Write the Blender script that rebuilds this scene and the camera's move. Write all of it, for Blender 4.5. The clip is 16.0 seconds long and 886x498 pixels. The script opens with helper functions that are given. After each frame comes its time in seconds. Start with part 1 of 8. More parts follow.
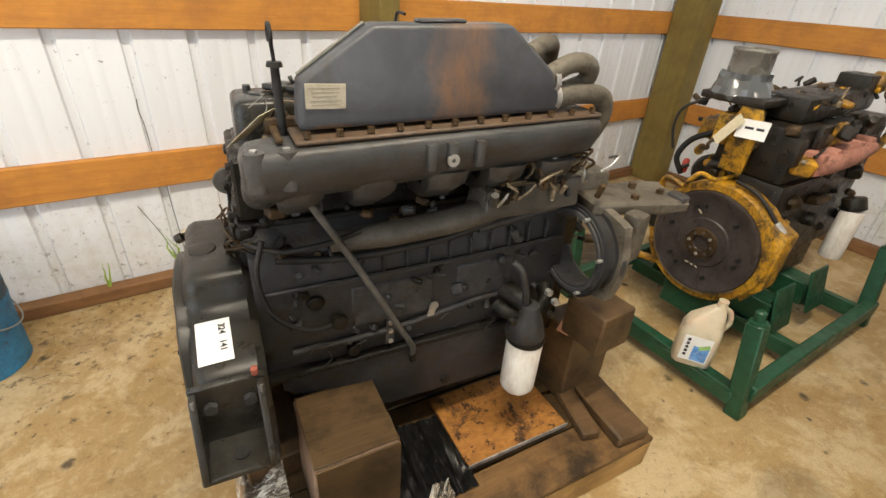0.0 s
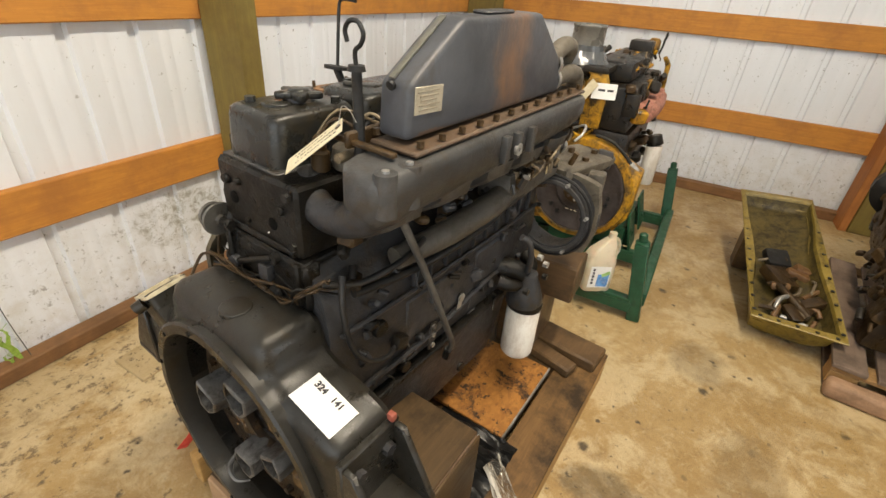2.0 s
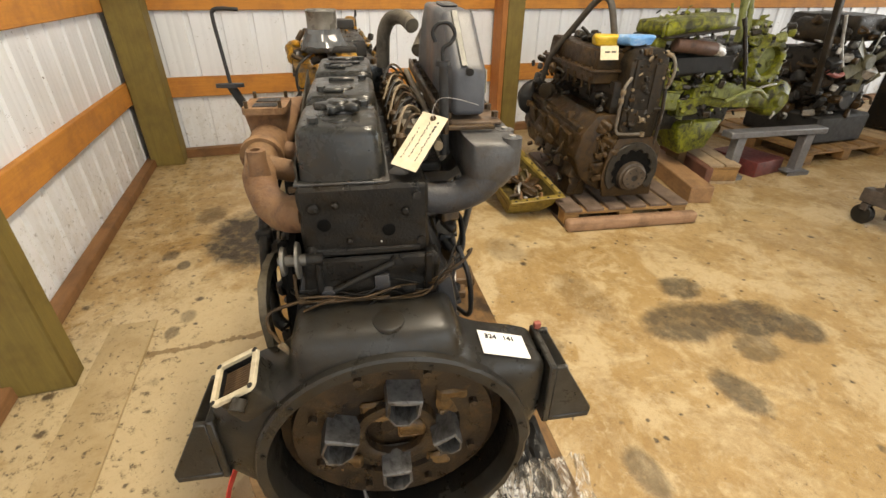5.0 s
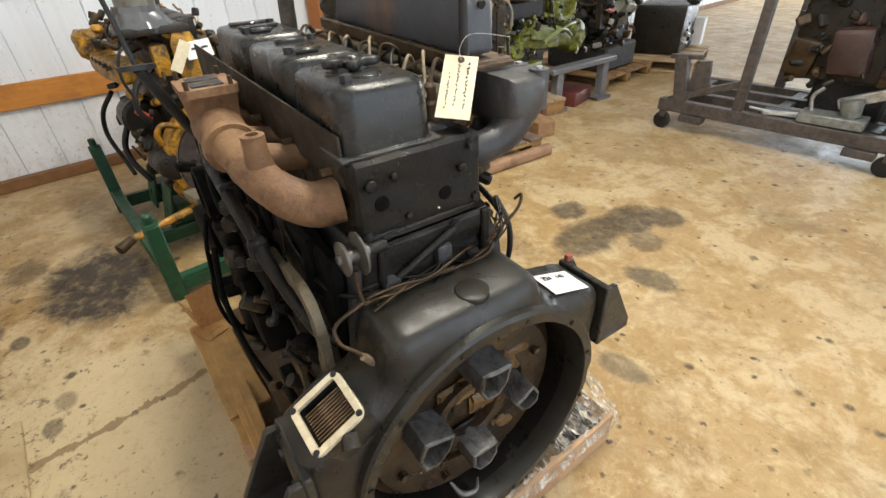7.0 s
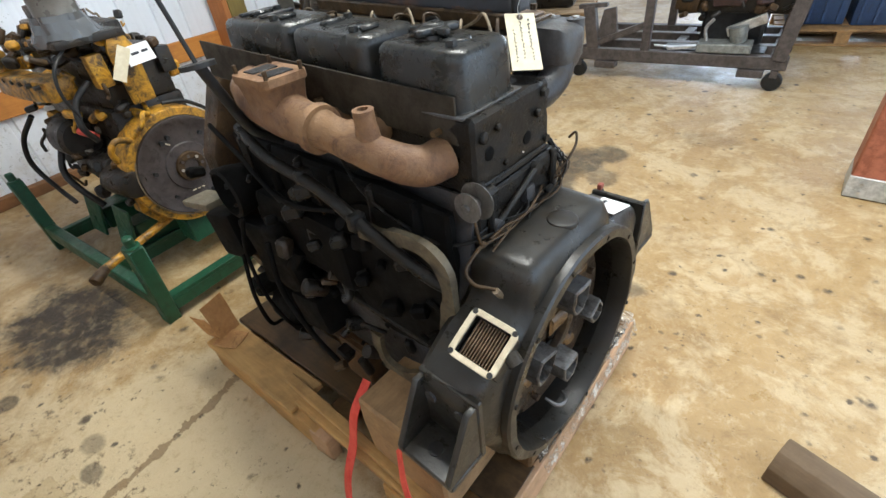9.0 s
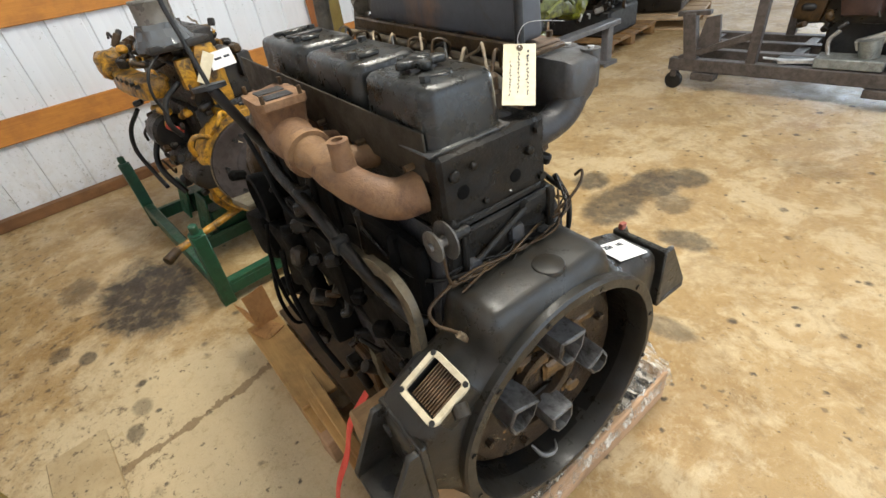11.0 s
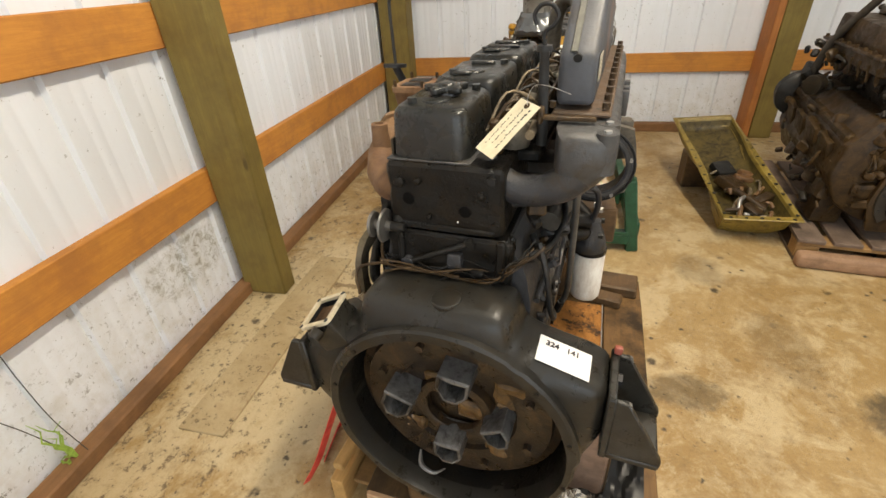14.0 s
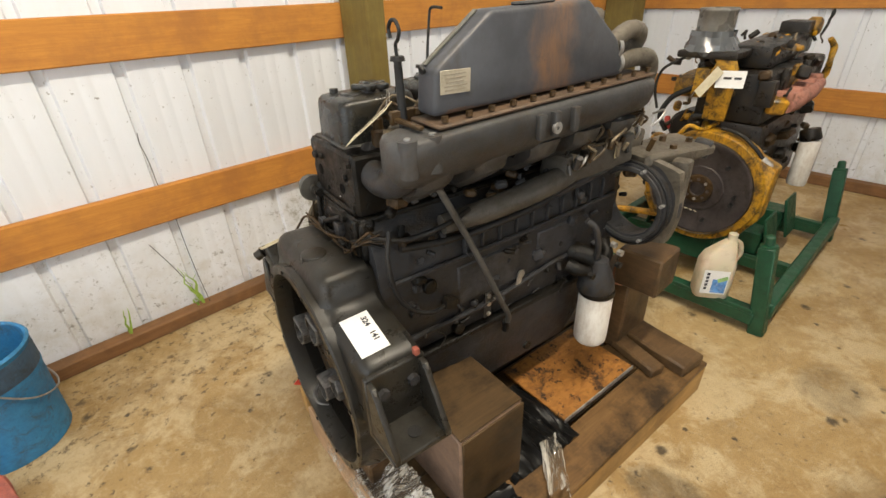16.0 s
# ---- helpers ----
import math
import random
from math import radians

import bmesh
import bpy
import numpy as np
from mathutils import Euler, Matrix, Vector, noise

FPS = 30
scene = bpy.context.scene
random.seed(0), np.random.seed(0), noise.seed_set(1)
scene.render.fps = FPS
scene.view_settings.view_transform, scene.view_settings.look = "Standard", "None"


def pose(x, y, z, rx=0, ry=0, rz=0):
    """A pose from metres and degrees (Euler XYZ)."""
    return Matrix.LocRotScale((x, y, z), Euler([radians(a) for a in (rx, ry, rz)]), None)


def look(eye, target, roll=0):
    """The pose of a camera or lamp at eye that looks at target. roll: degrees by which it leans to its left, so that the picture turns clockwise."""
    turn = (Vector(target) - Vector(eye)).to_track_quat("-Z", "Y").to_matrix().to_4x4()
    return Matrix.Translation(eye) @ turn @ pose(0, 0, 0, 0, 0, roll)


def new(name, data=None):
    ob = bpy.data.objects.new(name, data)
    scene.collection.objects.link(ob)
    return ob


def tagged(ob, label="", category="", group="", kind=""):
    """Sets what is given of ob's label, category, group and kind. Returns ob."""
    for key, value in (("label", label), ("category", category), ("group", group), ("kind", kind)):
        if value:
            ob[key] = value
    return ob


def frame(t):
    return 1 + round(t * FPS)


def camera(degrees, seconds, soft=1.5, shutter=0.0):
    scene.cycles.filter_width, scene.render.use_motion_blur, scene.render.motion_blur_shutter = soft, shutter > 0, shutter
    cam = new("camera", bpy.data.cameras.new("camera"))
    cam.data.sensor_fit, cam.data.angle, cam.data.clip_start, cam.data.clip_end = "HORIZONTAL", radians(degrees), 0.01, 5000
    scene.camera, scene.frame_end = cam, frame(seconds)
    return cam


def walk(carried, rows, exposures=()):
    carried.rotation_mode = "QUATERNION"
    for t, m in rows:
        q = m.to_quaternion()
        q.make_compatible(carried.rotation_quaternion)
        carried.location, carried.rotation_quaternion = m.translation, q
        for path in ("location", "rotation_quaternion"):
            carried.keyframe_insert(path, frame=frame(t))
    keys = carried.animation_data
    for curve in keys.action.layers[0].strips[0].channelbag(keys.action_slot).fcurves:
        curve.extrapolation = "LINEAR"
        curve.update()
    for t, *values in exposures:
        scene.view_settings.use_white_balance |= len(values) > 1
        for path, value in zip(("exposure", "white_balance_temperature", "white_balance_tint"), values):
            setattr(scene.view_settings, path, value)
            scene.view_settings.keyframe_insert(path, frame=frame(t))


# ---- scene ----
cam = camera(88.2, 16.0)
PATH = [
    (0, (0.822, 1.474, 1.305), (1.835, 2.882, 0.311), 4.0),
    (0.5, (0.668, 1.544, 1.305), (1.802, 2.844, 0.293), 3.9),
    (1, (0.598, 1.645, 1.288), (1.877, 2.792, 0.264), 4.3),
    (1.5, (0.561, 1.773, 1.283), (1.98, 2.733, 0.251), 4.7),
    (2, (0.487, 1.876, 1.29), (2.047, 2.622, 0.285), 4.7),
    (2.5, (0.363, 1.998, 1.309), (2.019, 2.528, 0.32), 4.1),
    (3, (0.354, 2.12, 1.297), (2.076, 2.403, 0.32), 3.7),
    (3.5, (0.378, 2.229, 1.293), (2.119, 2.249, 0.308), 3.4),
    (4, (0.331, 2.37, 1.297), (2.061, 2.156, 0.317), 2.8),
    (4.5, (0.263, 2.498, 1.308), (1.963, 2.108, 0.329), 1.4),
    (5, (0.274, 2.56, 1.291), (1.913, 2.008, 0.286), 0.7),
    (7.3, (0.545, 2.915, 1.233), (1.725, 1.74, 0.125), -3.4),
    (7.5, (0.571, 2.954, 1.233), (1.716, 1.754, 0.115), -4.1),
    (8, (0.614, 3.041, 1.246), (1.687, 1.807, 0.095), -5.8),
    (8.5, (0.645, 3.089, 1.249), (1.642, 1.825, 0.063), -6.7),
    (9, (0.663, 3.12, 1.256), (1.622, 1.833, 0.062), -7.4),
    (11.3, (0.5, 2.91, 1.271), (1.829, 1.951, 0.124), -8.9),
    (11.5, (0.466, 2.871, 1.271), (1.852, 1.995, 0.127), -8.7),
    (12, (0.441, 2.797, 1.288), (1.951, 2.126, 0.162), -7.2),
    (12.5, (0.438, 2.754, 1.289), (2.044, 2.313, 0.182), -5.8),
    (13, (0.341, 2.623, 1.293), (2.017, 2.431, 0.219), -4.9),
    (13.5, (0.222, 2.445, 1.295), (1.929, 2.517, 0.255), -4.0),
    (14, (0.254, 2.306, 1.287), (1.921, 2.686, 0.249), -3.4),
    (14.5, (0.322, 2.14, 1.298), (1.906, 2.809, 0.276), -3.5),
    (15, (0.357, 1.983, 1.298), (1.828, 2.869, 0.273), -2.6),
    (15.5, (0.374, 1.763, 1.3), (1.714, 2.849, 0.288), -2.7),
    (16, (0.497, 1.625, 1.278), (1.694, 2.889, 0.294), -2.2),
]
EXPOSURES = [(0, -0.29, 6850, 11), (2, -0.27, 7000, 11), (4, -0.16, 7300, 12), (5, -0.07, 7300, 12), (7.5, 0.01, 5950, 9), (9, 0.07, 5650, 8), (11.5, 0.01, 6250, 10), (13, -0.12, 6650, 11), (14.5, -0.31, 6950, 11), (16, -0.36, 6850, 11)]
walk(cam, [(t, look(eye, target, roll)) for t, eye, target, roll in PATH], EXPOSURES)

# ---- light: daylight through two open doorways ----
world = bpy.data.worlds.new("daylight")
scene.world = world
world.use_nodes = True
wn = world.node_tree.nodes
sky = wn.new("ShaderNodeTexSky")
sky.sky_type, sky.sun_disc = "NISHITA", False
sky.sun_elevation, sky.sun_rotation = radians(42), radians(215)
world.node_tree.links.new(sky.outputs[0], wn["Background"].inputs[0])
wn["Background"].inputs[1].default_value = 0.12

sun = new("sun", bpy.data.lights.new("sun", "SUN"))
sun.data.energy, sun.data.angle, sun.data.color = 2.0, radians(0.6), (1.0, 0.95, 0.87)
sun.matrix_world = look((-6, -8, 9), (0, 0, 0))


def door_light(name, eye, target, width, height, watts, colour):
    ob = new(name, bpy.data.lights.new(name, "AREA"))
    ob.data.shape, ob.data.size, ob.data.size_y = "RECTANGLE", width, height
    ob.data.energy, ob.data.color = watts, colour
    ob.matrix_world = look(eye, target)
    return ob


door_light("doorway_light_west", (-2.75, 1.15, 1.75), (4, 1.15, 1.0), 4.4, 3.2, 115, (0.86, 0.94, 1.0))
door_light("doorway_light_south", (0.2, -13.9, 1.75), (0.2, 4, 1.3), 4.4, 3.2, 700, (0.86, 0.94, 1.0))
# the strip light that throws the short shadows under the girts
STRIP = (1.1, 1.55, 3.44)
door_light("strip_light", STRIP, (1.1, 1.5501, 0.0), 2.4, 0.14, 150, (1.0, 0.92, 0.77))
scene.view_settings.exposure = 0.0

# ---- mesh helpers ----
def rot(rx=0, ry=0, rz=0):
    return Euler([radians(a) for a in (rx, ry, rz)]).to_matrix().to_4x4()


def finish(me, smooth=40):
    me.polygons.foreach_set("use_smooth", [True] * len(me.polygons))
    me.set_sharp_from_angle(angle=radians(smooth))


def part(name, bm, material, parent=None, label="", smooth=40):
    me = bpy.data.meshes.new(name)
    bmesh.ops.recalc_face_normals(bm, faces=bm.faces)
    bm.to_mesh(me)
    bm.free()
    finish(me, smooth)
    if material:
        me.materials.append(material)
    ob = new(name, me)
    if parent:
        ob.parent = parent
    if label:
        ob["label"] = label
    return ob


def thing(name, m, label, category, group="", kind=""):
    ob = new(name)
    ob.empty_display_size = 0.1
    ob.matrix_world = m
    return tagged(ob, label, category, group, kind)


def whole(name, bm, material, label, category, group="", kind="", m=None, smooth=40):
    ob = part(name, bm, material, None, "", smooth)
    if m is not None:
        ob.matrix_world = m
    return tagged(ob, label, category, group, kind)


def box(bm, c, s, bevel=0.0, r=None, seg=1):
    """A box of size s about c, its edges rounded by bevel, turned by r about its centre."""
    m = Matrix.Translation(c) @ (r if r else Matrix.Identity(4)) @ Matrix.Diagonal((*s, 1))
    vs = bmesh.ops.create_cube(bm, size=1.0, matrix=m)["verts"]
    if bevel > 0:
        es = list({e for v in vs for e in v.link_edges})
        bmesh.ops.bevel(bm, geom=es, offset=bevel, segments=seg, affect="EDGES", profile=0.6)
    return bm


def B(c, s, bevel=0.0, r=None, seg=1):
    return box(bmesh.new(), c, s, bevel, r, seg)


def cyl(bm, p0, p1, r0, r1=None, n=20, bevel=0.0):
    p0, p1 = Vector(p0), Vector(p1)
    d = p1 - p0
    q = d.to_track_quat("Z", "Y").to_matrix().to_4x4()
    m = Matrix.Translation((p0 + p1) / 2) @ q
    r1 = r0 if r1 is None else r1
    vs = bmesh.ops.create_cone(bm, cap_ends=True, segments=n, radius1=r0, radius2=r1, depth=d.length, matrix=m)["verts"]
    if bevel > 0:
        fs = {f for v in vs for f in v.link_faces if len(f.verts) > 4}
        es = list({e for f in fs for e in f.edges})
        bmesh.ops.bevel(bm, geom=es, offset=bevel, segments=2, affect="EDGES", profile=0.5)
    return bm


def C(p0, p1, r0, r1=None, n=20, bevel=0.0):
    return cyl(bmesh.new(), p0, p1, r0, r1, n, bevel)


def curve_points(pts, steps=5):
    """A Catmull-Rom line through pts."""
    p = [Vector(a) for a in pts]
    p = [2 * p[0] - p[1]] + p + [2 * p[-1] - p[-2]]
    out = []
    for i in range(1, len(p) - 2):
        for k in range(steps):
            t = k / steps
            a, b, c, d = p[i - 1:i + 3]
            out.append(0.5 * (2 * b + (c - a) * t + (2 * a - 5 * b + 4 * c - d) * t * t + (3 * b - a - 3 * c + d) * t ** 3))
    out.append(p[-2])
    return out


def tube(bm, pts, r, n=8, steps=5, cap=True):
    """A round tube along a smooth line; r is one radius, or one for each of pts."""
    line = curve_points(pts, steps) if steps > 1 else [Vector(a) for a in pts]
    m = len(line)
    if isinstance(r, (int, float)):
        rs = [r] * m
    else:
        rs = [float(np.interp(i / (m - 1) * (len(r) - 1), range(len(r)), r)) for i in range(m)]
    rings, up = [], None
    for i, p in enumerate(line):
        t = (line[min(i + 1, m - 1)] - line[max(i - 1, 0)]).normalized()
        if up is None:
            up = t.orthogonal().normalized()
        up = (up - t * up.dot(t)).normalized()
        side = t.cross(up)
        rings.append([bm.verts.new(p + rs[i] * (math.cos(a) * up + math.sin(a) * side)) for a in [2 * math.pi * k / n for k in range(n)]])
    for a, b in zip(rings, rings[1:]):
        for k in range(n):
            bm.faces.new((a[k], a[(k + 1) % n], b[(k + 1) % n], b[k]))
    if cap:
        bm.faces.new(rings[0])
        bm.faces.new(rings[-1])
    return bm


def T(pts, r, n=8, steps=5, cap=True):
    return tube(bmesh.new(), pts, r, n, steps, cap)


def prism(bm, outline, depth, m=None, bevel=0.0, seg=2):
    """A flat outline in x, y, extruded by depth along z, then placed by m."""
    vs = [bm.verts.new((x, y, 0)) for x, y in outline]
    f = bm.faces.new(vs)
    g = bmesh.ops.extrude_face_region(bm, geom=[f])["geom"]
    top = [v for v in g if isinstance(v, bmesh.types.BMVert)]
    bmesh.ops.translate(bm, verts=top, vec=(0, 0, depth))
    allv = vs + top
    if bevel > 0:
        es = list({e for v in allv for e in v.link_edges})
        r = bmesh.ops.bevel(bm, geom=es, offset=bevel, segments=seg, affect="EDGES", profile=0.5)
        allv = list({v for v in r["verts"]} | {v for v in allv if v.is_valid})
    if m is not None:
        bmesh.ops.transform(bm, matrix=m, verts=allv)
    return bm


def PR(outline, depth, m=None, bevel=0.0, seg=2):
    return prism(bmesh.new(), outline, depth, m, bevel, seg)


def loft(bm, rings, cap0=True, cap1=True, closed=True):
    """Skin through rings of equally many points."""
    vr = [[bm.verts.new(p) for p in ring] for ring in rings]
    n = len(vr[0])
    for a, b in zip(vr, vr[1:]):
        for k in range(n if closed else n - 1):
            bm.faces.new((a[k], a[(k + 1) % n], b[(k + 1) % n], b[k]))
    if cap0:
        bm.faces.new(vr[0])
    if cap1:
        bm.faces.new(vr[-1])
    return bm


def ring_points(c, r, n, ax="x", squash=1.0, a0=0.0):
    out = []
    for k in range(n):
        a = a0 + 2 * math.pi * k / n
        p = (r * math.cos(a), squash * r * math.sin(a))
        out.append({"x": (c[0], c[1] + p[0], c[2] + p[1]), "y": (c[0] + p[0], c[1], c[2] + p[1]), "z": (c[0] + p[0], c[1] + p[1], c[2])}[ax])
    return out


def lathe(bm, profile, c, ax="z", n=24, m=None):
    """Turns profile, rows of radius and height, about an axis through c; open ends with a radius of 0 close."""
    rings = []
    for r, h in profile:
        r = max(r, 0.0004)
        cc = {"x": (c[0] + h, c[1], c[2]), "y": (c[0], c[1] + h, c[2]), "z": (c[0], c[1], c[2] + h)}[ax]
        rings.append(ring_points(cc, r, n, ax))
    before = set(bm.verts)
    loft(bm, rings, profile[0][0] < 0.001, profile[-1][0] < 0.001)
    if profile[0] == profile[-1]:
        bmesh.ops.remove_doubles(bm, verts=[v for v in bm.verts if v not in before], dist=1e-5)
    if m is not None:
        bmesh.ops.transform(bm, matrix=m, verts=[v for v in bm.verts if v not in before])
    return bm


def L(profile, c, ax="z", n=24, m=None):
    return lathe(bmesh.new(), profile, c, ax, n, m)


def roughen(bm, amount, scale, seed=0.0):
    """Uneven castings and worn timber: moves the points along their normals by noise."""
    bm.normal_update()
    for v in bm.verts:
        v.co += v.normal * amount * noise.noise(v.co * scale + Vector((seed, seed, seed)))
    return bm


def grid_cut(bm, cuts=3):
    bmesh.ops.subdivide_edges(bm, edges=list(bm.edges), cuts=cuts, use_grid_fill=True)
    return bm


# ---- materials ----
class Nodes:
    """Short ways to build a node tree."""

    def __init__(self, name):
        self.mat = bpy.data.materials.new(name)
        self.mat.use_nodes = True
        self.n, self.l = self.mat.node_tree.nodes, self.mat.node_tree.links
        self.b = self.n["Principled BSDF"]
        self.co = self.n.new("ShaderNodeTexCoord").outputs["Object"]

    def mapped(self, scale, src=None, turn=(0, 0, 0)):
        m = self.n.new("ShaderNodeMapping")
        m.inputs["Scale"].default_value = scale if isinstance(scale, tuple) else (scale,) * 3
        m.inputs["Rotation"].default_value = turn
        self.l.new(src or self.co, m.inputs["Vector"])
        return m.outputs[0]

    def noise(self, scale, detail=4, rough=0.6, src=None, distort=0.0):
        t = self.n.new("ShaderNodeTexNoise")
        t.inputs["Scale"].default_value, t.inputs["Detail"].default_value = scale, detail
        t.inputs["Roughness"].default_value, t.inputs["Distortion"].default_value = rough, distort
        self.l.new(src or self.co, t.inputs["Vector"])
        return t.outputs["Fac"]

    def ramp(self, fac, stops):
        r = self.n.new("ShaderNodeValToRGB")
        while len(r.color_ramp.elements) < len(stops):
            r.color_ramp.elements.new(0.5)
        for e, (p, c) in zip(r.color_ramp.elements, stops):
            e.position, e.color = p, (*c, 1) if isinstance(c, tuple) else (c, c, c, 1)
        self.l.new(fac, r.inputs[0])
        return r.outputs[0]

    def mix(self, fac, a, b, blend="MIX"):
        m = self.n.new("ShaderNodeMix")
        m.data_type, m.blend_type = "RGBA", blend
        for i, val in ((0, fac), (6, a), (7, b)):
            sock = m.inputs[i]
            if isinstance(val, (int, float)):
                sock.default_value = val if i == 0 else (val, val, val, 1)
            elif isinstance(val, tuple):
                sock.default_value = (*val, 1)
            else:
                self.l.new(val, sock)
        return m.outputs[2]

    def math(self, op, a, b=0.0):
        m = self.n.new("ShaderNodeMath")
        m.operation = op
        for sock, val in ((m.inputs[0], a), (m.inputs[1], b)):
            if isinstance(val, (int, float)):
                sock.default_value = val
            else:
                self.l.new(val, sock)
        return m.outputs[0]

    def bump(self, height, strength=0.3, distance=0.004):
        b = self.n.new("ShaderNodeBump")
        b.inputs["Strength"].default_value, b.inputs["Distance"].default_value = strength, distance
        self.l.new(height, b.inputs["Height"])
        self.l.new(b.outputs[0], self.b.inputs["Normal"])

    def set(self, colour=None, rough=None, metal=None, spec=None):
        for key, val in (("Base Color", colour), ("Roughness", rough), ("Metallic", metal), ("Specular IOR Level", spec)):
            if val is None:
                continue
            if isinstance(val, (int, float)):
                self.b.inputs[key].default_value = val
            elif isinstance(val, tuple):
                self.b.inputs[key].default_value = (*val, 1)
            else:
                self.l.new(val, self.b.inputs[key])
        return self.mat


def painted(name, a, b, dirt, rough=(0.35, 0.7), metal=0.0, spread=0.5, grain=60, bump=0.25, spec=0.5, chips=0.35):
    """Old paint or grime on a casting: two tones, dirt in patches, scuffs, fine relief."""
    k = Nodes(name)
    big, fine, grit = k.noise(7, 5, 0.65), k.noise(grain, 4, 0.7), k.noise(190, 3, 0.7)
    col = k.mix(k.ramp(big, ((0.38, 0.0), (0.62, 1.0))), a, b)
    patch = k.noise(17, 7, 0.78, distort=0.6)
    lo = 0.62 - 0.25 * spread
    col = k.mix(k.ramp(patch, ((lo, 0.0), (lo + 0.18, 1.0))), col, dirt)
    scuff = k.ramp(k.noise(34, 8, 0.82, distort=0.5), ((0.60, 0.0), (0.68, chips)))
    col = k.mix(scuff, col, tuple(min(0.9, 1.9 * c + 0.004) for c in b))
    col = k.mix(k.ramp(k.noise(48, 6, 0.8), ((0.60, 0.0), (0.70, 0.55 * min(1.0, spread * 2))), ), col, tuple(0.4 * c for c in dirt))
    col = k.mix(0.3, col, k.mix(fine, (0.02, 0.02, 0.02), (1, 1, 1)), "OVERLAY")
    if chips > 0:
        ridge = k.n.new("ShaderNodeNewGeometry").outputs["Pointiness"]
        worn = k.math("MULTIPLY", k.ramp(ridge, ((0.54, 0.0), (0.64, 1.4 * chips))), k.ramp(k.noise(26, 6, 0.75), ((0.42, 0.0), (0.60, 1.0))))
        col = k.mix(worn, col, tuple(min(0.9, 2.0 * c + 0.015) for c in b))
    ro = k.ramp(k.noise(22, 6, 0.75), ((0.34, rough[0]), (0.66, rough[1])))
    k.bump(k.mix(0.5, k.mix(0.35, fine, patch), grit), min(1.0, 2.0 * bump), 0.0030)
    return k.set(col, ro, metal, spec)


def timber(name, light, dark, grain=(1.0, 14.0, 14.0), stain=None, amount=0.3, rough=(0.55, 0.8), bump=0.3, along="x"):
    """Sawn softwood with grain along one axis, knots and stains."""
    k = Nodes(name)
    sc = {"x": (1.2, 16.0, 16.0), "y": (16.0, 1.2, 16.0), "z": (16.0, 16.0, 1.2)}[along]
    g = k.noise(3.0, 8, 0.7, k.mapped(sc), 0.8)
    fine = k.noise(16.0, 5, 0.7, k.mapped(sc))
    col = k.mix(k.ramp(g, ((0.3, 0.0), (0.7, 1.0))), dark, light)
    col = k.mix(k.ramp(fine, ((0.45, 0.0), (0.75, 0.5))), col, dark)
    v = k.n.new("ShaderNodeTexVoronoi")
    v.inputs["Scale"].default_value = 2.6
    k.l.new(k.mapped({"x": (0.9, 2.4, 2.4), "y": (2.4, 0.9, 2.4), "z": (2.4, 2.4, 0.9)}[along]), v.inputs["Vector"])
    col = k.mix(k.ramp(v.outputs["Distance"], ((0.045, 0.75), (0.085, 0.0))), col, tuple(c * 0.35 for c in dark))
    if stain:
        col = k.mix(k.math("MULTIPLY", k.ramp(k.noise(5.0, 6, 0.7), ((0.45, 0.0), (0.65, 1.0))), amount), col, stain)
    k.bump(k.mix(0.5, g, fine), bump, 0.003)
    return k.set(col, k.ramp(g, ((0.2, rough[0]), (0.8, rough[1]))), 0.0, 0.3)


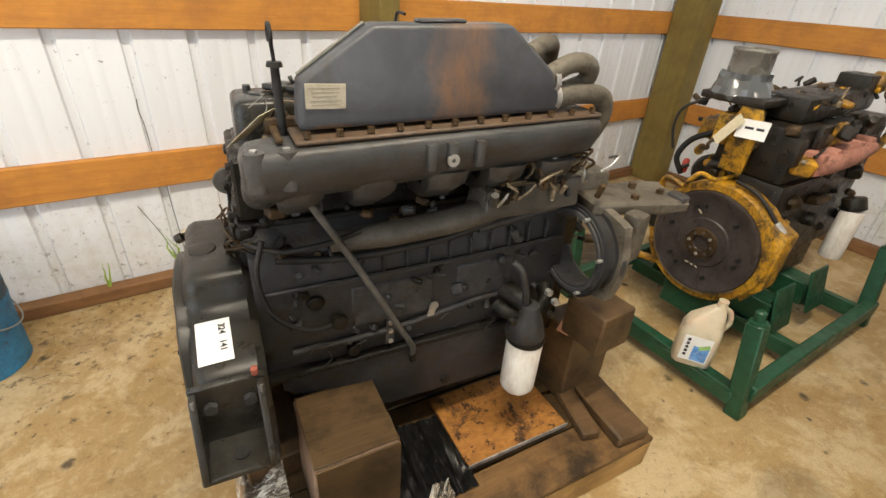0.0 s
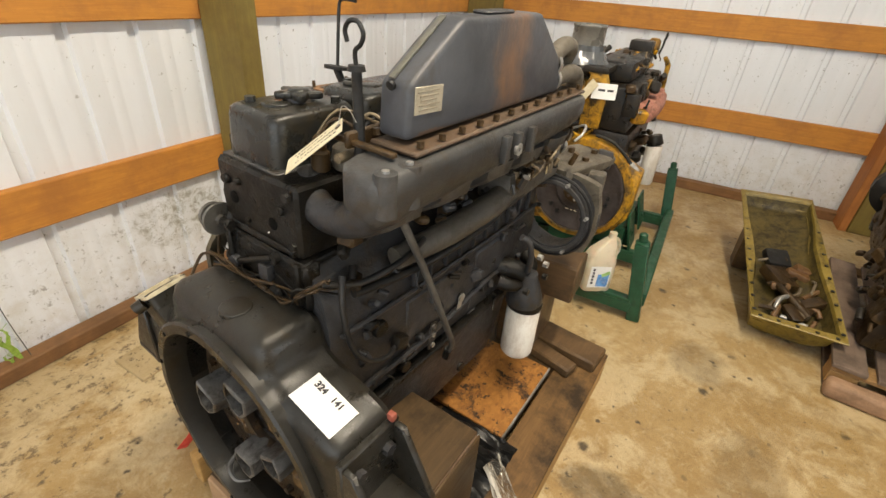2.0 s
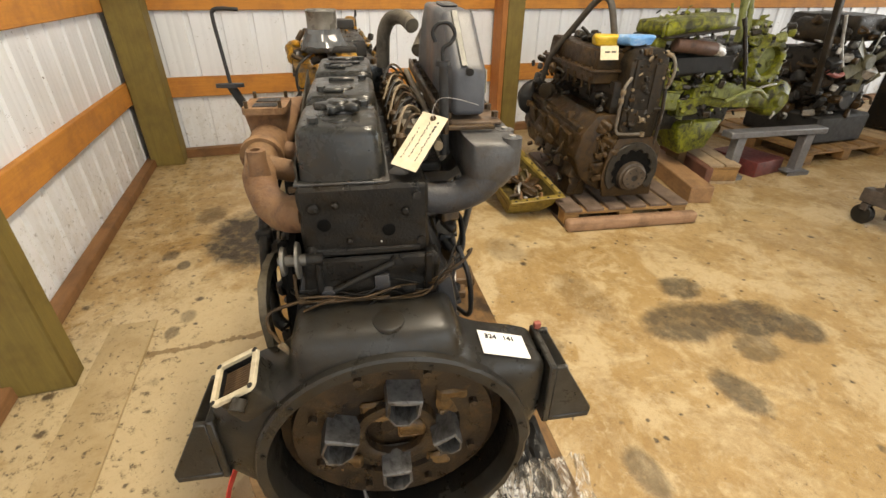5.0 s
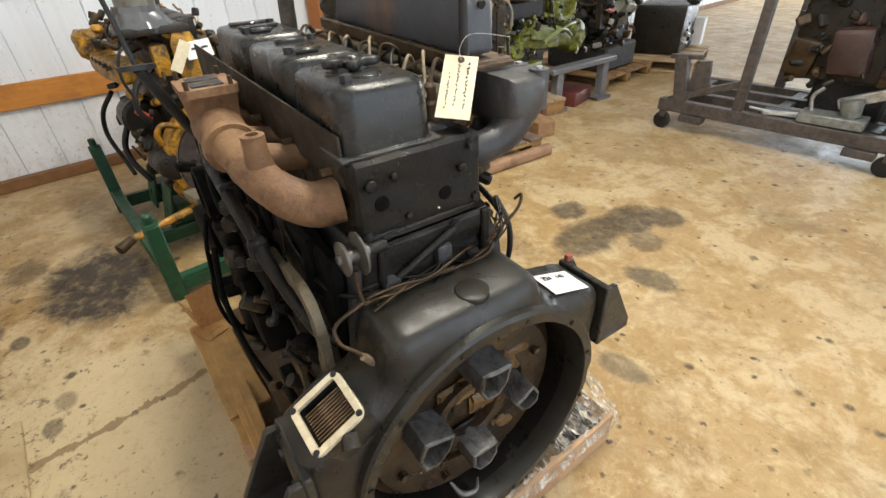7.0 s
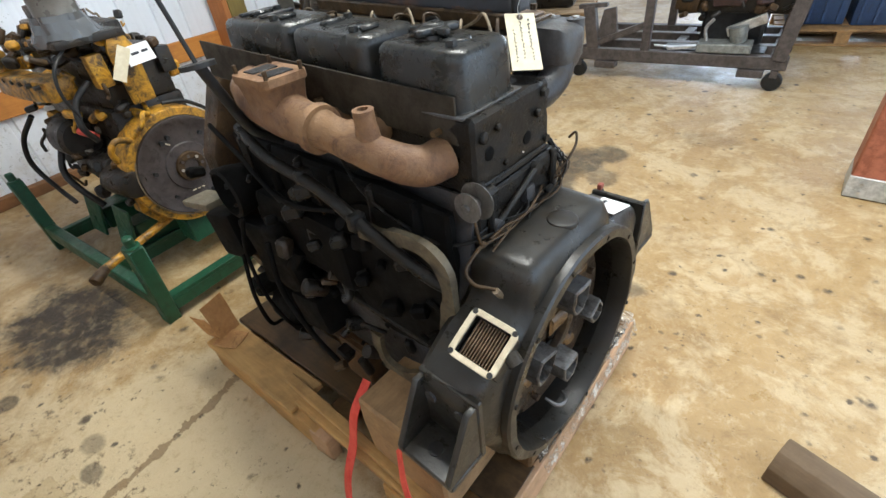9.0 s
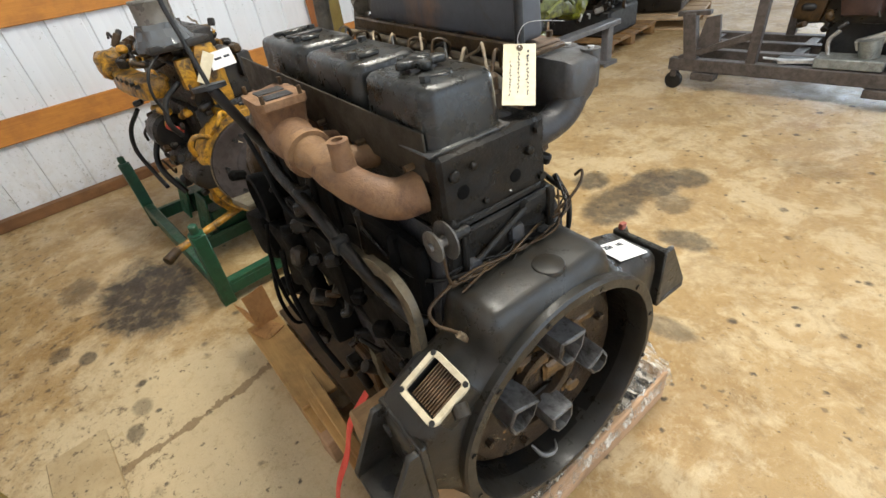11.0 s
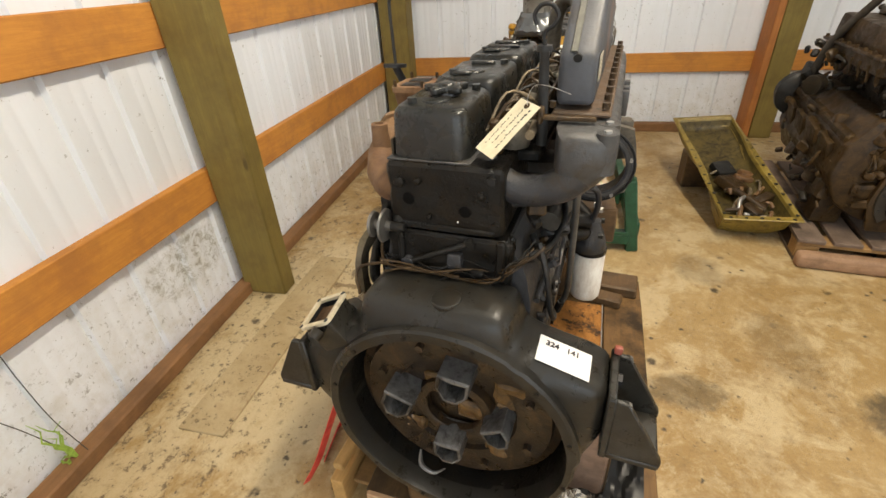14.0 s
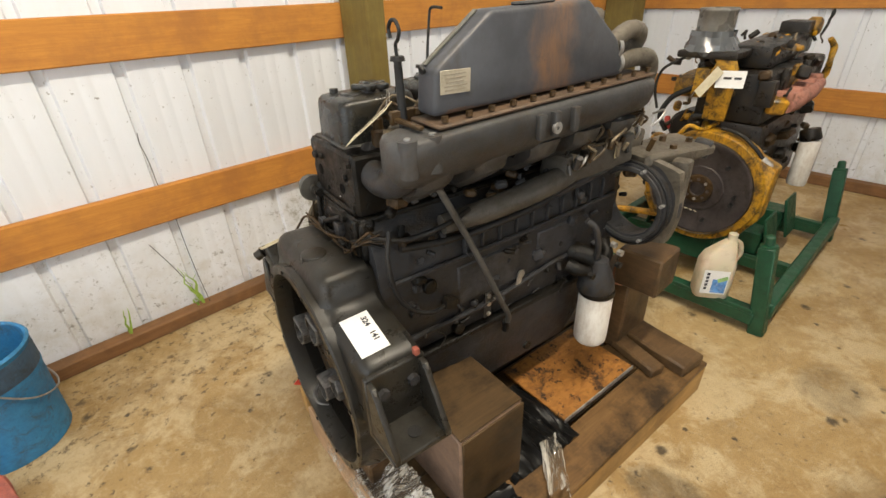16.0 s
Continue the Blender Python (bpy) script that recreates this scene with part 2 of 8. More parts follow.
def concrete():
    """Old tan concrete: broad tone, worn pale patches, brown film, specks, grit, a crack, and oil stains with their own shapes."""
    k = Nodes("concrete_floor")
    broad, mid, fine = k.noise(0.8, 5, 0.6), k.noise(3.6, 9, 0.74, distort=0.5), k.noise(80, 5, 0.75)
    col = k.mix(k.ramp(broad, ((0.36, 0.0), (0.64, 1.0))), (0.455, 0.312, 0.128), (0.575, 0.43, 0.222))
    col = k.mix(k.ramp(mid, ((0.47, 0.0), (0.55, 0.8))), col, (0.70, 0.585, 0.375))
    col = k.mix(k.ramp(k.noise(1.7, 8, 0.75, distort=0.6), ((0.49, 0.0), (0.60, 0.60))), col, (0.345, 0.215, 0.070))
    col = k.mix(k.ramp(k.noise(8, 9, 0.82, distort=0.4), ((0.52, 0.0), (0.64, 0.48))), col, (0.26, 0.17, 0.070))
    col = k.mix(k.ramp(k.noise(13, 8, 0.8), ((0.56, 0.0), (0.66, 0.55))), col, (0.72, 0.635, 0.455))
    sep = k.n.new("ShaderNodeSeparateXYZ")
    k.l.new(k.co, sep.inputs[0])
    px, py = k.math("DIVIDE", k.math("SUBTRACT", sep.outputs[0], 1.70), 0.85), k.math("DIVIDE", k.math("SUBTRACT", sep.outputs[1], 3.15), 0.60)
    worn = k.math("ADD", k.math("ADD", k.math("MULTIPLY", px, px), k.math("MULTIPLY", py, py)), k.math("MULTIPLY", k.math("SUBTRACT", k.noise(5, 8, 0.8), 0.5), 3.0))
    col = k.mix(k.ramp(worn, ((0.5, 0.85), (1.6, 0.0))), col, (0.72, 0.62, 0.41))
    mott = k.noise(21, 8, 0.85, distort=0.5)
    col = k.mix(k.ramp(mott, ((0.53, 0.0), (0.66, 0.40))), col, (0.29, 0.19, 0.075))
    col = k.mix(k.ramp(mott, ((0.36, 0.5), (0.47, 0.0))), col, (0.76, 0.65, 0.43))
    grit = k.math("MULTIPLY", k.ramp(k.noise(38, 6, 0.75), ((0.60, 0.0), (0.65, 1.0))), k.ramp(k.noise(2.4, 5, 0.65), ((0.40, 0.15), (0.56, 1.0))))
    col = k.mix(k.math("MULTIPLY", grit, 0.85), col, (0.105, 0.072, 0.038))
    for scale, size in ((6.0, 0.14), (13.0, 0.15)):
        v = k.n.new("ShaderNodeTexVoronoi")
        v.inputs["Scale"].default_value = scale
        k.l.new(k.mix(0.03, k.co, k.noise(40, 3, 0.6)), v.inputs["Vector"])
        speck = k.math("MULTIPLY", k.ramp(v.outputs["Distance"], ((size * 0.5, 1.0), (size, 0.0))), k.ramp(k.noise(3.1, 4, 0.6), ((0.44, 0.0), (0.52, 1.0))))
        col = k.mix(k.math("MULTIPLY", speck, 0.9), col, (0.062, 0.045, 0.028))
    near_wall = k.math("GREATER_THAN", k.math("ADD", sep.outputs[1], k.math("MULTIPLY", k.noise(9, 7, 0.8), 1.3)), 3.80)
    col = k.mix(k.math("MULTIPLY", near_wall, k.ramp(k.noise(19, 7, 0.8), ((0.54, 0.0), (0.60, 0.8)))), col, (0.13, 0.086, 0.042))
    for scale, size, edge in ((9.0, 0.16, 0.53), (22.0, 0.19, 0.50)):
        v = k.n.new("ShaderNodeTexVoronoi")
        v.inputs["Scale"].default_value = scale
        k.l.new(k.mix(0.05, k.co, k.noise(50, 3, 0.6)), v.inputs["Vector"])
        crumb = k.math("MULTIPLY", k.ramp(v.outputs["Distance"], ((size * 0.6, 1.0), (size, 0.0))), k.ramp(k.noise(6.5, 5, 0.7), ((edge, 0.0), (edge + 0.05, 1.0))))
        crumb = k.math("MULTIPLY", crumb, k.ramp(k.math("MULTIPLY", sep.outputs[1], 0.25), ((0.60, 0.0), (0.74, 1.0))))
        col = k.mix(k.math("MULTIPLY", crumb, 0.8), col, (0.050, 0.036, 0.020))
    # one broad brown crack across the bay
    wob = k.math("MULTIPLY", k.math("SUBTRACT", k.noise(5, 6, 0.7), 0.5), 0.10)
    across = k.math("ABSOLUTE", k.math("ADD", k.math("ADD", k.math("MULTIPLY", k.math("SUBTRACT", sep.outputs[0], CRACK[0]), CRACK[2]), k.math("MULTIPLY", k.math("SUBTRACT", sep.outputs[1], CRACK[1]), CRACK[3])), wob))
    along = k.math("ABSOLUTE", k.math("SUBTRACT", sep.outputs[1], CRACK[1]))
    crack = k.math("LESS_THAN", across, k.math("MULTIPLY", k.ramp(k.noise(9, 5, 0.75), ((0.35, 0.0), (0.7, 1.0))), 0.030))
    col = k.mix(k.math("MULTIPLY", k.math("MULTIPLY", crack, 0.7), k.ramp(along, ((0.25, 1.0), (0.42, 0.0)))), col, (0.19, 0.115, 0.042))
    edge = k.math("MULTIPLY", k.math("SUBTRACT", k.noise(6, 9, 0.8, distort=0.4), 0.5), 2.1)
    total = None
    for x, y, rx, ry, amount in STAINS:
        dx = k.math("DIVIDE", k.math("SUBTRACT", sep.outputs[0], x), rx)
        dy = k.math("DIVIDE", k.math("SUBTRACT", sep.outputs[1], y), ry)
        d = k.math("ADD", k.math("ADD", k.math("MULTIPLY", dx, dx), k.math("MULTIPLY", dy, dy)), edge)
        s = k.math("MULTIPLY", k.ramp(d, ((0.45, 1.0), (1.0, 0.0))), amount)
        total = s if total is None else k.math("MAXIMUM", total, s)
    total = k.math("MULTIPLY", total, k.ramp(k.noise(16, 7, 0.8), ((0.34, 0.55), (0.52, 1.0))))
    col = k.mix(total, col, (0.046, 0.036, 0.025))
    col = k.mix(1.0, col, (0.76, 0.71, 0.64), "MULTIPLY")
    k.bump(k.mix(0.4, k.mix(0.5, mid, mott), fine), 0.8, 0.008)
    return k.set(col, k.mix(k.math("MULTIPLY", total, 0.8), k.ramp(k.noise(3.3, 7, 0.75), ((0.35, 0.27), (0.65, 0.62))), 0.52), 0.0, 0.5)


# the crack: a point on it and its normal
CRACK = (1.934, 2.973, 1.000, 0.026)
# oil stains on the floor: x, y, two half-widths, strength
STAINS = ((2.86, 2.88, 0.40, 0.26, 1.0), (1.485, 1.76, 0.09, 0.15, 0.55), (2.62, 3.20, 0.05, 0.035, 0.8), (2.05, 3.17, 0.05, 0.03, 0.7), (3.22, 3.12, 0.14, 0.10, 0.6), (1.67, 0.85, 0.11, 0.12, 0.82), (1.45, 1.00, 0.15, 0.26, 0.80), (1.38, 0.72, 0.14, 0.24, 0.86), (1.27, 0.58, 0.12, 0.13, 0.80), (1.22, 0.86, 0.10, 0.11, 0.6), (1.06, 1.13, 0.15, 0.08, 0.75),
          (0.90, 1.68, 0.11, 0.06, 0.6), (2.28, 1.52, 0.16, 0.12, 0.3), (1.75, 1.35, 0.22, 0.12, 0.22), (0.80, 0.20, 0.2, 0.12, 0.25), (2.75, 3.28, 0.06, 0.05, 0.6), (2.15, 3.12, 0.05, 0.04, 0.5))


def concrete_patch():
    k = Nodes("patched_concrete")
    col = k.mix(k.ramp(k.noise(6, 7, 0.75), ((0.4, 0.0), (0.6, 1.0))), (0.36, 0.265, 0.135), (0.48, 0.375, 0.215))
    col = k.mix(k.ramp(k.noise(12, 7, 0.8), ((0.52, 0.0), (0.64, 0.7))), col, (0.22, 0.145, 0.065))
    col = k.mix(k.ramp(k.noise(36, 6, 0.75), ((0.58, 0.0), (0.63, 0.9))), col, (0.075, 0.052, 0.028))
    k.bump(k.noise(60, 5, 0.7), 0.5, 0.006)
    return k.set(col, 0.6, 0.0, 0.4)


def sheet_steel():
    """White coated sheet: faint run marks, flyspecks, splashed dirt and mould towards the foot."""
    k = Nodes("white_sheet_steel")
    run = k.noise(2.0, 6, 0.7, k.mapped((3.0, 3.0, 0.5)))
    col = k.mix(k.ramp(run, ((0.4, 0.0), (0.75, 0.45))), (0.80, 0.825, 0.865), (0.68, 0.69, 0.70))
    group = k.ramp(k.noise(2.6, 5, 0.7), ((0.44, 0.1), (0.60, 1.0)))
    spot = k.math("MULTIPLY", k.ramp(k.noise(46, 4, 0.7), ((0.64, 0.0), (0.69, 0.85))), group)
    col = k.mix(spot, col, (0.16, 0.14, 0.11))
    sep = k.n.new("ShaderNodeSeparateXYZ")
    k.l.new(k.co, sep.inputs[0])
    low = k.ramp(k.math("ADD", sep.outputs[2], k.math("MULTIPLY", k.noise(6, 5, 0.7), 0.5)), ((0.35, 0.7), (0.85, 0.0)))
    col = k.mix(k.math("MULTIPLY", low, k.ramp(k.noise(10, 7, 0.75), ((0.46, 0.0), (0.66, 0.7)))), col, (0.52, 0.48, 0.40))
    col = k.mix(k.math("MULTIPLY", low, k.ramp(k.noise(30, 6, 0.8), ((0.58, 0.0), (0.64, 1.0)))), col, (0.10, 0.08, 0.05))
    mx, mz = k.math("DIVIDE", k.math("SUBTRACT", sep.outputs[0], 1.60), 0.26), k.math("DIVIDE", k.math("SUBTRACT", sep.outputs[2], 0.33), 0.14)
    mould = k.math("ADD", k.math("ADD", k.math("MULTIPLY", mx, mx), k.math("MULTIPLY", mz, mz)), k.math("MULTIPLY", k.math("SUBTRACT", k.noise(7, 8, 0.8), 0.5), 3.0))
    mould = k.math("MULTIPLY", k.math("MULTIPLY", k.ramp(mould, ((0.3, 0.70), (1.3, 0.0))), k.ramp(k.noise(20, 8, 0.85, distort=0.5), ((0.48, 0.12), (0.58, 1.0)))), k.math("GREATER_THAN", sep.outputs[1], 3.5))
    col = k.mix(mould, col, (0.21, 0.19, 0.12))
    k.bump(k.noise(1.8, 4, 0.5), 0.25, 0.012)
    return k.set(col, k.ramp(run, ((0.3, 0.30), (0.7, 0.5))), 0.0, 0.5)


CONCRETE, SHEET = concrete(), sheet_steel()
GIRT = timber("girt_timber", (0.64, 0.285, 0.058), (0.48, 0.190, 0.038), stain=(0.30, 0.12, 0.04), amount=0.5)
GIRT_Y = timber("girt_timber_across", (0.64, 0.285, 0.058), (0.48, 0.190, 0.038), stain=(0.30, 0.12, 0.04), amount=0.5, along="y")
GIRT_Z = timber("girt_timber_upright", (0.50, 0.20, 0.055), (0.33, 0.12, 0.035), stain=(0.25, 0.10, 0.03), amount=0.5, along="z")
POST = timber("treated_post_timber", (0.242, 0.178, 0.048), (0.170, 0.122, 0.033), stain=(0.09, 0.055, 0.02), amount=0.4, along="z")
SPLASH = timber("splash_board_timber", (0.29, 0.15, 0.065), (0.19, 0.092, 0.038), stain=(0.11, 0.058, 0.028), amount=0.6)
SPLASH_Y = timber("splash_board_timber_across", (0.29, 0.15, 0.065), (0.19, 0.092, 0.038), stain=(0.11, 0.058, 0.028), amount=0.6, along="y")
PALLET = timber("pallet_timber", (0.58, 0.36, 0.135), (0.38, 0.215, 0.072), stain=(0.13, 0.080, 0.038), amount=0.5)
PALLET_Y = timber("pallet_timber_across", (0.40, 0.235, 0.09), (0.24, 0.13, 0.05), stain=(0.07, 0.045, 0.025), amount=0.6, along="y")
BLOCKING = timber("oily_timber_block", (0.165, 0.098, 0.046), (0.098, 0.056, 0.026), stain=(0.030, 0.020, 0.012), amount=0.85, rough=(0.3, 0.6), along="y")
ENGINE = painted("grey_black_engine_paint", (0.0250, 0.0250, 0.0265), (0.0390, 0.0390, 0.0415), (0.0360, 0.0250, 0.0130), (0.26, 0.56), spread=0.5, bump=0.4, spec=0.3)
ENGINE_DARK = painted("oily_black_casting", (0.0050, 0.0045, 0.0039), (0.0084, 0.0078, 0.0067), (0.0130, 0.0088, 0.0043), (0.18, 0.58), spread=0.6, bump=0.45, spec=0.22)
HOUSING = painted("worn_grey_housing_paint", (0.0145, 0.0132, 0.0108), (0.0215, 0.0200, 0.0165), (0.0200, 0.0140, 0.0066), (0.22, 0.50), spread=0.5, bump=0.16, spec=0.38)
COVER = painted("black_cover_paint", (0.0120, 0.0124, 0.0116), (0.0180, 0.0184, 0.0170), (0.0235, 0.0180, 0.0095), (0.18, 0.42), spread=0.5, bump=0.10, spec=0.42)
INTAKE = painted("dusty_grey_manifold_paint", (0.031, 0.0308, 0.0305), (0.052, 0.0515, 0.0510), (0.040, 0.027, 0.015), (0.30, 0.58), spread=0.5, bump=0.3)
TAN = painted("dusty_tan_fitting", (0.135, 0.100, 0.060), (0.19, 0.145, 0.09), (0.04, 0.03, 0.02), (0.4, 0.7), 0.2, spread=0.5)
YELLOW = painted("yellow_engine_paint", (0.56, 0.295, 0.012), (0.44, 0.21, 0.010), (0.030, 0.019, 0.008), (0.3, 0.6), spread=0.86)
GREEN = painted("green_stand_paint", (0.005, 0.050, 0.022), (0.009, 0.070, 0.032), (0.024, 0.030, 0.014), (0.3, 0.6), spread=0.35, chips=0.15)
LIME = painted("lime_green_paint", (0.220, 0.230, 0.008), (0.110, 0.120, 0.005), (0.018, 0.018, 0.005), (0.3, 0.6), spread=0.78, bump=0.5)
OILY = painted("oily_brown_casting", (0.034, 0.0180, 0.0055), (0.056, 0.031, 0.0100), (0.010, 0.006, 0.003), (0.25, 0.65), spread=0.65, bump=0.4, spec=0.3)
RUST = painted("rusty_cast_iron", (0.138, 0.068, 0.030), (0.188, 0.105, 0.046), (0.070, 0.031, 0.015), (0.55, 0.85), spread=0.55, bump=0.4)
OLIVE = painted("oily_olive_steel", (0.18, 0.125, 0.020), (0.25, 0.175, 0.032), (0.06, 0.036, 0.012), (0.3, 0.55), spread=0.5)
STEEL = painted("dull_steel", (0.33, 0.32, 0.30), (0.42, 0.41, 0.39), (0.15, 0.12, 0.09), (0.3, 0.55), 0.7, spread=0.4)
# near-black; the shade of hollows and the exhaust side put into the colour
SHADE_BLACK = painted("shade_black_recess", (0.0022, 0.0020, 0.0018), (0.0032, 0.0030, 0.0026), (0.004, 0.003, 0.002), (0.6, 0.85), spread=0.4, spec=0.1)
BLACK = painted("black_rubber", (0.007, 0.007, 0.007), (0.012, 0.012, 0.012), (0.022, 0.016, 0.010), (0.35, 0.65), spread=0.4, spec=0.35)
CARD = painted("cream_card", (0.60, 0.53, 0.36), (0.66, 0.585, 0.42), (0.46, 0.37, 0.24), (0.6, 0.8), spread=0.05, bump=0.05, chips=0.0)
PAPER = painted("white_paper", (0.74, 0.735, 0.71), (0.79, 0.78, 0.76), (0.62, 0.58, 0.53), (0.5, 0.7), spread=0.0, bump=0.03, chips=0.0)
INK = Nodes("black_ink").set((0.02, 0.02, 0.025), 0.6)

# ---- structure ----
Y_A, X_B = 3.693, 4.53          # inner faces of the sheeting behind the girts
WEST, SOUTH, TOP = -2.85, -14.0, 3.6


def ribbed_sheet(phase, length):
    """Ribbed steel cladding: a rib every 229 mm with two faint stiffeners between."""
    prof, x = [(0.0, 0.0)], phase - 0.2286
    while x < length:
        for dx, d in ((-0.021, 0.0), (-0.014, 0.018), (0.014, 0.018), (0.021, 0.0), (0.082, 0.0), (0.088, 0.0012), (0.096, 0.0012), (0.102, 0.0), (0.128, 0.0), (0.134, 0.0012), (0.142, 0.0012), (0.148, 0.0)):
            prof.append((x + dx, d))
        x += 0.2286
    return [p for p in prof if 0.0 <= p[0] <= length] + [(length, 0.0)]


def clad_wall(name, start, length, axis, z0, z1, label, phase):
    """Cladding with ribs standing outwards, as one mesh with thickness."""
    bm = bmesh.new()
    rows = []
    for off in (0.0, 0.012):
        for z in (z0, z1):
            row = []
            for a, d in ribbed_sheet(phase, length):
                p = (start[0] + a, start[1] + d + off, z) if axis == "x" else (start[0] + d + off, start[1] + a, z)
                row.append(bm.verts.new(p))
            rows.append(row)
    n = len(rows[0])
    for i in range(n - 1):
        bm.faces.new((rows[0][i], rows[0][i + 1], rows[1][i + 1], rows[1][i]))
        bm.faces.new((rows[2][i], rows[2][i + 1], rows[3][i + 1], rows[3][i]))
        bm.faces.new((rows[1][i], rows[1][i + 1], rows[3][i + 1], rows[3][i]))
        bm.faces.new((rows[0][i], rows[0][i + 1], rows[2][i + 1], rows[2][i]))
    return whole(name, bm, SHEET, label, "wall", kind="structure", smooth=20)


floor_bm = bmesh.new()
box(floor_bm, ((WEST + X_B) / 2, (SOUTH + Y_A) / 2, -0.08), (X_B - WEST + 0.3, Y_A - SOUTH + 0.3, 0.16))
whole("floor", floor_bm, CONCRETE, "stained tan concrete shop floor", "floor", kind="structure")
strip = roughen(grid_cut(B((0, 0, 0.003), (1.10, 0.177, 0.014), 0.003), 5), 0.003, 9)
whole("floor_patch", strip, concrete_patch(), "paler raised strip of patched concrete by the post", "floor patch", kind="structure", m=pose(1.609, 3.345, 0, 0, 0, -1.9))
ground_bm = bmesh.new()
box(ground_bm, (0, 0, -0.22), (400, 400, 0.1))
whole("ground", ground_bm, painted("gravel_ground", (0.26, 0.23, 0.19), (0.32, 0.29, 0.24), (0.2, 0.17, 0.13), (0.8, 0.95)), "pale gravel yard outside the shed", "ground", kind="structure")

clad_wall("wall_north", (WEST, Y_A, 0), X_B - WEST, "x", 0.0, TOP, "white ribbed steel cladding with dirt stains", 0.0777)
clad_wall("wall_east", (X_B, SOUTH, 0), Y_A - SOUTH + 0.03, "y", 0.0, TOP, "white ribbed steel cladding with dirt stains", 0.045)


def wall_with_door(name, along, at, lo, hi, d0, d1, dtop, label):
    """A plain steel wall with one wide doorway through it."""
    bm = bmesh.new()
    for a, b, z0, z1 in ((lo, d0, 0, TOP), (d1, hi, 0, TOP), (d0, d1, dtop, TOP)):
        c = ((a + b) / 2, at, (z0 + z1) / 2) if along == "x" else (at, (a + b) / 2, (z0 + z1) / 2)
        s = (b - a, 0.1, z1 - z0) if along == "x" else (0.1, b - a, z1 - z0)
        box(bm, c, s)
    return whole(name, bm, SHEET, label, "wall", kind="structure")


wall_with_door("wall_west", "y", WEST - 0.05, SOUTH, Y_A, -1.1, 3.4, 3.35, "white steel wall with a wide open doorway")
wall_with_door("wall_south", "x", SOUTH - 0.05, WEST - 0.1, X_B, -2.1, 2.5, 3.35, "white steel wall with a wide open doorway")
ceil_bm = bmesh.new()
box(ceil_bm, ((WEST + X_B) / 2, (SOUTH + Y_A) / 2, TOP + 0.06), (X_B - WEST + 0.4, Y_A - SOUTH + 0.4, 0.12))
whole("ceiling", ceil_bm, SHEET, "white steel lined ceiling", "ceiling", kind="structure")
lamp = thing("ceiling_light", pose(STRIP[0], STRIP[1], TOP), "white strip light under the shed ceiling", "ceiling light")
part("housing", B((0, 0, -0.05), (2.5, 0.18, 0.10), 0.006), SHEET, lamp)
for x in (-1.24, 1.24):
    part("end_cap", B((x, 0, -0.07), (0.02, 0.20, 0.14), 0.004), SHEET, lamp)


def girt(name, c, s, m, label="orange-brown softwood girt nailed across the wall"):
    bm = B((0, 0, 0), s, 0.004)
    return whole(name, bm, m, label, "girt", "wall girts", "structure", Matrix.Translation(c))


for z in (0.556, 1.172):
    girt("girt", ((WEST + X_B) / 2, 3.674, z), (X_B - WEST, 0.036, 0.148), GIRT)
    girt("girt", (4.511, (SOUTH + 3.655) / 2, z), (0.036, 3.655 - SOUTH, 0.148), GIRT_Y)
whole("baseboard_north", B((0, 0, 0), (X_B - WEST, 0.068, 0.060), 0.006), SPLASH, "dark stained splash board along the wall foot", "splash board", kind="structure", m=Matrix.Translation(((WEST + X_B) / 2, 3.655, 0.030)))
whole("baseboard_east", B((0, 0, 0), (0.074, 3.61 - SOUTH, 0.07), 0.006), SPLASH_Y, "dark stained splash board along the wall foot", "splash board", kind="structure", m=Matrix.Translation((4.489, (SOUTH + 3.61) / 2, 0.035)))


def post(c, s):
    bm = B((0, 0, TOP / 2), (s[0], s[1], TOP), 0.006)
    return whole("wall_post", bm, POST, "greenish brown treated timber wall post", "post", "wall posts", "structure", Matrix.Translation((*c, 0)))


post((1.872, 3.5505), (0.100, 0.207))
post((4.392, 3.5355), (0.195, 0.235))
post((4.397, 0.555), (0.187, 0.16))
whole("post_side_board", B((0, 0, TOP / 2), (0.187, 0.05, TOP), 0.004), GIRT_Z, "orange softwood board nailed beside the post", "board", kind="structure", m=Matrix.Translation((4.397, 0.662, 0)))

# ---- the large engine; x runs from the bell housing to the front, y to the exhaust side ----
ENG = pose(0.98, 2.48, 0, 0, 0, -9.0)
engine = thing("diesel_engine", ENG, "large black inline diesel engine standing on a wooden pallet", "engine")


def alike(name, mesh_ob, places, parent, label=""):
    """More pieces that share the mesh of the first."""
    for m in places:
        ob = new(name, mesh_ob.data)
        ob.parent = parent
        ob.matrix_basis = m
        if label:
            ob["label"] = label


def star(outline, c, n, a0=0.0):
    """Distances from c to a closed outline in n even directions."""
    out = []
    for k in range(n):
        a = a0 + 2 * math.pi * k / n
        d = Vector((math.cos(a), math.sin(a)))
        best = 0.01
        for i in range(len(outline)):
            p, q = Vector(outline[i]) - Vector(c), Vector(outline[(i + 1) % len(outline)]) - Vector(c)
            e = q - p
            den = d.x * e.y - d.y * e.x
            if abs(den) < 1e-9:
                continue
            t = (p.x * e.y - p.y * e.x) / den
            s = (p.x * d.y - p.y * d.x) / den
            if t > 0 and -1e-6 <= s <= 1 + 1e-6:
                best = max(best, t)
        out.append(best)
    return out


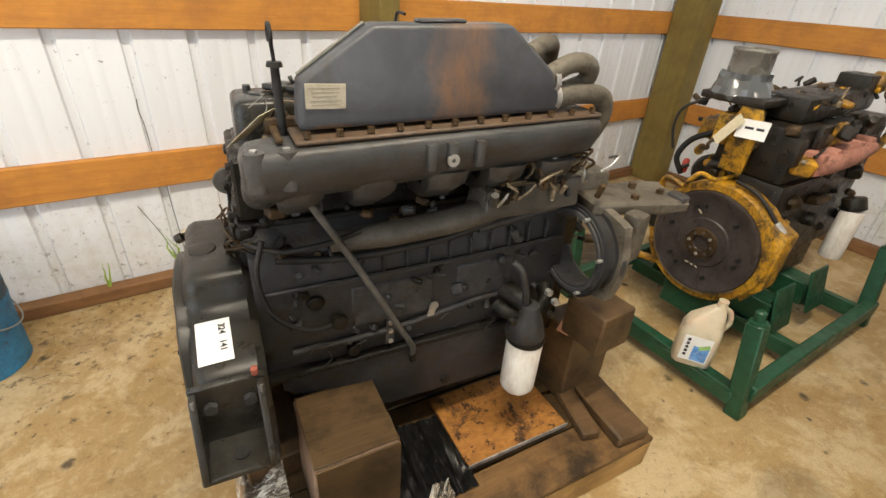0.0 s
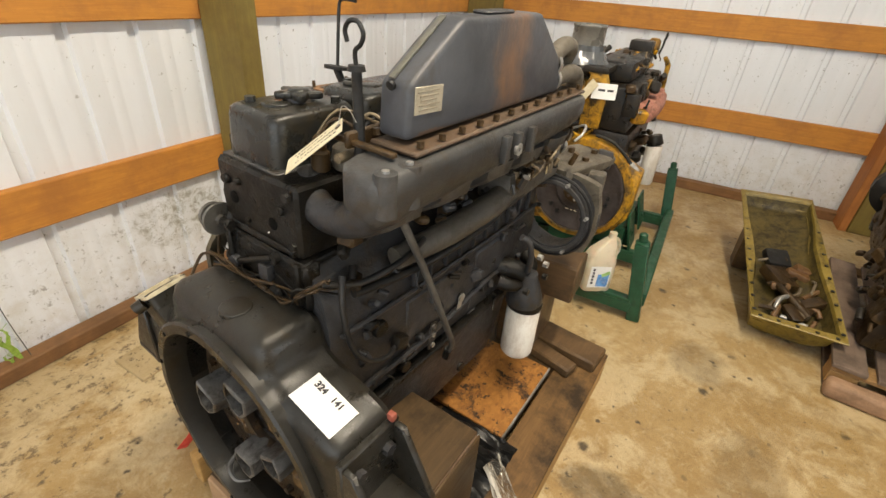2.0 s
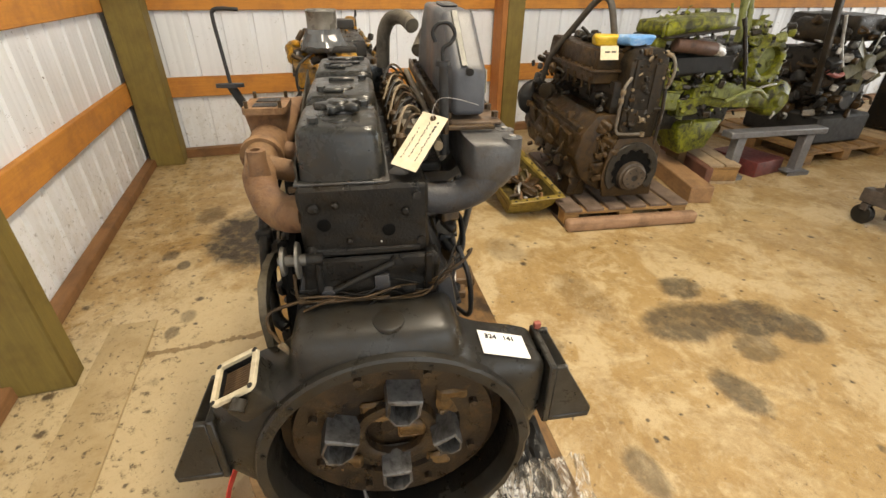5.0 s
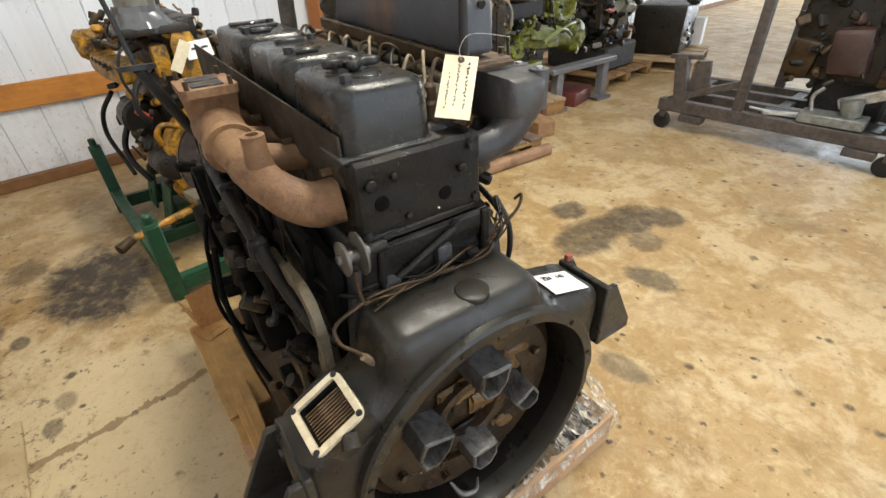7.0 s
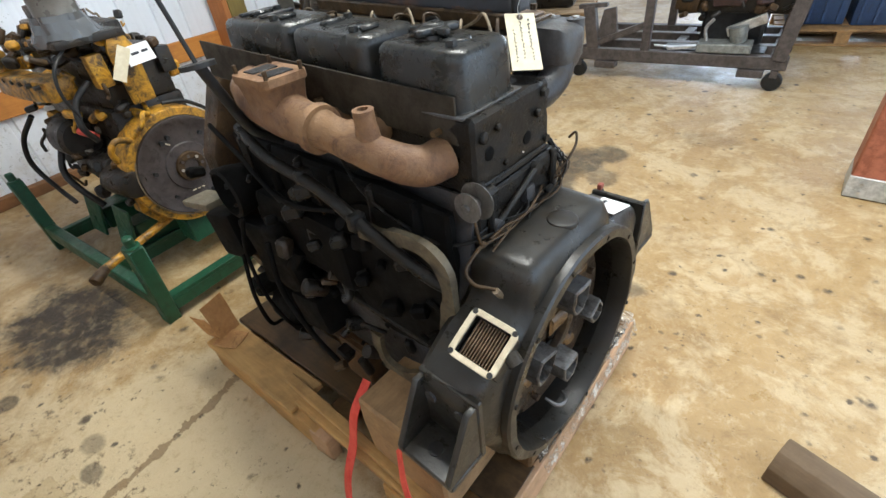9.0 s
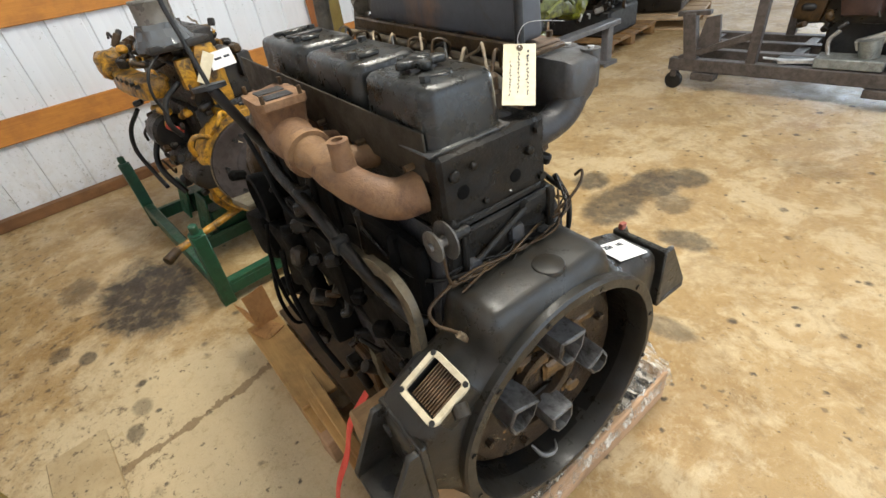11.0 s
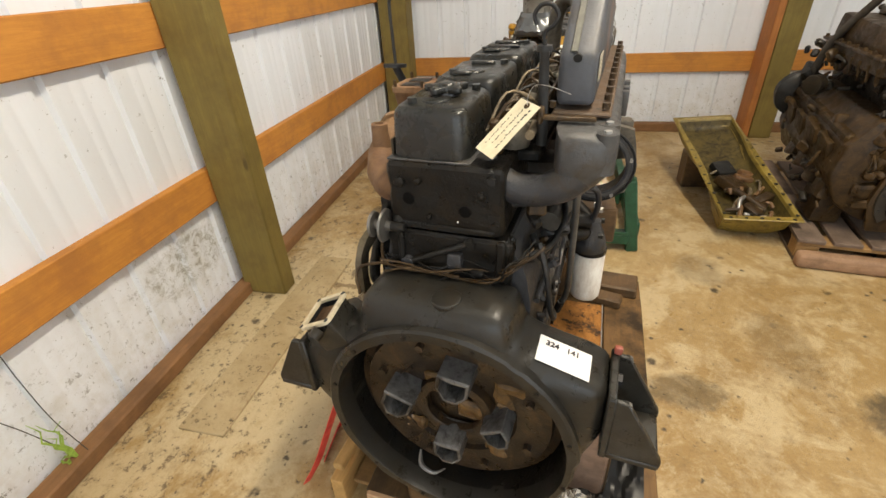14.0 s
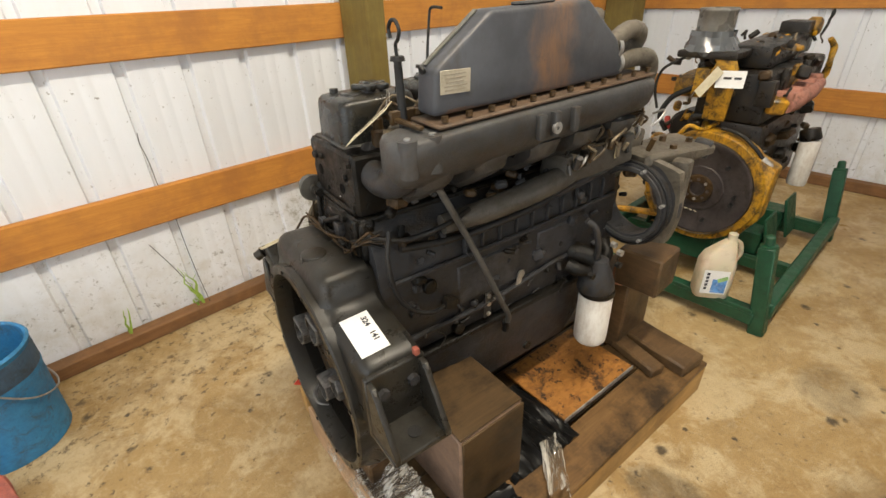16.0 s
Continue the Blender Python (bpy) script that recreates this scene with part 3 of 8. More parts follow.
# bell housing
CV, CZ = -0.045, 0.49
sil = [(0.105, 0.788), (-0.150, 0.788), (-0.166, 0.772), (-0.172, 0.732), (-0.20, 0.716), (-0.335, 0.675), (-0.335, 0.555), (-0.315, 0.50), (-0.285, 0.36),
       (-0.20, 0.25), (-0.045, 0.205), (0.10, 0.245), (0.19, 0.34), (0.235, 0.44), (0.285, 0.50), (0.285, 0.635), (0.20, 0.688), (0.155, 0.70), (0.130, 0.722), (0.121, 0.774)]
NS = 192
rad = star(sil, (CV, CZ), NS)
for turn in range(2):
    rad = [(rad[k - 1] + 2 * rad[k] + rad[(k + 1) % NS]) / 4 for k in range(NS)]


def housing_ring(u, r):
    r = r if isinstance(r, list) else [r] * NS
    return [(u, CV + r[k] * math.cos(2 * math.pi * k / NS), CZ + r[k] * math.sin(2 * math.pi * k / NS)) for k in range(NS)]


flange = [max(0.256, min(a - 0.012, 0.264)) for a in rad]
bm = bmesh.new()
loft(bm, [housing_ring(-0.028, 0.236), housing_ring(-0.10, 0.236), housing_ring(-0.112, 0.238), housing_ring(-0.142, 0.239), housing_ring(-0.146, 0.241), housing_ring(-0.146, [a - 0.005 for a in flange]),
          housing_ring(-0.142, flange), housing_ring(-0.128, flange), housing_ring(-0.123, [max(f, a - 0.022) for f, a in zip(flange, rad)]),
          housing_ring(-0.113, [max(f, a - 0.007) for f, a in zip(flange, rad)]), housing_ring(-0.100, [max(f, a) for f, a in zip(flange, rad)]), housing_ring(-0.05, [max(0.25, a) for a in rad]),
          housing_ring(-0.014, rad), housing_ring(0.0, [a - 0.012 for a in rad])], cap0=False, cap1=True)
roughen(bm, 0.0025, 14.0)
bell = part("bell_housing", bm, HOUSING, engine, "worn dark grey cast bell housing", 35)
part("inner_wall", L([(0.2352, -0.100), (0.2352, -0.030), (0.20, -0.0285)], (0, CV, CZ), "x", 64), ENGINE_DARK, bell, "oily black inner wall")
part("boss", C((-0.085, -0.044, 0.780), (-0.085, -0.044, 0.7905), 0.029, 0.0275, 32, 0.002), HOUSING, bell)
holes = C((-0.149, 0, 0), (-0.1455, 0, 0), 0.0050, n=10)
first = part("bolt_hole", holes, ENGINE_DARK, bell, "dark threaded bolt hole")
spots = [pose(0, CV + 0.249 * math.cos(radians(a)), CZ + 0.249 * math.sin(radians(a))) for a in range(15, 375, 30)]
first.matrix_basis = spots[0]
alike("bolt_hole", first, spots[1:], bell, "dark threaded bolt hole")
part("plug", C((-0.073, 0.130, 0.728), (-0.073, 0.144, 0.749), 0.0065, n=6), TAN, bell, "dull steel hexagon plug")

# flywheel inside the housing
FLY = painted("greasy_brown_steel", (0.013, 0.008, 0.0045), (0.032, 0.019, 0.009), (0.075, 0.042, 0.015), (0.2, 0.55), 0.1, spread=0.5, bump=0.45)
fly = part("flywheel", L([(0.0, 0.0), (0.03, 0.0), (0.032, 0.012), (0.075, 0.012), (0.08, 0.0), (0.13, -0.002), (0.135, -0.012), (0.205, -0.012), (0.209, 0.0), (0.228, 0.006), (0.228, 0.03), (0.0, 0.03)], (-0.062, CV, CZ), "x", 48), FLY, engine, "greasy brown flywheel")
CAKED = painted("caked_brown_grease", (0.10, 0.054, 0.016), (0.17, 0.093, 0.030), (0.022, 0.012, 0.005), (0.3, 0.6), spread=0.6, bump=0.4)
for gv, gz, gw, gh in ((0.025, 0.055, 0.085, 0.055), (-0.120, 0.065, 0.060, 0.070), (-0.04, -0.005, 0.070, 0.050), (0.10, -0.09, 0.045, 0.035), (-0.09, -0.11, 0.05, 0.03)):
    part("grease_pad", roughen(grid_cut(B((-0.068, CV + gv, CZ + gz), (0.012, gw, gh), 0.006), 3), 0.014, 34.0, gv), CAKED, fly, "lump of brown grease")
part("centre_ring", roughen(L([(0.060, 0.0), (0.062, -0.016), (0.070, -0.020), (0.084, -0.018), (0.088, 0.0)], (-0.066, CV, CZ), "x", 36), 0.003, 26), FLY, fly, "dark greasy centre ring", 40)
for i in range(8):
    a = math.tau * (i + 0.5) / 8
    part("bolt", C((-0.088, CV + 0.172 * math.cos(a), CZ + 0.172 * math.sin(a)), (-0.070, CV + 0.172 * math.cos(a), CZ + 0.172 * math.sin(a)), 0.009, n=6), FLY, fly)
LUG = painted("bare_aluminium_lug", (0.085, 0.083, 0.080), (0.15, 0.148, 0.145), (0.022, 0.017, 0.012), (0.3, 0.6), 0.35, spread=0.7)


def drive_lug(v, z, turn, size=1.0):
    """A hollow cast lug with a pointed end that stands out of the flywheel."""
    s = 0.030 * size
    outer = [(-s, s), (s, s), (s, -0.2 * s), (0.45 * s, -s), (-0.45 * s, -s), (-s, -0.2 * s)]
    inner = [(0.80 * x, 0.78 * y) for x, y in outer]
    bm = bmesh.new()
    m = Matrix.Translation((0, v, z)) @ rot(turn, 0, 0)
    rings = []
    for u, o in ((-0.06, outer), (-0.128, outer), (-0.131, [(0.93 * x, 0.93 * y) for x, y in outer]), (-0.131, inner), (-0.072, [(0.9 * x, 0.9 * y) for x, y in inner])):
        rings.append([m @ Vector((u, x, y)) for x, y in o])
    loft(bm, rings)
    return part("drive_lug", roughen(grid_cut(bm, 1), 0.003, 40.0, v), LUG, fly, "grey aluminium drive lug", 30)


for v, z, t, s in ((-0.060, 0.600, 8, 1.1), (0.068, 0.512, 20, 1.1), (-0.150, 0.492, -30, 0.85), (-0.042, 0.400, 0, 1.0)):
    drive_lug(v, z, t, s)
part("torn_film", T([(-0.11, 0.03, 0.36), (-0.135, 0.02, 0.345), (-0.14, -0.01, 0.335), (-0.12, -0.03, 0.33)], [0.003, 0.006, 0.004, 0.002], 6), LUG, fly, "crumpled foil")

# crankcase, sump, head
cross = [(-0.120, 0.872), (-0.150, 0.845), (-0.172, 0.80), (-0.182, 0.74), (-0.186, 0.62), (-0.176, 0.545), (-0.168, 0.505), (0.130, 0.505), (0.136, 0.60), (0.128, 0.74), (0.108, 0.82), (0.096, 0.872)]
bm = bmesh.new()
rows = []
for u, k in ((0.0, 0.985), (0.01, 1.0), (0.2, 1.0), (0.4, 1.0), (0.6, 1.0), (0.78, 1.0), (0.79, 0.985)):
    rows.append([(u, -0.025 + (v + 0.025) * k, z) for v, z in cross])
loft(bm, rows)
crank = part("crankcase", bm, ENGINE, engine, "black painted crankcase dull with grime", 30)
part("rear_plate", roughen(grid_cut(B((0.006, -0.022, 0.826), (0.034, 0.245, 0.094), 0.006), 6), 0.006, 36), ENGINE_DARK, crank)
part("rear_rib", roughen(grid_cut(B((-0.014, 0.070, 0.832), (0.010, 0.012, 0.080), 0.003), 2), 0.003, 40), ENGINE_DARK, crank)
part("rear_rib", roughen(grid_cut(B((-0.014, -0.124, 0.834), (0.012, 0.016, 0.084), 0.003), 2), 0.003, 40), ENGINE_DARK, crank)
part("sump_rail", B((0.39, -0.02, 0.497), (0.79, 0.345, 0.018), 0.004), ENGINE_DARK, crank)
bm = bmesh.new()
rows = []
for u, w, zb in ((0.03, 0.135, 0.40), (0.10, 0.150, 0.36), (0.20, 0.160, 0.31), (0.30, 0.164, 0.275), (0.62, 0.164, 0.275), (0.70, 0.145, 0.30), (0.76, 0.13, 0.36)):
    rows.append([(u, -0.02 - w, 0.49), (u, -0.02 - w + 0.006, zb + 0.06), (u, -0.02 - w * 0.92, zb + 0.016), (u, -0.02 - w * 0.80, zb), (u, -0.02 + w * 0.80, zb), (u, -0.02 + w * 0.92, zb + 0.016), (u, -0.02 + w - 0.006, zb + 0.06), (u, -0.02 + w, 0.49)])
loft(bm, rows)
part("sump", bm, ENGINE, engine, "black sheet steel oil sump", 35)
part("sump_drain", C((0.46, -0.15, 0.33), (0.46, -0.185, 0.33), 0.014, n=6), ENGINE_DARK, engine)

rib0 = part("rib", B((0, -0.186, 0.768), (0.005, 0.012, 0.058), 0.002), ENGINE, crank)
rib0.matrix_basis = pose(0.22, 0, 0)
alike("rib", rib0, [pose(0.22 + 0.055 * k, 0, 0.0012 * k) for k in range(1, 10)], crank)
part("ledge", T([(0.02, -0.188, 0.735), (0.3, -0.192, 0.738), (0.55, -0.192, 0.742), (0.77, -0.188, 0.75)], 0.006, 6), ENGINE, crank)
part("ledge", T([(0.06, -0.187, 0.566), (0.3, -0.19, 0.572), (0.52, -0.187, 0.60), (0.6, -0.185, 0.60)], 0.008, 6), ENGINE, crank)
part("side_cover", B((0.30, -0.184, 0.655), (0.20, 0.008, 0.11), 0.004), ENGINE, crank)
part("side_cover", B((0.545, -0.184, 0.665), (0.16, 0.008, 0.10), 0.004), ENGINE, crank)
part("core_plug", C((0.12, -0.182, 0.69), (0.12, -0.193, 0.69), 0.020, 0.018, 20, 0.003), ENGINE_DARK, crank)
part("core_plug", C((0.20, -0.176, 0.53), (0.20, -0.193, 0.53), 0.018, 0.016, 20, 0.003), ENGINE_DARK, crank)
part("data_plate", B((0.398, -0.194, 0.602), (0.020, 0.002, 0.036), 0.0008, rot(0, 14, 0)), STEEL, crank, "small bare metal tab")
part("data_plate", C((0.402, -0.193, 0.617), (0.402, -0.197, 0.617), 0.012, n=16), STEEL, crank, "small bare metal tab")
part("bare_patch", B((0.425, -0.1655, 0.455), (0.050, 0.002, 0.022), 0.0008, rot(0, -24, 0)), painted("scuffed_paint", (0.12, 0.11, 0.10), (0.17, 0.155, 0.14), (0.05, 0.045, 0.04), (0.5, 0.7)), crank, "scuffed bare patch")
strap = part("drilled_strap", B((0.288, -0.194, 0.568), (0.022, 0.004, 0.075), 0.001, rot(0, 4, 0)), ENGINE, crank)
for z in (0.541, 0.572, 0.597):
    part("bolt", C((0.288, -0.196, z), (0.288, -0.201, z), 0.006, n=8), STEEL, strap, "bare steel bolt head")

bm = grid_cut(B((0.375, -0.017, 0.938), (0.755, 0.216, 0.13), 0.006), 7)
head = part("cylinder_head", roughen(bm, 0.005, 34), ENGINE_DARK, engine, "oily black cylinder head", 35)
# raised near-black discs paint the dark inside of open bolt holes
for v, z in ((0.052, 0.936), (-0.056, 0.921)):
    part("port_plug", C((-0.0035, v, z), (0.004, v, z), 0.0115, 0.0125, 18, 0.001), SHADE_BLACK, head, "dark open bolt hole")
part("port_plug", C((-0.005, -0.042, 0.900), (0.0, -0.042, 0.900), 0.0015, n=8), PAPER, head, "speck of white paint")
part("head_flange", B((0.375, -0.02, 0.868), (0.765, 0.232, 0.012), 0.003), ENGINE_DARK, head)
part("rear_lug", roughen(B((-0.012, -0.038, 0.825), (0.026, 0.03, 0.035), 0.008, seg=2), 0.003, 40), ENGINE, crank)
part("rear_strut", C((-0.016, 0.055, 0.808), (-0.016, -0.062, 0.862), 0.006, n=10), ENGINE_DARK, crank)
part("strut_boss", roughen(C((-0.020, -0.066, 0.862), (0.0, -0.066, 0.862), 0.011, n=12), 0.003, 40), ENGINE_DARK, crank)
part("strut_boss", C((-0.024, 0.058, 0.806), (0.0, 0.058, 0.806), 0.013, n=12), ENGINE, crank)
part("rear_line", T([(-0.012, 0.112, 0.85), (-0.020, 0.112, 0.81), (-0.024, 0.10, 0.797), (-0.026, 0.03, 0.795), (-0.028, -0.05, 0.798)], 0.0028, 7), OILY, engine, "thin oily steel line", 60)
part("rear_gasket", B((-0.004, -0.02, 0.872), (0.006, 0.21, 0.004), 0.001), ENGINE_DARK, head)
part("casting_ledge", roughen(grid_cut(B((-0.005, -0.017, 0.884), (0.006, 0.188, 0.012), 0.003), 3), 0.005, 40), ENGINE_DARK, head)
for v, z, r in ((0.066, 0.968, 0.009), (0.012, 0.905, 0.005), (-0.085, 0.955, 0.007), (0.030, 0.972, 0.006)):
    part("casting_boss", roughen(C((-0.009, v, z), (0.0, v, z), r, r * 1.15, 12, 0.002), 0.002, 60), ENGINE_DARK, head)
for v, z in ((-0.105, 0.985), (-0.112, 0.90)):
    part("bolt", C((-0.010, v, z), (0.0, v, z), 0.008, n=6), ENGINE_DARK, head)

# rocker covers
def rocker_cover(u0, u1, top, cap):
    bm = bmesh.new()
    rows = []
    for z, g in ((1.000, 0.0), (1.005, 0.0), (1.007, 0.004), (1.03, 0.0045), (top - 0.018, 0.007), (top - 0.008, 0.009), (top - 0.002, 0.014), (top, 0.022)):
        ring = []
        x0, x1, y0, y1 = u0 + g, u1 - g, -0.060 + g, 0.092 - g
        r = 0.024
        for cx, cy, a0 in ((x1 - r, y1 - r, 0), (x0 + r, y1 - r, 90), (x0 + r, y0 + r, 180), (x1 - r, y0 + r, 270)):
            for k in range(5):
                a = radians(a0 + 22.5 * k)
                ring.append((cx + r * math.cos(a), cy + r * math.sin(a), z + 0.015 * (cx - u0) * (z > 1.02)))
        rows.append(ring)
    loft(bm, rows)
    c = part("rocker_cover", roughen(bm, 0.0012, 25), COVER, engine, "black rocker cover with rounded edges", 50)
    part("cover_rim", B(((u0 + u1) / 2, 0.016, 1.003), (u1 - u0 + 0.004, 0.158, 0.005), 0.0015), INTAKE, c, "worn paler rim")
    um, t = (u0 + u1) / 2, top + 0.015 * (u1 - u0) / 2
    part("raised_pad", C((um - 0.03, 0.018, t - 0.003), (um - 0.03, 0.018, t + 0.003), 0.027, 0.025, 24, 0.002), COVER, c)
    if cap:
        neck = part("filler_neck", C((um + 0.015, 0.016, t - 0.004), (um + 0.015, 0.016, t + 0.006), 0.028, 0.026, 24), ENGINE, c)
        lobes = [((0.034 + 0.009 * math.cos(5 * a)) * math.cos(a), (0.034 + 0.009 * math.cos(5 * a)) * math.sin(a)) for a in [math.tau * i / 60 for i in range(60)]]
        part("filler_cap", PR(lobes, 0.012, pose(um + 0.015, 0.016, t + 0.005, 0, 0, 20), 0.003), COVER, neck, "black lobed oil filler cap", 50)
        part("cap_crown", C((um + 0.015, 0.016, t + 0.016), (um + 0.015, 0.016, t + 0.021), 0.020, 0.015, 20, 0.002), COVER, neck)
    else:
        part("handle_lug", B((um + 0.05, 0.018, t + 0.003), (0.014, 0.055, 0.010), 0.003), COVER, c)
        part("handle_lug", B((um - 0.07, 0.03, t + 0.003), (0.012, 0.04, 0.009), 0.003), COVER, c)
    for du, v in ((-0.055, 0.055), (0.06, -0.028)):
        part("bolt", C((um + du, v, t - 0.004), (um + du, v, t + 0.009), 0.009, n=6), COVER, c)
    return c


rocker_cover(0.014, 0.207, 1.092, True)
rocker_cover(0.217, 0.447, 1.099, False)
last = rocker_cover(0.457, 0.712, 1.106, False)
part("front_hood", B((0.735, -0.02, 1.045), (0.05, 0.14, 0.075), 0.012, seg=2), COVER, engine)
for u in (0.575, 0.655):
    part("top_strip", B((u, 0.018, 1.112), (0.012, 0.085, 0.007), 0.002, rot(0, -1, 3)), ENGINE, last, "narrow strip across the front cover")

# intake side: manifold, flange, aftercooler housing
def intake_section(u, v0, v1, z0, z1):
    """A D-shaped section, flat on top, its foot rounded."""
    w, h = v1 - v0, z1 - z0
    return [(u, v1, z1), (u, v0 + 0.010, z1), (u, v0 + 0.002, z1 - 0.006), (u, v0, z1 - 0.016), (u, v0, z1 - 0.45 * h), (u, v0 + 0.10 * w, z1 - 0.72 * h), (u, v0 + 0.28 * w, z1 - 0.92 * h), (u, v0 + 0.5 * w, z0), (u, v0 + 0.8 * w, z0 + 0.02 * h), (u, v1, z0 + 0.25 * h)]


bm = bmesh.new()
rows = []
for u, v0, v1, z0, z1 in ((0.012, -0.262, -0.222, 1.000, 1.040), (0.016, -0.276, -0.212, 0.985, 1.052), (0.028, -0.288, -0.202, 0.970, 1.060), (0.06, -0.294, -0.195, 0.964, 1.063), (0.12, -0.292, -0.195, 0.968, 1.065), (0.3, -0.290, -0.195, 0.975, 1.070), (0.5, -0.289, -0.195, 0.985, 1.076), (0.66, -0.287, -0.195, 0.995, 1.081), (0.72, -0.284, -0.198, 1.0, 1.082), (0.738, -0.272, -0.21, 1.015, 1.076)):
    rows.append(intake_section(u, v0, v1, z0, z1))
loft(bm, rows)
intake = part("intake_manifold", roughen(bm, 0.0015, 20), INTAKE, engine, "grey-black cast intake manifold", 45)
for u in (0.035, 0.085):
    b = part("bolt_boss", C((u, -0.276, 1.00), (u, -0.276, 1.0645), 0.017, n=18), INTAKE, intake)
    part("bolt", C((u, -0.276, 1.064), (u, -0.276, 1.068), 0.006, n=12), STEEL, b, "worn bright bolt")
for u in (0.33, 0.372, 0.43):
    part("lug", PR([(-0.010, 0.0), (0.010, 0.0), (0.007, -0.05), (-0.007, -0.05)], 0.014, pose(u, -0.288, 1.062, 90, 0, 0) @ pose(0, 0, 0), 0.002), INTAKE, intake)
part("eye_bolt", L([(0.004, 0.0), (0.012, 0.0), (0.012, 0.006), (0.004, 0.006), (0.004, 0.0)], (0.372, -0.303, 1.030), "y", 16), STEEL, intake, "bare steel eye bolt")
for u in (0.10, 0.235, 0.385, 0.52, 0.65):
    bm = bmesh.new()
    rows = []
    for k, (v, z, w, d) in enumerate(((-0.245, 0.995, 0.046, 0.030), (-0.238, 0.965, 0.040, 0.030), (-0.215, 0.945, 0.034, 0.028), (-0.175, 0.930, 0.032, 0.026), (-0.12, 0.928, 0.036, 0.028))):
        rows.append([(u + w * cx, v + 0.5 * d * (1 if k > 2 else 0) * 0, z + d * cz) if k > 2 else (u + w * cx, v + d * cz, z) for cx, cz in ((-1, -0.6), (-0.6, -1), (0.6, -1), (1, -0.6), (1, 0.6), (0.6, 1), (-0.6, 1), (-1, 0.6))])
    loft(bm, rows)
    part("runner", bm, INTAKE, intake, "", 50)
RUSTY = painted("rust_streaked_flange", (0.098, 0.054, 0.026), (0.060, 0.038, 0.022), (0.04, 0.034, 0.028), (0.5, 0.8), spread=0.5)
fl = part("top_flange", B((0.415, -0.228, 1.080), (0.63, 0.096, 0.008), 0.003, rot(0, -1.6, 0)), RUSTY, engine, "rusty bolted flange")
bolt0 = part("bolt", C((0, 0, 0), (0, 0, 0.010), 0.0065, n=6), OILY, fl, "rusty hexagon bolt")
places = [pose(0.12 + 0.0535 * k, -0.266, 1.075 + 0.028 * (0.12 + 0.0535 * k)) for k in range(12)] + [pose(0.12 + 0.08 * k, -0.178, 1.075 + 0.028 * (0.12 + 0.08 * k)) for k in range(8)]
bolt0.matrix_basis = places[0]
alike("bolt", bolt0, places[1:], fl, "rusty hexagon bolt")
part("inner_rail", B((0.375, -0.166, 1.084), (0.62, 0.010, 0.026), 0.003, rot(0, -1.6, 0)), OILY, fl)

k = Nodes("blue_grey_tank_paint")
seam = k.noise(3.2, 6, 0.7, distort=0.5)
sep = k.n.new("ShaderNodeSeparateXYZ")
k.l.new(k.co, sep.inputs[0])
col = k.mix(k.ramp(k.noise(6, 5, 0.65), ((0.38, 0.0), (0.62, 1.0))), (0.041, 0.0425, 0.048), (0.066, 0.0695, 0.079))
streak = k.math("SUBTRACT", 1.0, k.math("MULTIPLY", k.math("ABSOLUTE", k.math("SUBTRACT", sep.outputs[0], k.math("ADD", 0.345, k.math("MULTIPLY", k.noise(14, 4, 0.7), 0.12)))), 14.0))
stain = k.math("MULTIPLY", k.ramp(streak, ((0.0, 0.0), (0.75, 1.0))), k.ramp(k.noise(20, 5, 0.7, k.mapped((1, 1, 0.25))), ((0.36, 0.15), (0.62, 1.0))))
col = k.mix(stain, col, (0.17, 0.092, 0.050))
col = k.mix(k.ramp(k.noise(12, 6, 0.75, distort=0.6), ((0.56, 0.0), (0.66, 0.7))), col, (0.050, 0.044, 0.040))
foot = k.math("GREATER_THAN", 1.118, k.math("ADD", sep.outputs[2], k.math("MULTIPLY", k.noise(18, 6, 0.75), 0.06)))
col = k.mix(k.math("MULTIPLY", foot, 0.6), col, (0.16, 0.088, 0.045))
k.bump(k.mix(0.4, k.noise(60, 4, 0.7), k.noise(14, 6, 0.7)), 0.45, 0.004)
TANK = k.set(col, k.ramp(seam, ((0.3, 0.34), (0.7, 0.6))), 0.0, 0.5)
outline = [(0.112, 1.082), (0.640, 1.094), (0.640, 1.118), (0.612, 1.172), (0.502, 1.254), (0.240, 1.247), (0.118, 1.162)]
tank = part("aftercooler_housing", PR(outline, 0.062, Matrix(((1, 0, 0, 0), (0, 0, -1, -0.184), (0, 1, 0, 0), (0, 0, 0, 1))), 0.011, 3), TANK, engine, "blue-grey tapered aftercooler housing with rust streaks", 40)
k = Nodes("engraved_plate")
col = k.mix(k.ramp(k.noise(45, 4, 0.7), ((0.45, 0.0), (0.6, 1.0))), (0.46, 0.41, 0.32), (0.36, 0.32, 0.24))
plate = part("name_plate", B((0.158, -0.2475, 1.139), (0.066, 0.002, 0.040), 0.0008, rot(0, 1.5, 0)), k.set(col, 0.5, 0.3), tank, "worn pale metal name plate")
for i in range(5):
    part("print_bar", B((0.156 + 0.002 * (i % 2), -0.2488, 1.152 - 0.0065 * i), (0.050 - 0.006 * (i % 3), 0.0006, 0.0022)), painted("faded_print", (0.29, 0.255, 0.19), (0.26, 0.23, 0.17), (0.28, 0.25, 0.19), chips=0.0), plate)
part("top_rim", B((0.37, -0.215, 1.2535), (0.09, 0.034, 0.006), 0.003, rot(0, -1.5, 0)), ENGINE, tank)
part("end_eye", C((0.1085, -0.214, 1.158), (0.114, -0.214, 1.160), 0.007, n=14), BLACK, tank, "dark hole in the end face")
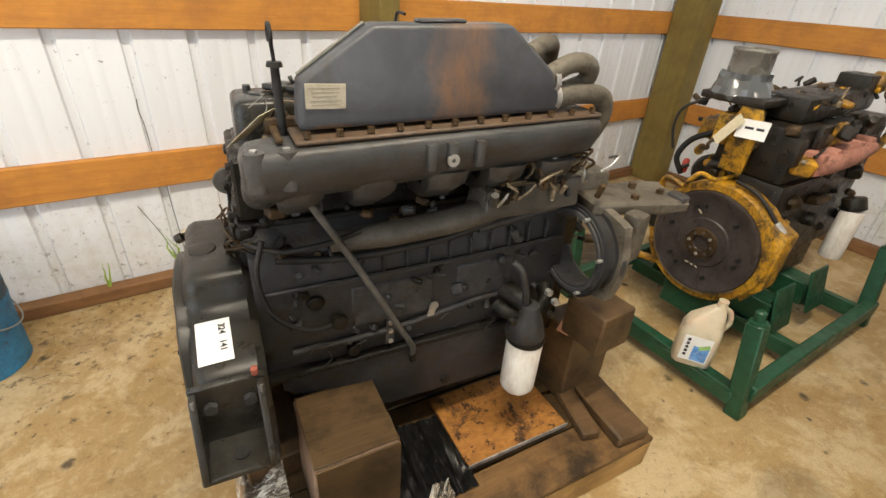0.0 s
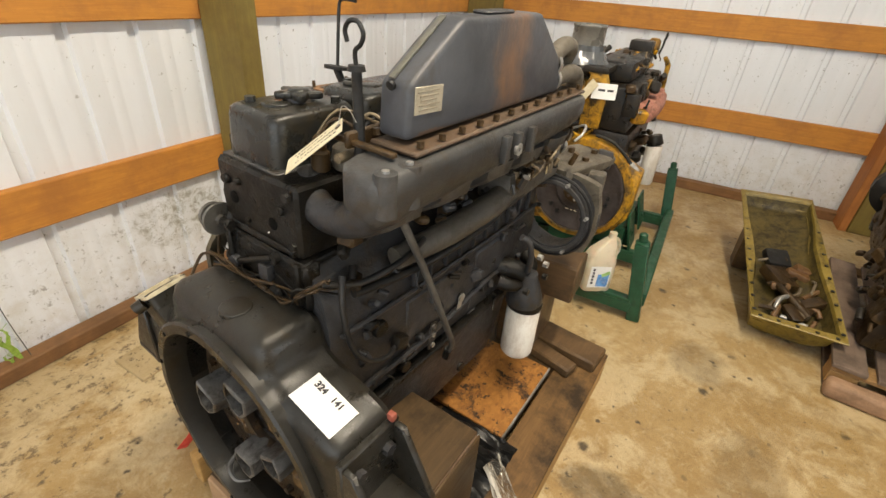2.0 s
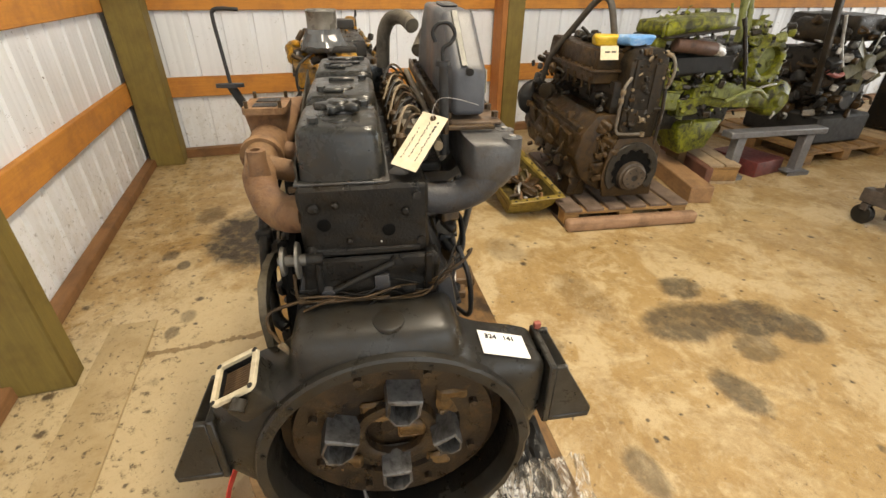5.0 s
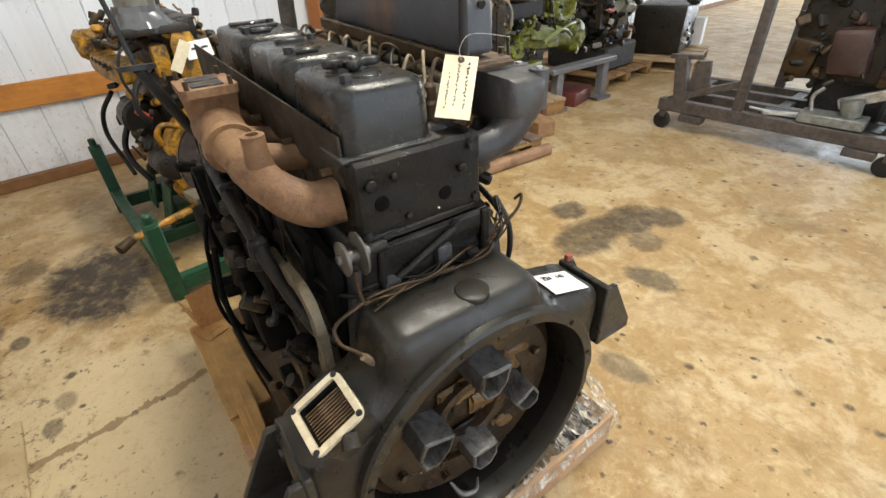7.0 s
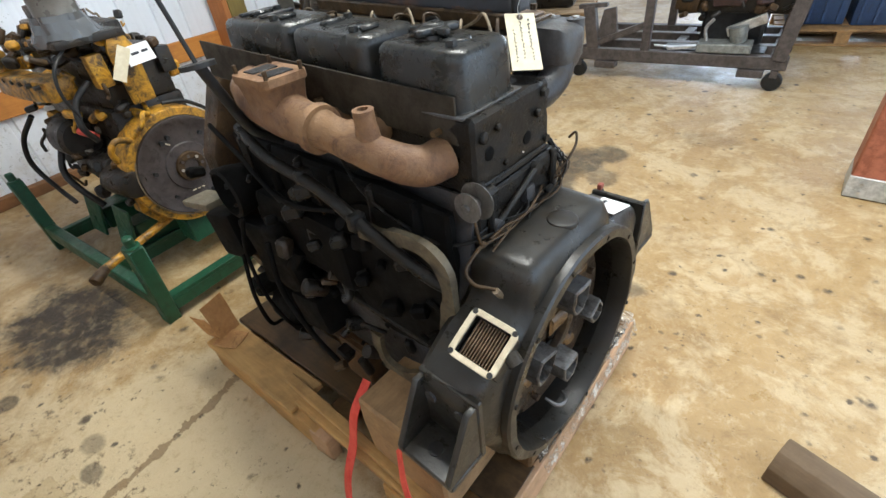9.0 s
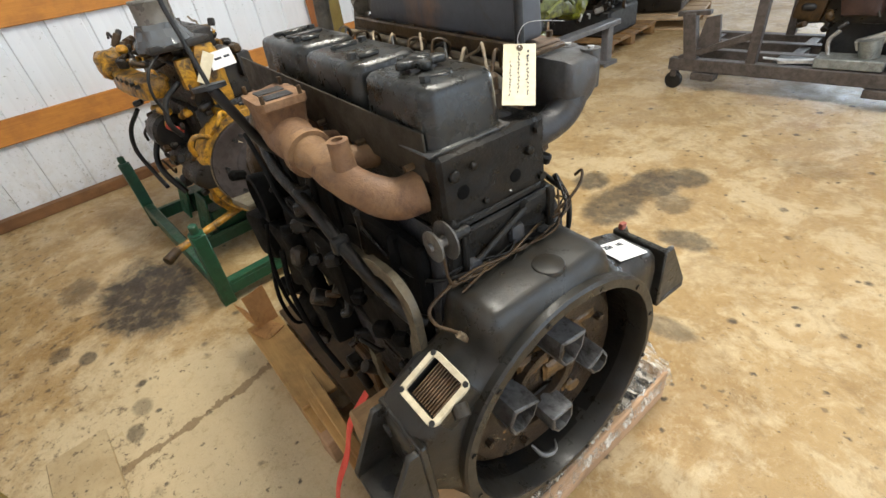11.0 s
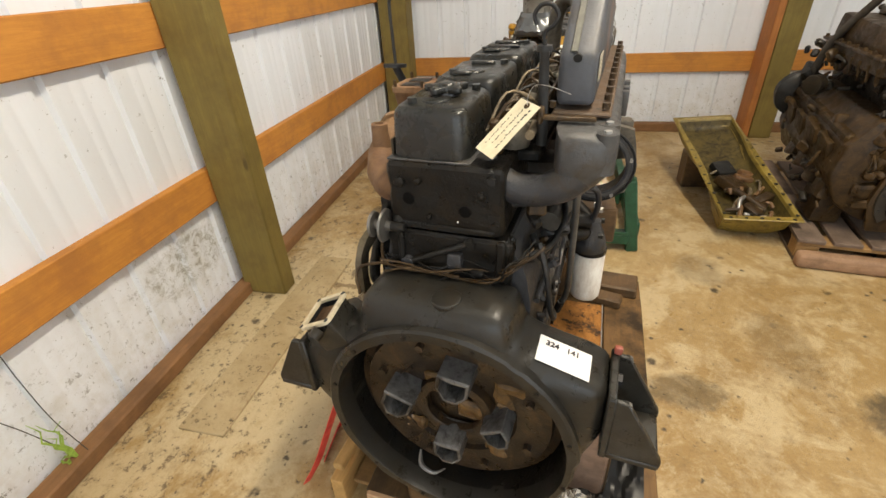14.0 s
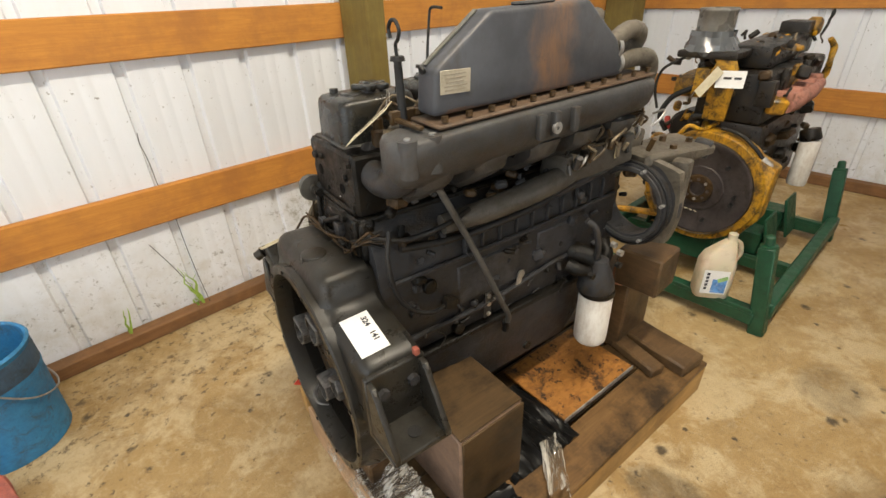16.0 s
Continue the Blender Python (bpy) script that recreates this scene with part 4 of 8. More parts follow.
part("seam_strip", B((0.178, -0.2065, 1.2065), (0.140, 0.011, 0.004), 0.001, rot(0, -35, 0)), painted("pale_scraped_paint", (0.15, 0.145, 0.11), (0.08, 0.078, 0.065), (0.05, 0.05, 0.05), (0.4, 0.6), spread=0.6), tank, "pale scraped seam")

# rear elbow from the head to the manifold
part("intake_elbow", T([(0.070, -0.070, 0.985), (0.046, -0.100, 0.972), (0.038, -0.140, 0.957), (0.038, -0.185, 0.960), (0.042, -0.222, 0.978), (0.055, -0.242, 1.004), (0.080, -0.245, 1.02)], [0.030, 0.028, 0.027, 0.028, 0.032, 0.038, 0.040], 20), ENGINE, engine, "curved cast intake elbow", 60)

# front water pipes
DUST = painted("dusty_brown_grey_casting", (0.082, 0.069, 0.050), (0.125, 0.106, 0.079), (0.030, 0.022, 0.014), (0.4, 0.7), spread=0.5, bump=0.4)
part("water_pipe", T([(0.60, -0.165, 1.195), (0.65, -0.145, 1.212), (0.69, -0.115, 1.205), (0.705, -0.095, 1.165), (0.71, -0.09, 1.08)], 0.019, 14), DUST, engine, "bent dusty water pipe", 60)
part("water_pipe", T([(0.60, -0.225, 1.155), (0.665, -0.225, 1.185), (0.715, -0.222, 1.178), (0.725, -0.205, 1.145), (0.69, -0.19, 1.125)], 0.020, 14), DUST, engine, "bent dusty water pipe", 60)
part("water_pipe", T([(0.62, -0.225, 1.118), (0.70, -0.23, 1.125), (0.76, -0.23, 1.115), (0.775, -0.225, 1.07), (0.755, -0.205, 1.00)], 0.021, 14), DUST, engine, "bent dusty water pipe", 60)
for u, z in ((0.622, 1.152), (0.632, 1.118)):
    part("hose_clamp", L([(0.0235, -0.006), (0.0255, -0.006), (0.0255, 0.006), (0.0235, 0.006)], (u, -0.225, z), "x", 18), STEEL, engine, "dull steel hose clamp")

# injection pump and its lines under the manifold
DUSTY = painted("dusty_black_pump", (0.062, 0.055, 0.045), (0.095, 0.084, 0.068), (0.034, 0.025, 0.015), (0.35, 0.65), spread=0.5, bump=0.4)
part("injection_pump", roughen(grid_cut(B((0.62, -0.195, 0.895), (0.26, 0.085, 0.075), 0.012, rot(0, -2, 0), 2), 2), 0.008, 30), DUSTY, engine, "oily black injection pump")
part("pump_body", T([(0.16, -0.185, 0.835), (0.3, -0.205, 0.845), (0.45, -0.215, 0.862), (0.56, -0.21, 0.878)], [0.022, 0.028, 0.030, 0.026], 14), DUSTY, engine, "", 60)
for i in range(9):
    u = 0.54 + 0.026 * i
    part("injector_line", T([(u, -0.20, 0.93), (u + 0.002, -0.215, 0.958), (u + 0.006, -0.205, 0.985), (u + 0.008, -0.17, 0.985)], 0.0042, 6), STEEL if i % 2 else ENGINE, engine, "thin steel injector line", 60)
    part("line_nut", C((u, -0.20, 0.918), (u, -0.20, 0.936), 0.0085, n=6), ENGINE if i % 3 else STEEL, engine)
part("yellow_strap", B((0.668, -0.243, 0.905), (0.008, 0.003, 0.036), 0.001), painted("yellowed_strap", (0.50, 0.42, 0.26), (0.42, 0.35, 0.2), (0.2, 0.16, 0.1)), engine, "yellowed cable tie")
part("fuel_hose", T([(0.05, -0.19, 0.815), (0.16, -0.195, 0.80), (0.28, -0.215, 0.808), (0.42, -0.225, 0.825), (0.52, -0.222, 0.848), (0.6, -0.215, 0.865)], 0.0085, 8), BLACK, engine, "black rubber fuel hose", 60)
part("fuel_hose", T([(0.50, -0.20, 0.82), (0.60, -0.205, 0.835), (0.70, -0.21, 0.855), (0.76, -0.205, 0.87)], 0.012, 8), ENGINE, engine, "", 60)
for u, v, z, r in ((0.56, -0.2, 0.965, 0.016), (0.62, -0.205, 0.972, 0.014), (0.70, -0.21, 0.975, 0.018), (0.745, -0.2, 0.96, 0.022), (0.50, -0.19, 0.955, 0.014)):
    part("fitting", roughen(B((u, v, z), (1.7 * r, 1.5 * r, 2.2 * r), 0.3 * r, rot(10 * math.sin(90 * u), 15 * math.cos(70 * v), 40 * u)), 0.002, 50), OILY if u > 0.6 else ENGINE_DARK, engine)

rnd = random.Random(61)
for i in range(46):
    p = (rnd.uniform(0.47, 0.80), rnd.uniform(-0.265, -0.225), rnd.uniform(0.885, 0.985))
    q = rnd.uniform(0.006, 0.013)
    if i % 3:
        part("fitting", C(p, (p[0] + rnd.uniform(-0.6, 0.6) * q, p[1] + rnd.uniform(-1, 1) * q, p[2] + q * rnd.uniform(1.6, 3.4)), q * rnd.uniform(0.5, 0.9), n=6), rnd.choice((TAN, ENGINE_DARK, INTAKE, TAN, OILY)), engine)
    else:
        part("injector_line", T([p, (p[0] + rnd.uniform(-0.02, 0.02), p[1] - 0.012, p[2] + 0.02), (p[0] + rnd.uniform(-0.03, 0.05), p[1] - 0.004, p[2] + 0.035), (p[0] + rnd.uniform(-0.02, 0.06), p[1] + 0.03, p[2] + 0.02)], 0.0034, 6, 4), rnd.choice((TAN, STEEL, OILY)), engine, "thin steel injector line", 60)

# oil filter on its head
part("filter_head", roughen(L([(0.0, 0.0), (0.052, 0.0), (0.054, 0.008), (0.050, 0.030), (0.038, 0.062), (0.030, 0.078), (0.026, 0.10), (0.0, 0.104)], (0.650, -0.256, 0.500), "z", 28), 0.002, 30), ENGINE, engine, "oily black filter head", 50)
part("filter_neck", roughen(T([(0.645, -0.25, 0.585), (0.635, -0.225, 0.600), (0.62, -0.18, 0.60)], [0.024, 0.028, 0.034], 14), 0.002, 30), ENGINE_DARK, engine, "", 60)
part("filter_arm", roughen(T([(0.585, -0.20, 0.575), (0.60, -0.235, 0.57), (0.63, -0.25, 0.565)], [0.022, 0.018, 0.014], 12), 0.003, 34), ENGINE_DARK, engine, "", 60)
part("filter_arm", roughen(T([(0.735, -0.20, 0.60), (0.715, -0.235, 0.585), (0.68, -0.25, 0.565)], [0.022, 0.018, 0.014], 12), 0.003, 34), ENGINE_DARK, engine, "", 60)
k = Nodes("white_filter_paint")
col = k.mix(k.ramp(k.noise(18, 6, 0.75, k.mapped((1, 1, 0.4))), ((0.42, 0.0), (0.7, 0.8))), (0.78, 0.75, 0.69), (0.42, 0.33, 0.25))
k.bump(k.noise(40, 3, 0.6), 0.1, 0.002)
FILTER = k.set(col, 0.38, 0.0, 0.5)
filt = part("oil_filter", L([(0.0, 0.0), (0.034, 0.0), (0.042, 0.004), (0.0485, 0.014), (0.0495, 0.03), (0.0495, 0.18), (0.046, 0.186), (0.0, 0.186)], (0.652, -0.261, 0.308), "z", 32), FILTER, engine, "white spin-on oil filter with grimy streaks", 40)
part("rim", L([(0.044, 0.0), (0.0515, 0.001), (0.0525, 0.008), (0.0515, 0.015), (0.044, 0.016)], (0.652, -0.261, 0.487), "z", 32), ENGINE_DARK, filt)
part("filter_pipe", T([(0.585, -0.245, 0.735), (0.602, -0.262, 0.715), (0.615, -0.268, 0.67), (0.628, -0.262, 0.63), (0.64, -0.25, 0.595)], 0.009, 8), ENGINE, engine, "", 60)
for u, v, z in ((0.70, -0.28, 0.575), (0.715, -0.27, 0.605), (0.58, -0.28, 0.585), (0.70, -0.255, 0.63)):
    part("bolt", C((u, v, z), (u, v - 0.014, z), 0.010, n=6), STEEL if z > 0.6 else ENGINE_DARK, engine)

# round pump drive opening at the front
ringp = part("drive_opening", L([(0.094, -0.03), (0.116, -0.03), (0.119, -0.026), (0.119, -0.014), (0.106, -0.010), (0.106, 0.02), (0.124, 0.026), (0.124, 0.04), (0.096, 0.042), (0.094, -0.03)], (0.795, -0.237, 0.732), "x", 40), ENGINE, engine, "open black ring of the pump drive", 40)
part("ring_lip", L([(0.100, -0.036), (0.109, -0.036), (0.109, -0.029), (0.100, -0.029), (0.100, -0.036)], (0.795, -0.237, 0.732), "x", 40), INTAKE, ringp)
part("ring_wire", T(ring_points((0.77, -0.237, 0.732), 0.122, 22, "x", 1.0, 0.6)[:20], 0.004, 6), BLACK, ringp, "loose black wire")
bolt1 = part("stud", C((0, 0, 0), (-0.030, 0, 0), 0.005, n=8), STEEL, ringp, "bare steel stud")
studs = [pose(0.78, -0.237 + 0.112 * math.cos(radians(a)), 0.732 + 0.112 * math.sin(radians(a))) for a in (25, 110, 165, 235, 300)]
bolt1.matrix_basis = studs[0]
alike("stud", bolt1, studs[1:], ringp, "bare steel stud")

NC = 48
def casing_ring(u, square):
    """A round bore, or the rounded square casting about it."""
    out = []
    for k in range(NC):
        a = math.tau * k / NC
        r = 0.099 if not square else 0.122 / max(abs(math.cos(a)), abs(math.sin(a))) ** 0.55
        out.append((u, -0.237 + r * math.cos(a), 0.732 + r * math.sin(a)))
    return out


part("drive_casing", roughen(loft(bmesh.new(), [casing_ring(0.818, False), casing_ring(0.818, True), casing_ring(0.842, True), casing_ring(0.846, False), casing_ring(0.818, False)], False, False), 0.003, 24), DUST, engine, "dusty grey-brown casting round the pump drive", 40)

# gear cover and front brackets
part("gear_cover", roughen(PR([(-0.13, 0.36), (0.16, 0.36), (0.20, 0.5), (0.19, 0.80), (0.10, 0.98), (-0.10, 0.98), (-0.15, 0.86), (-0.15, 0.5)], 0.07, Matrix(((0, 0, 1, 0.785), (1, 0, 0, 0), (0, 1, 0, 0), (0, 0, 0, 1))), 0.01), 0.003, 18), OILY, engine, "oily brown-black gear cover")
brk = part("front_bracket", roughen(grid_cut(B((0.955, -0.205, 0.842), (0.30, 0.15, 0.036), 0.008, rot(0, 3, -8)), 3), 0.010, 18), DUST, engine, "dusty brown front bracket plate")
part("bracket_web", roughen(B((0.885, -0.31, 0.79), (0.055, 0.05, 0.13), 0.012, rot(0, 0, 12), 2), 0.004, 22), DUST, engine)
part("bracket_tip", roughen(B((1.075, -0.262, 0.835), (0.055, 0.05, 0.055), 0.010, rot(8, 10, 20), 2), 0.004, 25), ENGINE, brk, "pale scuffed bracket end")
part("bracket_web", roughen(B((0.86, -0.125, 0.86), (0.11, 0.09, 0.10), 0.015, seg=2), 0.006, 22), DUST, engine)
for u, v in ((0.90, -0.16), (0.99, -0.18), (1.03, -0.24), (0.93, -0.25)):
    part("bolt", C((u, v, 0.855), (u, v, 0.872), 0.011, n=6), OILY, brk)
part("front_pulley", L([(0.0, 0.0), (0.07, 0.0), (0.085, 0.01), (0.078, 0.02), (0.085, 0.03), (0.078, 0.04), (0.085, 0.05), (0.06, 0.06), (0.0, 0.06)], (0.865, -0.02, 0.56), "x", 32), ENGINE_DARK, engine)

# dipsticks
TUBE = painted("worn_grey_tube", (0.075, 0.073, 0.068), (0.11, 0.107, 0.10), (0.04, 0.032, 0.022), (0.35, 0.6), 0.3, spread=0.4)
part("dipstick_tube", T([(0.120, -0.235, 0.948), (0.20, -0.232, 0.800), (0.30, -0.226, 0.60), (0.338, -0.220, 0.525), (0.345, -0.205, 0.480)], 0.0075, 8, 4), TUBE, engine, "slanting dipstick tube", 60)
part("dipstick_nut", C((0.342, -0.21, 0.498), (0.348, -0.20, 0.462), 0.011, n=8), ENGINE_DARK, engine)
hk = part("hook_dipstick", T([(0.093, -0.164, 1.175), (0.092, -0.163, 1.198), (0.090, -0.176, 1.208), (0.090, -0.182, 1.222), (0.090, -0.172, 1.236), (0.090, -0.156, 1.236), (0.090, -0.146, 1.224), (0.090, -0.150, 1.209)], 0.0034, 7), BLACK, engine, "black hook-ended dipstick", 60)
part("dipstick_sleeve", C((0.094, -0.168, 1.02), (0.093, -0.164, 1.172), 0.0095, 0.0075, 12), BLACK, hk)
part("sleeve_cap", C((0.093, -0.164, 1.172), (0.093, -0.164, 1.180), 0.014, 0.012, 12), BLACK, hk)
ds = part("tall_dipstick", T([(0.44, 0.268, 1.09), (0.453, 0.276, 1.16), (0.466, 0.283, 1.222), (0.469, 0.279, 1.236), (0.470, 0.262, 1.239), (0.471, 0.229, 1.237)], 0.0042, 7), BLACK, engine, "tall bent black dipstick", 60)
part("collar", C((0.435, 0.268, 1.082), (0.436, 0.268, 1.090), 0.030, n=20), BLACK, ds)
part("dipstick_sleeve", T([(0.435, 0.266, 1.083), (0.447, 0.240, 1.02), (0.460, 0.205, 0.945), (0.470, 0.15, 0.90)], 0.010, 10), BLACK, ds, "", 60)

# exhaust side
sh = part("heat_shield", PR([(0.028, 0.958), (0.745, 0.995), (0.745, 1.072), (0.028, 1.034)], 0.004, Matrix(((1, 0, 0, 0), (0.053, 0, -1, 0.090), (0, 1, 0, 0), (0, 0, 0, 1))), 0.0008, 1), painted("brown_black_plate", (0.020, 0.0155, 0.010), (0.030, 0.024, 0.016), (0.014, 0.010, 0.007), (0.5, 0.8), spec=0.2), engine, "thin brown-black heat shield plate")
for u in (0.06, 0.2, 0.34, 0.5):
    part("bolt", C((u, 0.092 + 0.053 * u, 0.975 + 0.05 * u), (u, 0.108 + 0.053 * u, 0.975 + 0.05 * u), 0.006, n=6), OILY, sh, "oily bolt head")
ex = part("exhaust_manifold", roughen(T([(0.062, 0.088, 0.930), (0.072, 0.128, 0.930), (0.105, 0.160, 0.944), (0.160, 0.178, 0.964), (0.225, 0.184, 0.977), (0.265, 0.186, 0.983), (0.33, 0.184, 0.985), (0.40, 0.178, 0.988), (0.47, 0.170, 0.995), (0.53, 0.148, 1.000), (0.56, 0.105, 1.000)], [0.036, 0.033, 0.0305, 0.030, 0.031, 0.035, 0.042, 0.043, 0.040, 0.037, 0.034], 20), 0.003, 26), RUST, engine, "rusty tan cast exhaust manifold", 60)
part("joint_ring", L([(0.030, -0.004), (0.0425, -0.004), (0.0435, 0.010), (0.034, 0.012), (0.030, -0.004)], (0, 0, 0), "x", 26, pose(0.245, 0.186, 0.979, 0, -8, 2)), RUST, ex)
part("nipple", L([(0.021, -0.03), (0.017, 0.0), (0.017, 0.022), (0.009, 0.023), (0.009, 0.005), (0.0, 0.004)], (0.140, 0.172, 1.004), "z", 18), RUST, ex)
bm = bmesh.new()
rows = []
for z, a, b in ((0.975, 0.044, 0.036), (1.015, 0.047, 0.038), (1.042, 0.052, 0.042), (1.047, 0.057, 0.045), (1.060, 0.057, 0.045)):
    rows.append([(0.370 + a * cx, 0.182 + b * cy, z) for cx, cy in ((-1, -0.8), (-0.8, -1), (0.8, -1), (1, -0.8), (1, 0.8), (0.8, 1), (-0.8, 1), (-1, 0.8))])
loft(bm, rows)
trb = part("turbo_flange", bm, RUST, ex, "rusty square turbo flange", 40)
for du in (-0.024, 0.024):
    part("flange_port", B((0.370 + du, 0.182, 1.0605), (0.034, 0.050, 0.003), 0.0008), BLACK, trb, "dark open port")
for du, dv in ((-0.05, -0.034), (0.05, -0.034), (-0.05, 0.034), (0.05, 0.034)):
    part("stud", C((0.370 + du, 0.182 + dv, 1.055), (0.370 + du, 0.182 + dv, 1.074), 0.004, n=8), OILY, trb)
for u in (0.20, 0.31, 0.44, 0.53):
    part("port_arm", T([(u, 0.17, 0.975), (u, 0.135, 0.965), (u, 0.088, 0.955)], 0.022, 12), RUST, ex, "", 60)

# idler pulley beside the head
pl = part("idler_pulley", L([(0.0, 0.0), (0.010, 0.0), (0.010, 0.010), (0.031, 0.011), (0.033, 0.015), (0.010, 0.017), (0.010, 0.034), (0.024, 0.035), (0.026, 0.040), (0.008, 0.042), (0.007, 0.047), (0.0, 0.047)], (-0.012, 0.088, 0.878), "y", 28, None), painted("worn_pulley_steel", (0.10, 0.095, 0.085), (0.15, 0.14, 0.125), (0.05, 0.04, 0.03), (0.3, 0.5), 0.5), engine, "worn two-flange idler pulley", 40)
part("spindle", C((-0.012, 0.06, 0.878), (-0.012, 0.09, 0.878), 0.010, n=14), ENGINE_DARK, pl)
part("pulley_bracket", B((0.015, 0.078, 0.868), (0.05, 0.02, 0.06), 0.006), ENGINE_DARK, engine)

# square port on the housing
port_x, port_y = Vector((0.985, 0.05, 0.15)).normalized(), Vector((0.0, 0.885, -0.465))
port_z = port_x.cross(port_y).normalized()
PORT = Matrix.Translation((-0.1015, 0.219, 0.712)) @ Matrix((port_x, port_z.cross(port_x), port_z)).transposed().to_4x4() @ Matrix.Scale(0.90, 4)
pb = part("port_body", B((0, 0, -0.066), (0.084, 0.084, 0.07), 0.006, None, 2), HOUSING, engine, "cast square port neck")
pb.matrix_basis = PORT
bm = bmesh.new()
for s, r0, r1 in ((1, 0.048, 0.037),):
    def square(r, z, n=6, soft=0.3):
        out = []
        for cx, cy, a0 in ((1, 1, 0), (-1, 1, 90), (-1, -1, 180), (1, -1, 270)):
            q = r * soft
            for i in range(n):
                a = radians(a0 + 90 * i / (n - 1))
                out.append((cx * (r - q) + q * math.cos(a), cy * (r - q) + q * math.sin(a), z))
        return out
    loft(bm, [square(r1, -0.004, soft=0.12), square(r1, 0.0035, soft=0.12), square(r1 + 0.001, 0.004, soft=0.12), square(r0 - 0.001, 0.004), square(r0, 0.003), square(r0, -0.0045)], cap0=False, cap1=False)
pf = part("port_flange", bm, painted("pale_gasket_face", (0.46, 0.39, 0.26), (0.54, 0.47, 0.33), (0.25, 0.19, 0.11), (0.5, 0.7), spread=0.3), pb, "pale machined flange face")
part("port_lining", loft(bmesh.new(), [square(r1 + 0.0006, -0.036, soft=0.12), square(r1 + 0.0006, -0.003, soft=0.12)], cap0=False, cap1=False), BLACK, pb)
part("port_neck", loft(bmesh.new(), [square(r0 - 0.005, -0.036), square(r0 - 0.005, -0.004)], cap0=False, cap1=False), HOUSING, pb)
for cx, cy in ((1, 1), (-1, 1), (-1, -1), (1, -1)):
    part("bolt_hole", C((0.0408 * cx, 0.0408 * cy, 0.003), (0.0408 * cx, 0.0408 * cy, 0.0048), 0.0054, n=12), BLACK, pf)
part("grid_back", B((0, 0, -0.0285), (0.073, 0.073, 0.004)), BLACK, pb)
fin = part("fin", B((0, 0, -0.018), (0.0022, 0.070, 0.012)), painted("brown_heater_fin", (0.095, 0.055, 0.028), (0.13, 0.078, 0.040), (0.06, 0.04, 0.025), (0.4, 0.6), 0.3), pb)
fin.matrix_basis = pose(-0.028, 0, 0)
alike("fin", fin, [pose(-0.028 + 0.0056 * i, 0, 0) for i in range(1, 11)], pb)
part("port_boss", C((-0.142, 0.205, 0.70), (-0.158, 0.21, 0.69), 0.013, n=12), HOUSING, engine)

# mounting feet on both sides of the housing
EDGE_WEAR = painted("worn_grey_edge", (0.075, 0.072, 0.066), (0.13, 0.125, 0.115), (0.025, 0.02, 0.015), (0.35, 0.6), 0.3, spread=0.45)


def mount(side, v, foot_z, out, label):
    """A gusseted foot: an upright plate, a foot plate and two triangular gussets."""
    foot = part("engine_mount", B((-0.068, v, foot_z + 0.066), (0.128, 0.014, 0.150), 0.003), HOUSING, engine, label)
    out = out * side
    part("foot_plate", B((-0.068, v + out / 2 + 0.004 * side, foot_z), (0.128, abs(out), 0.014), 0.003), HOUSING, foot)
    for u in (-0.124, -0.014):
        tri = [(0, 0), (out, 0), (out, 0.016), (0.02 * side, 0.135), (0, 0.135)]
        web = part("gusset", PR(tri, 0.012, Matrix(((0, 0, 1, u - 0.006), (1, 0, 0, v + 0.006 * side), (0, 1, 0, foot_z), (0, 0, 0, 1))), 0.002, 1), HOUSING, foot)
        if side < 0:
            part("worn_edge", T([(u, v + 0.026 * side, foot_z + 0.134), (u + 0.001, v + 0.5 * out, foot_z + 0.079), (u, v + 0.98 * out, foot_z + 0.020)], 0.0042, 6), EDGE_WEAR, web, "worn bare grey edge")
    part("bolt_hole", C((-0.065, v + 0.6 * out, foot_z + 0.008), (-0.065, v + 0.6 * out, foot_z + 0.0095), 0.014, n=18), BLACK, foot, "dark mounting hole")
    for u in (-0.10, -0.035):
        part("bolt", C((u, v + 0.006 * side, foot_z + 0.094), (u, v + 0.018 * side, foot_z + 0.094), 0.012, n=6), ENGINE, foot)
    return foot


right_mount = mount(-1, -0.342, 0.538, 0.088, "grey gusseted mounting foot")
part("paint_dab", roughen(B((-0.020, -0.345, 0.689), (0.012, 0.014, 0.016), 0.004, None, 2), 0.002, 60), painted("red_paint_dab", (0.26, 0.065, 0.042), (0.32, 0.09, 0.06), (0.12, 0.04, 0.03)), right_mount, "dab of red paint")
mount(1, 0.272, 0.500, 0.082, "grey gusseted mounting foot")

# exhaust-side clutter: starter arch, slanting pipe, hoses, oil cooler, alternator bracket
arch = curve_points([(0.200, 0.20, 0.800), (0.142, 0.20, 0.808), (0.056, 0.20, 0.828), (0.000, 0.20, 0.812), (-0.020, 0.20, 0.758), (-0.008, 0.20, 0.660), (0.022, 0.20, 0.560), (0.070, 0.20, 0.468), (0.140, 0.20, 0.402), (0.205, 0.20, 0.386), (0.240, 0.20, 0.425), (0.236, 0.20, 0.490)], 4)
bm = bmesh.new()
rows = []
arch = [p + Vector((0.02, -0.022, -0.02)) for p in arch]
for i, p in enumerate(arch):
    t = (arch[min(i + 1, len(arch) - 1)] - arch[max(i - 1, 0)]).normalized()
    d = Vector((-t.z, 0, t.x)) * (1.0 + 0.35 * noise.noise(p * 30))
    rows.append([p + d * a + Vector((0, b, 0)) for a, b in ((-0.017, -0.007), (0.014, -0.007), (0.014, 0.007), (-0.017, 0.007))])
bm2 = loft(bm, [[tuple(q) for q in r] for r in rows])
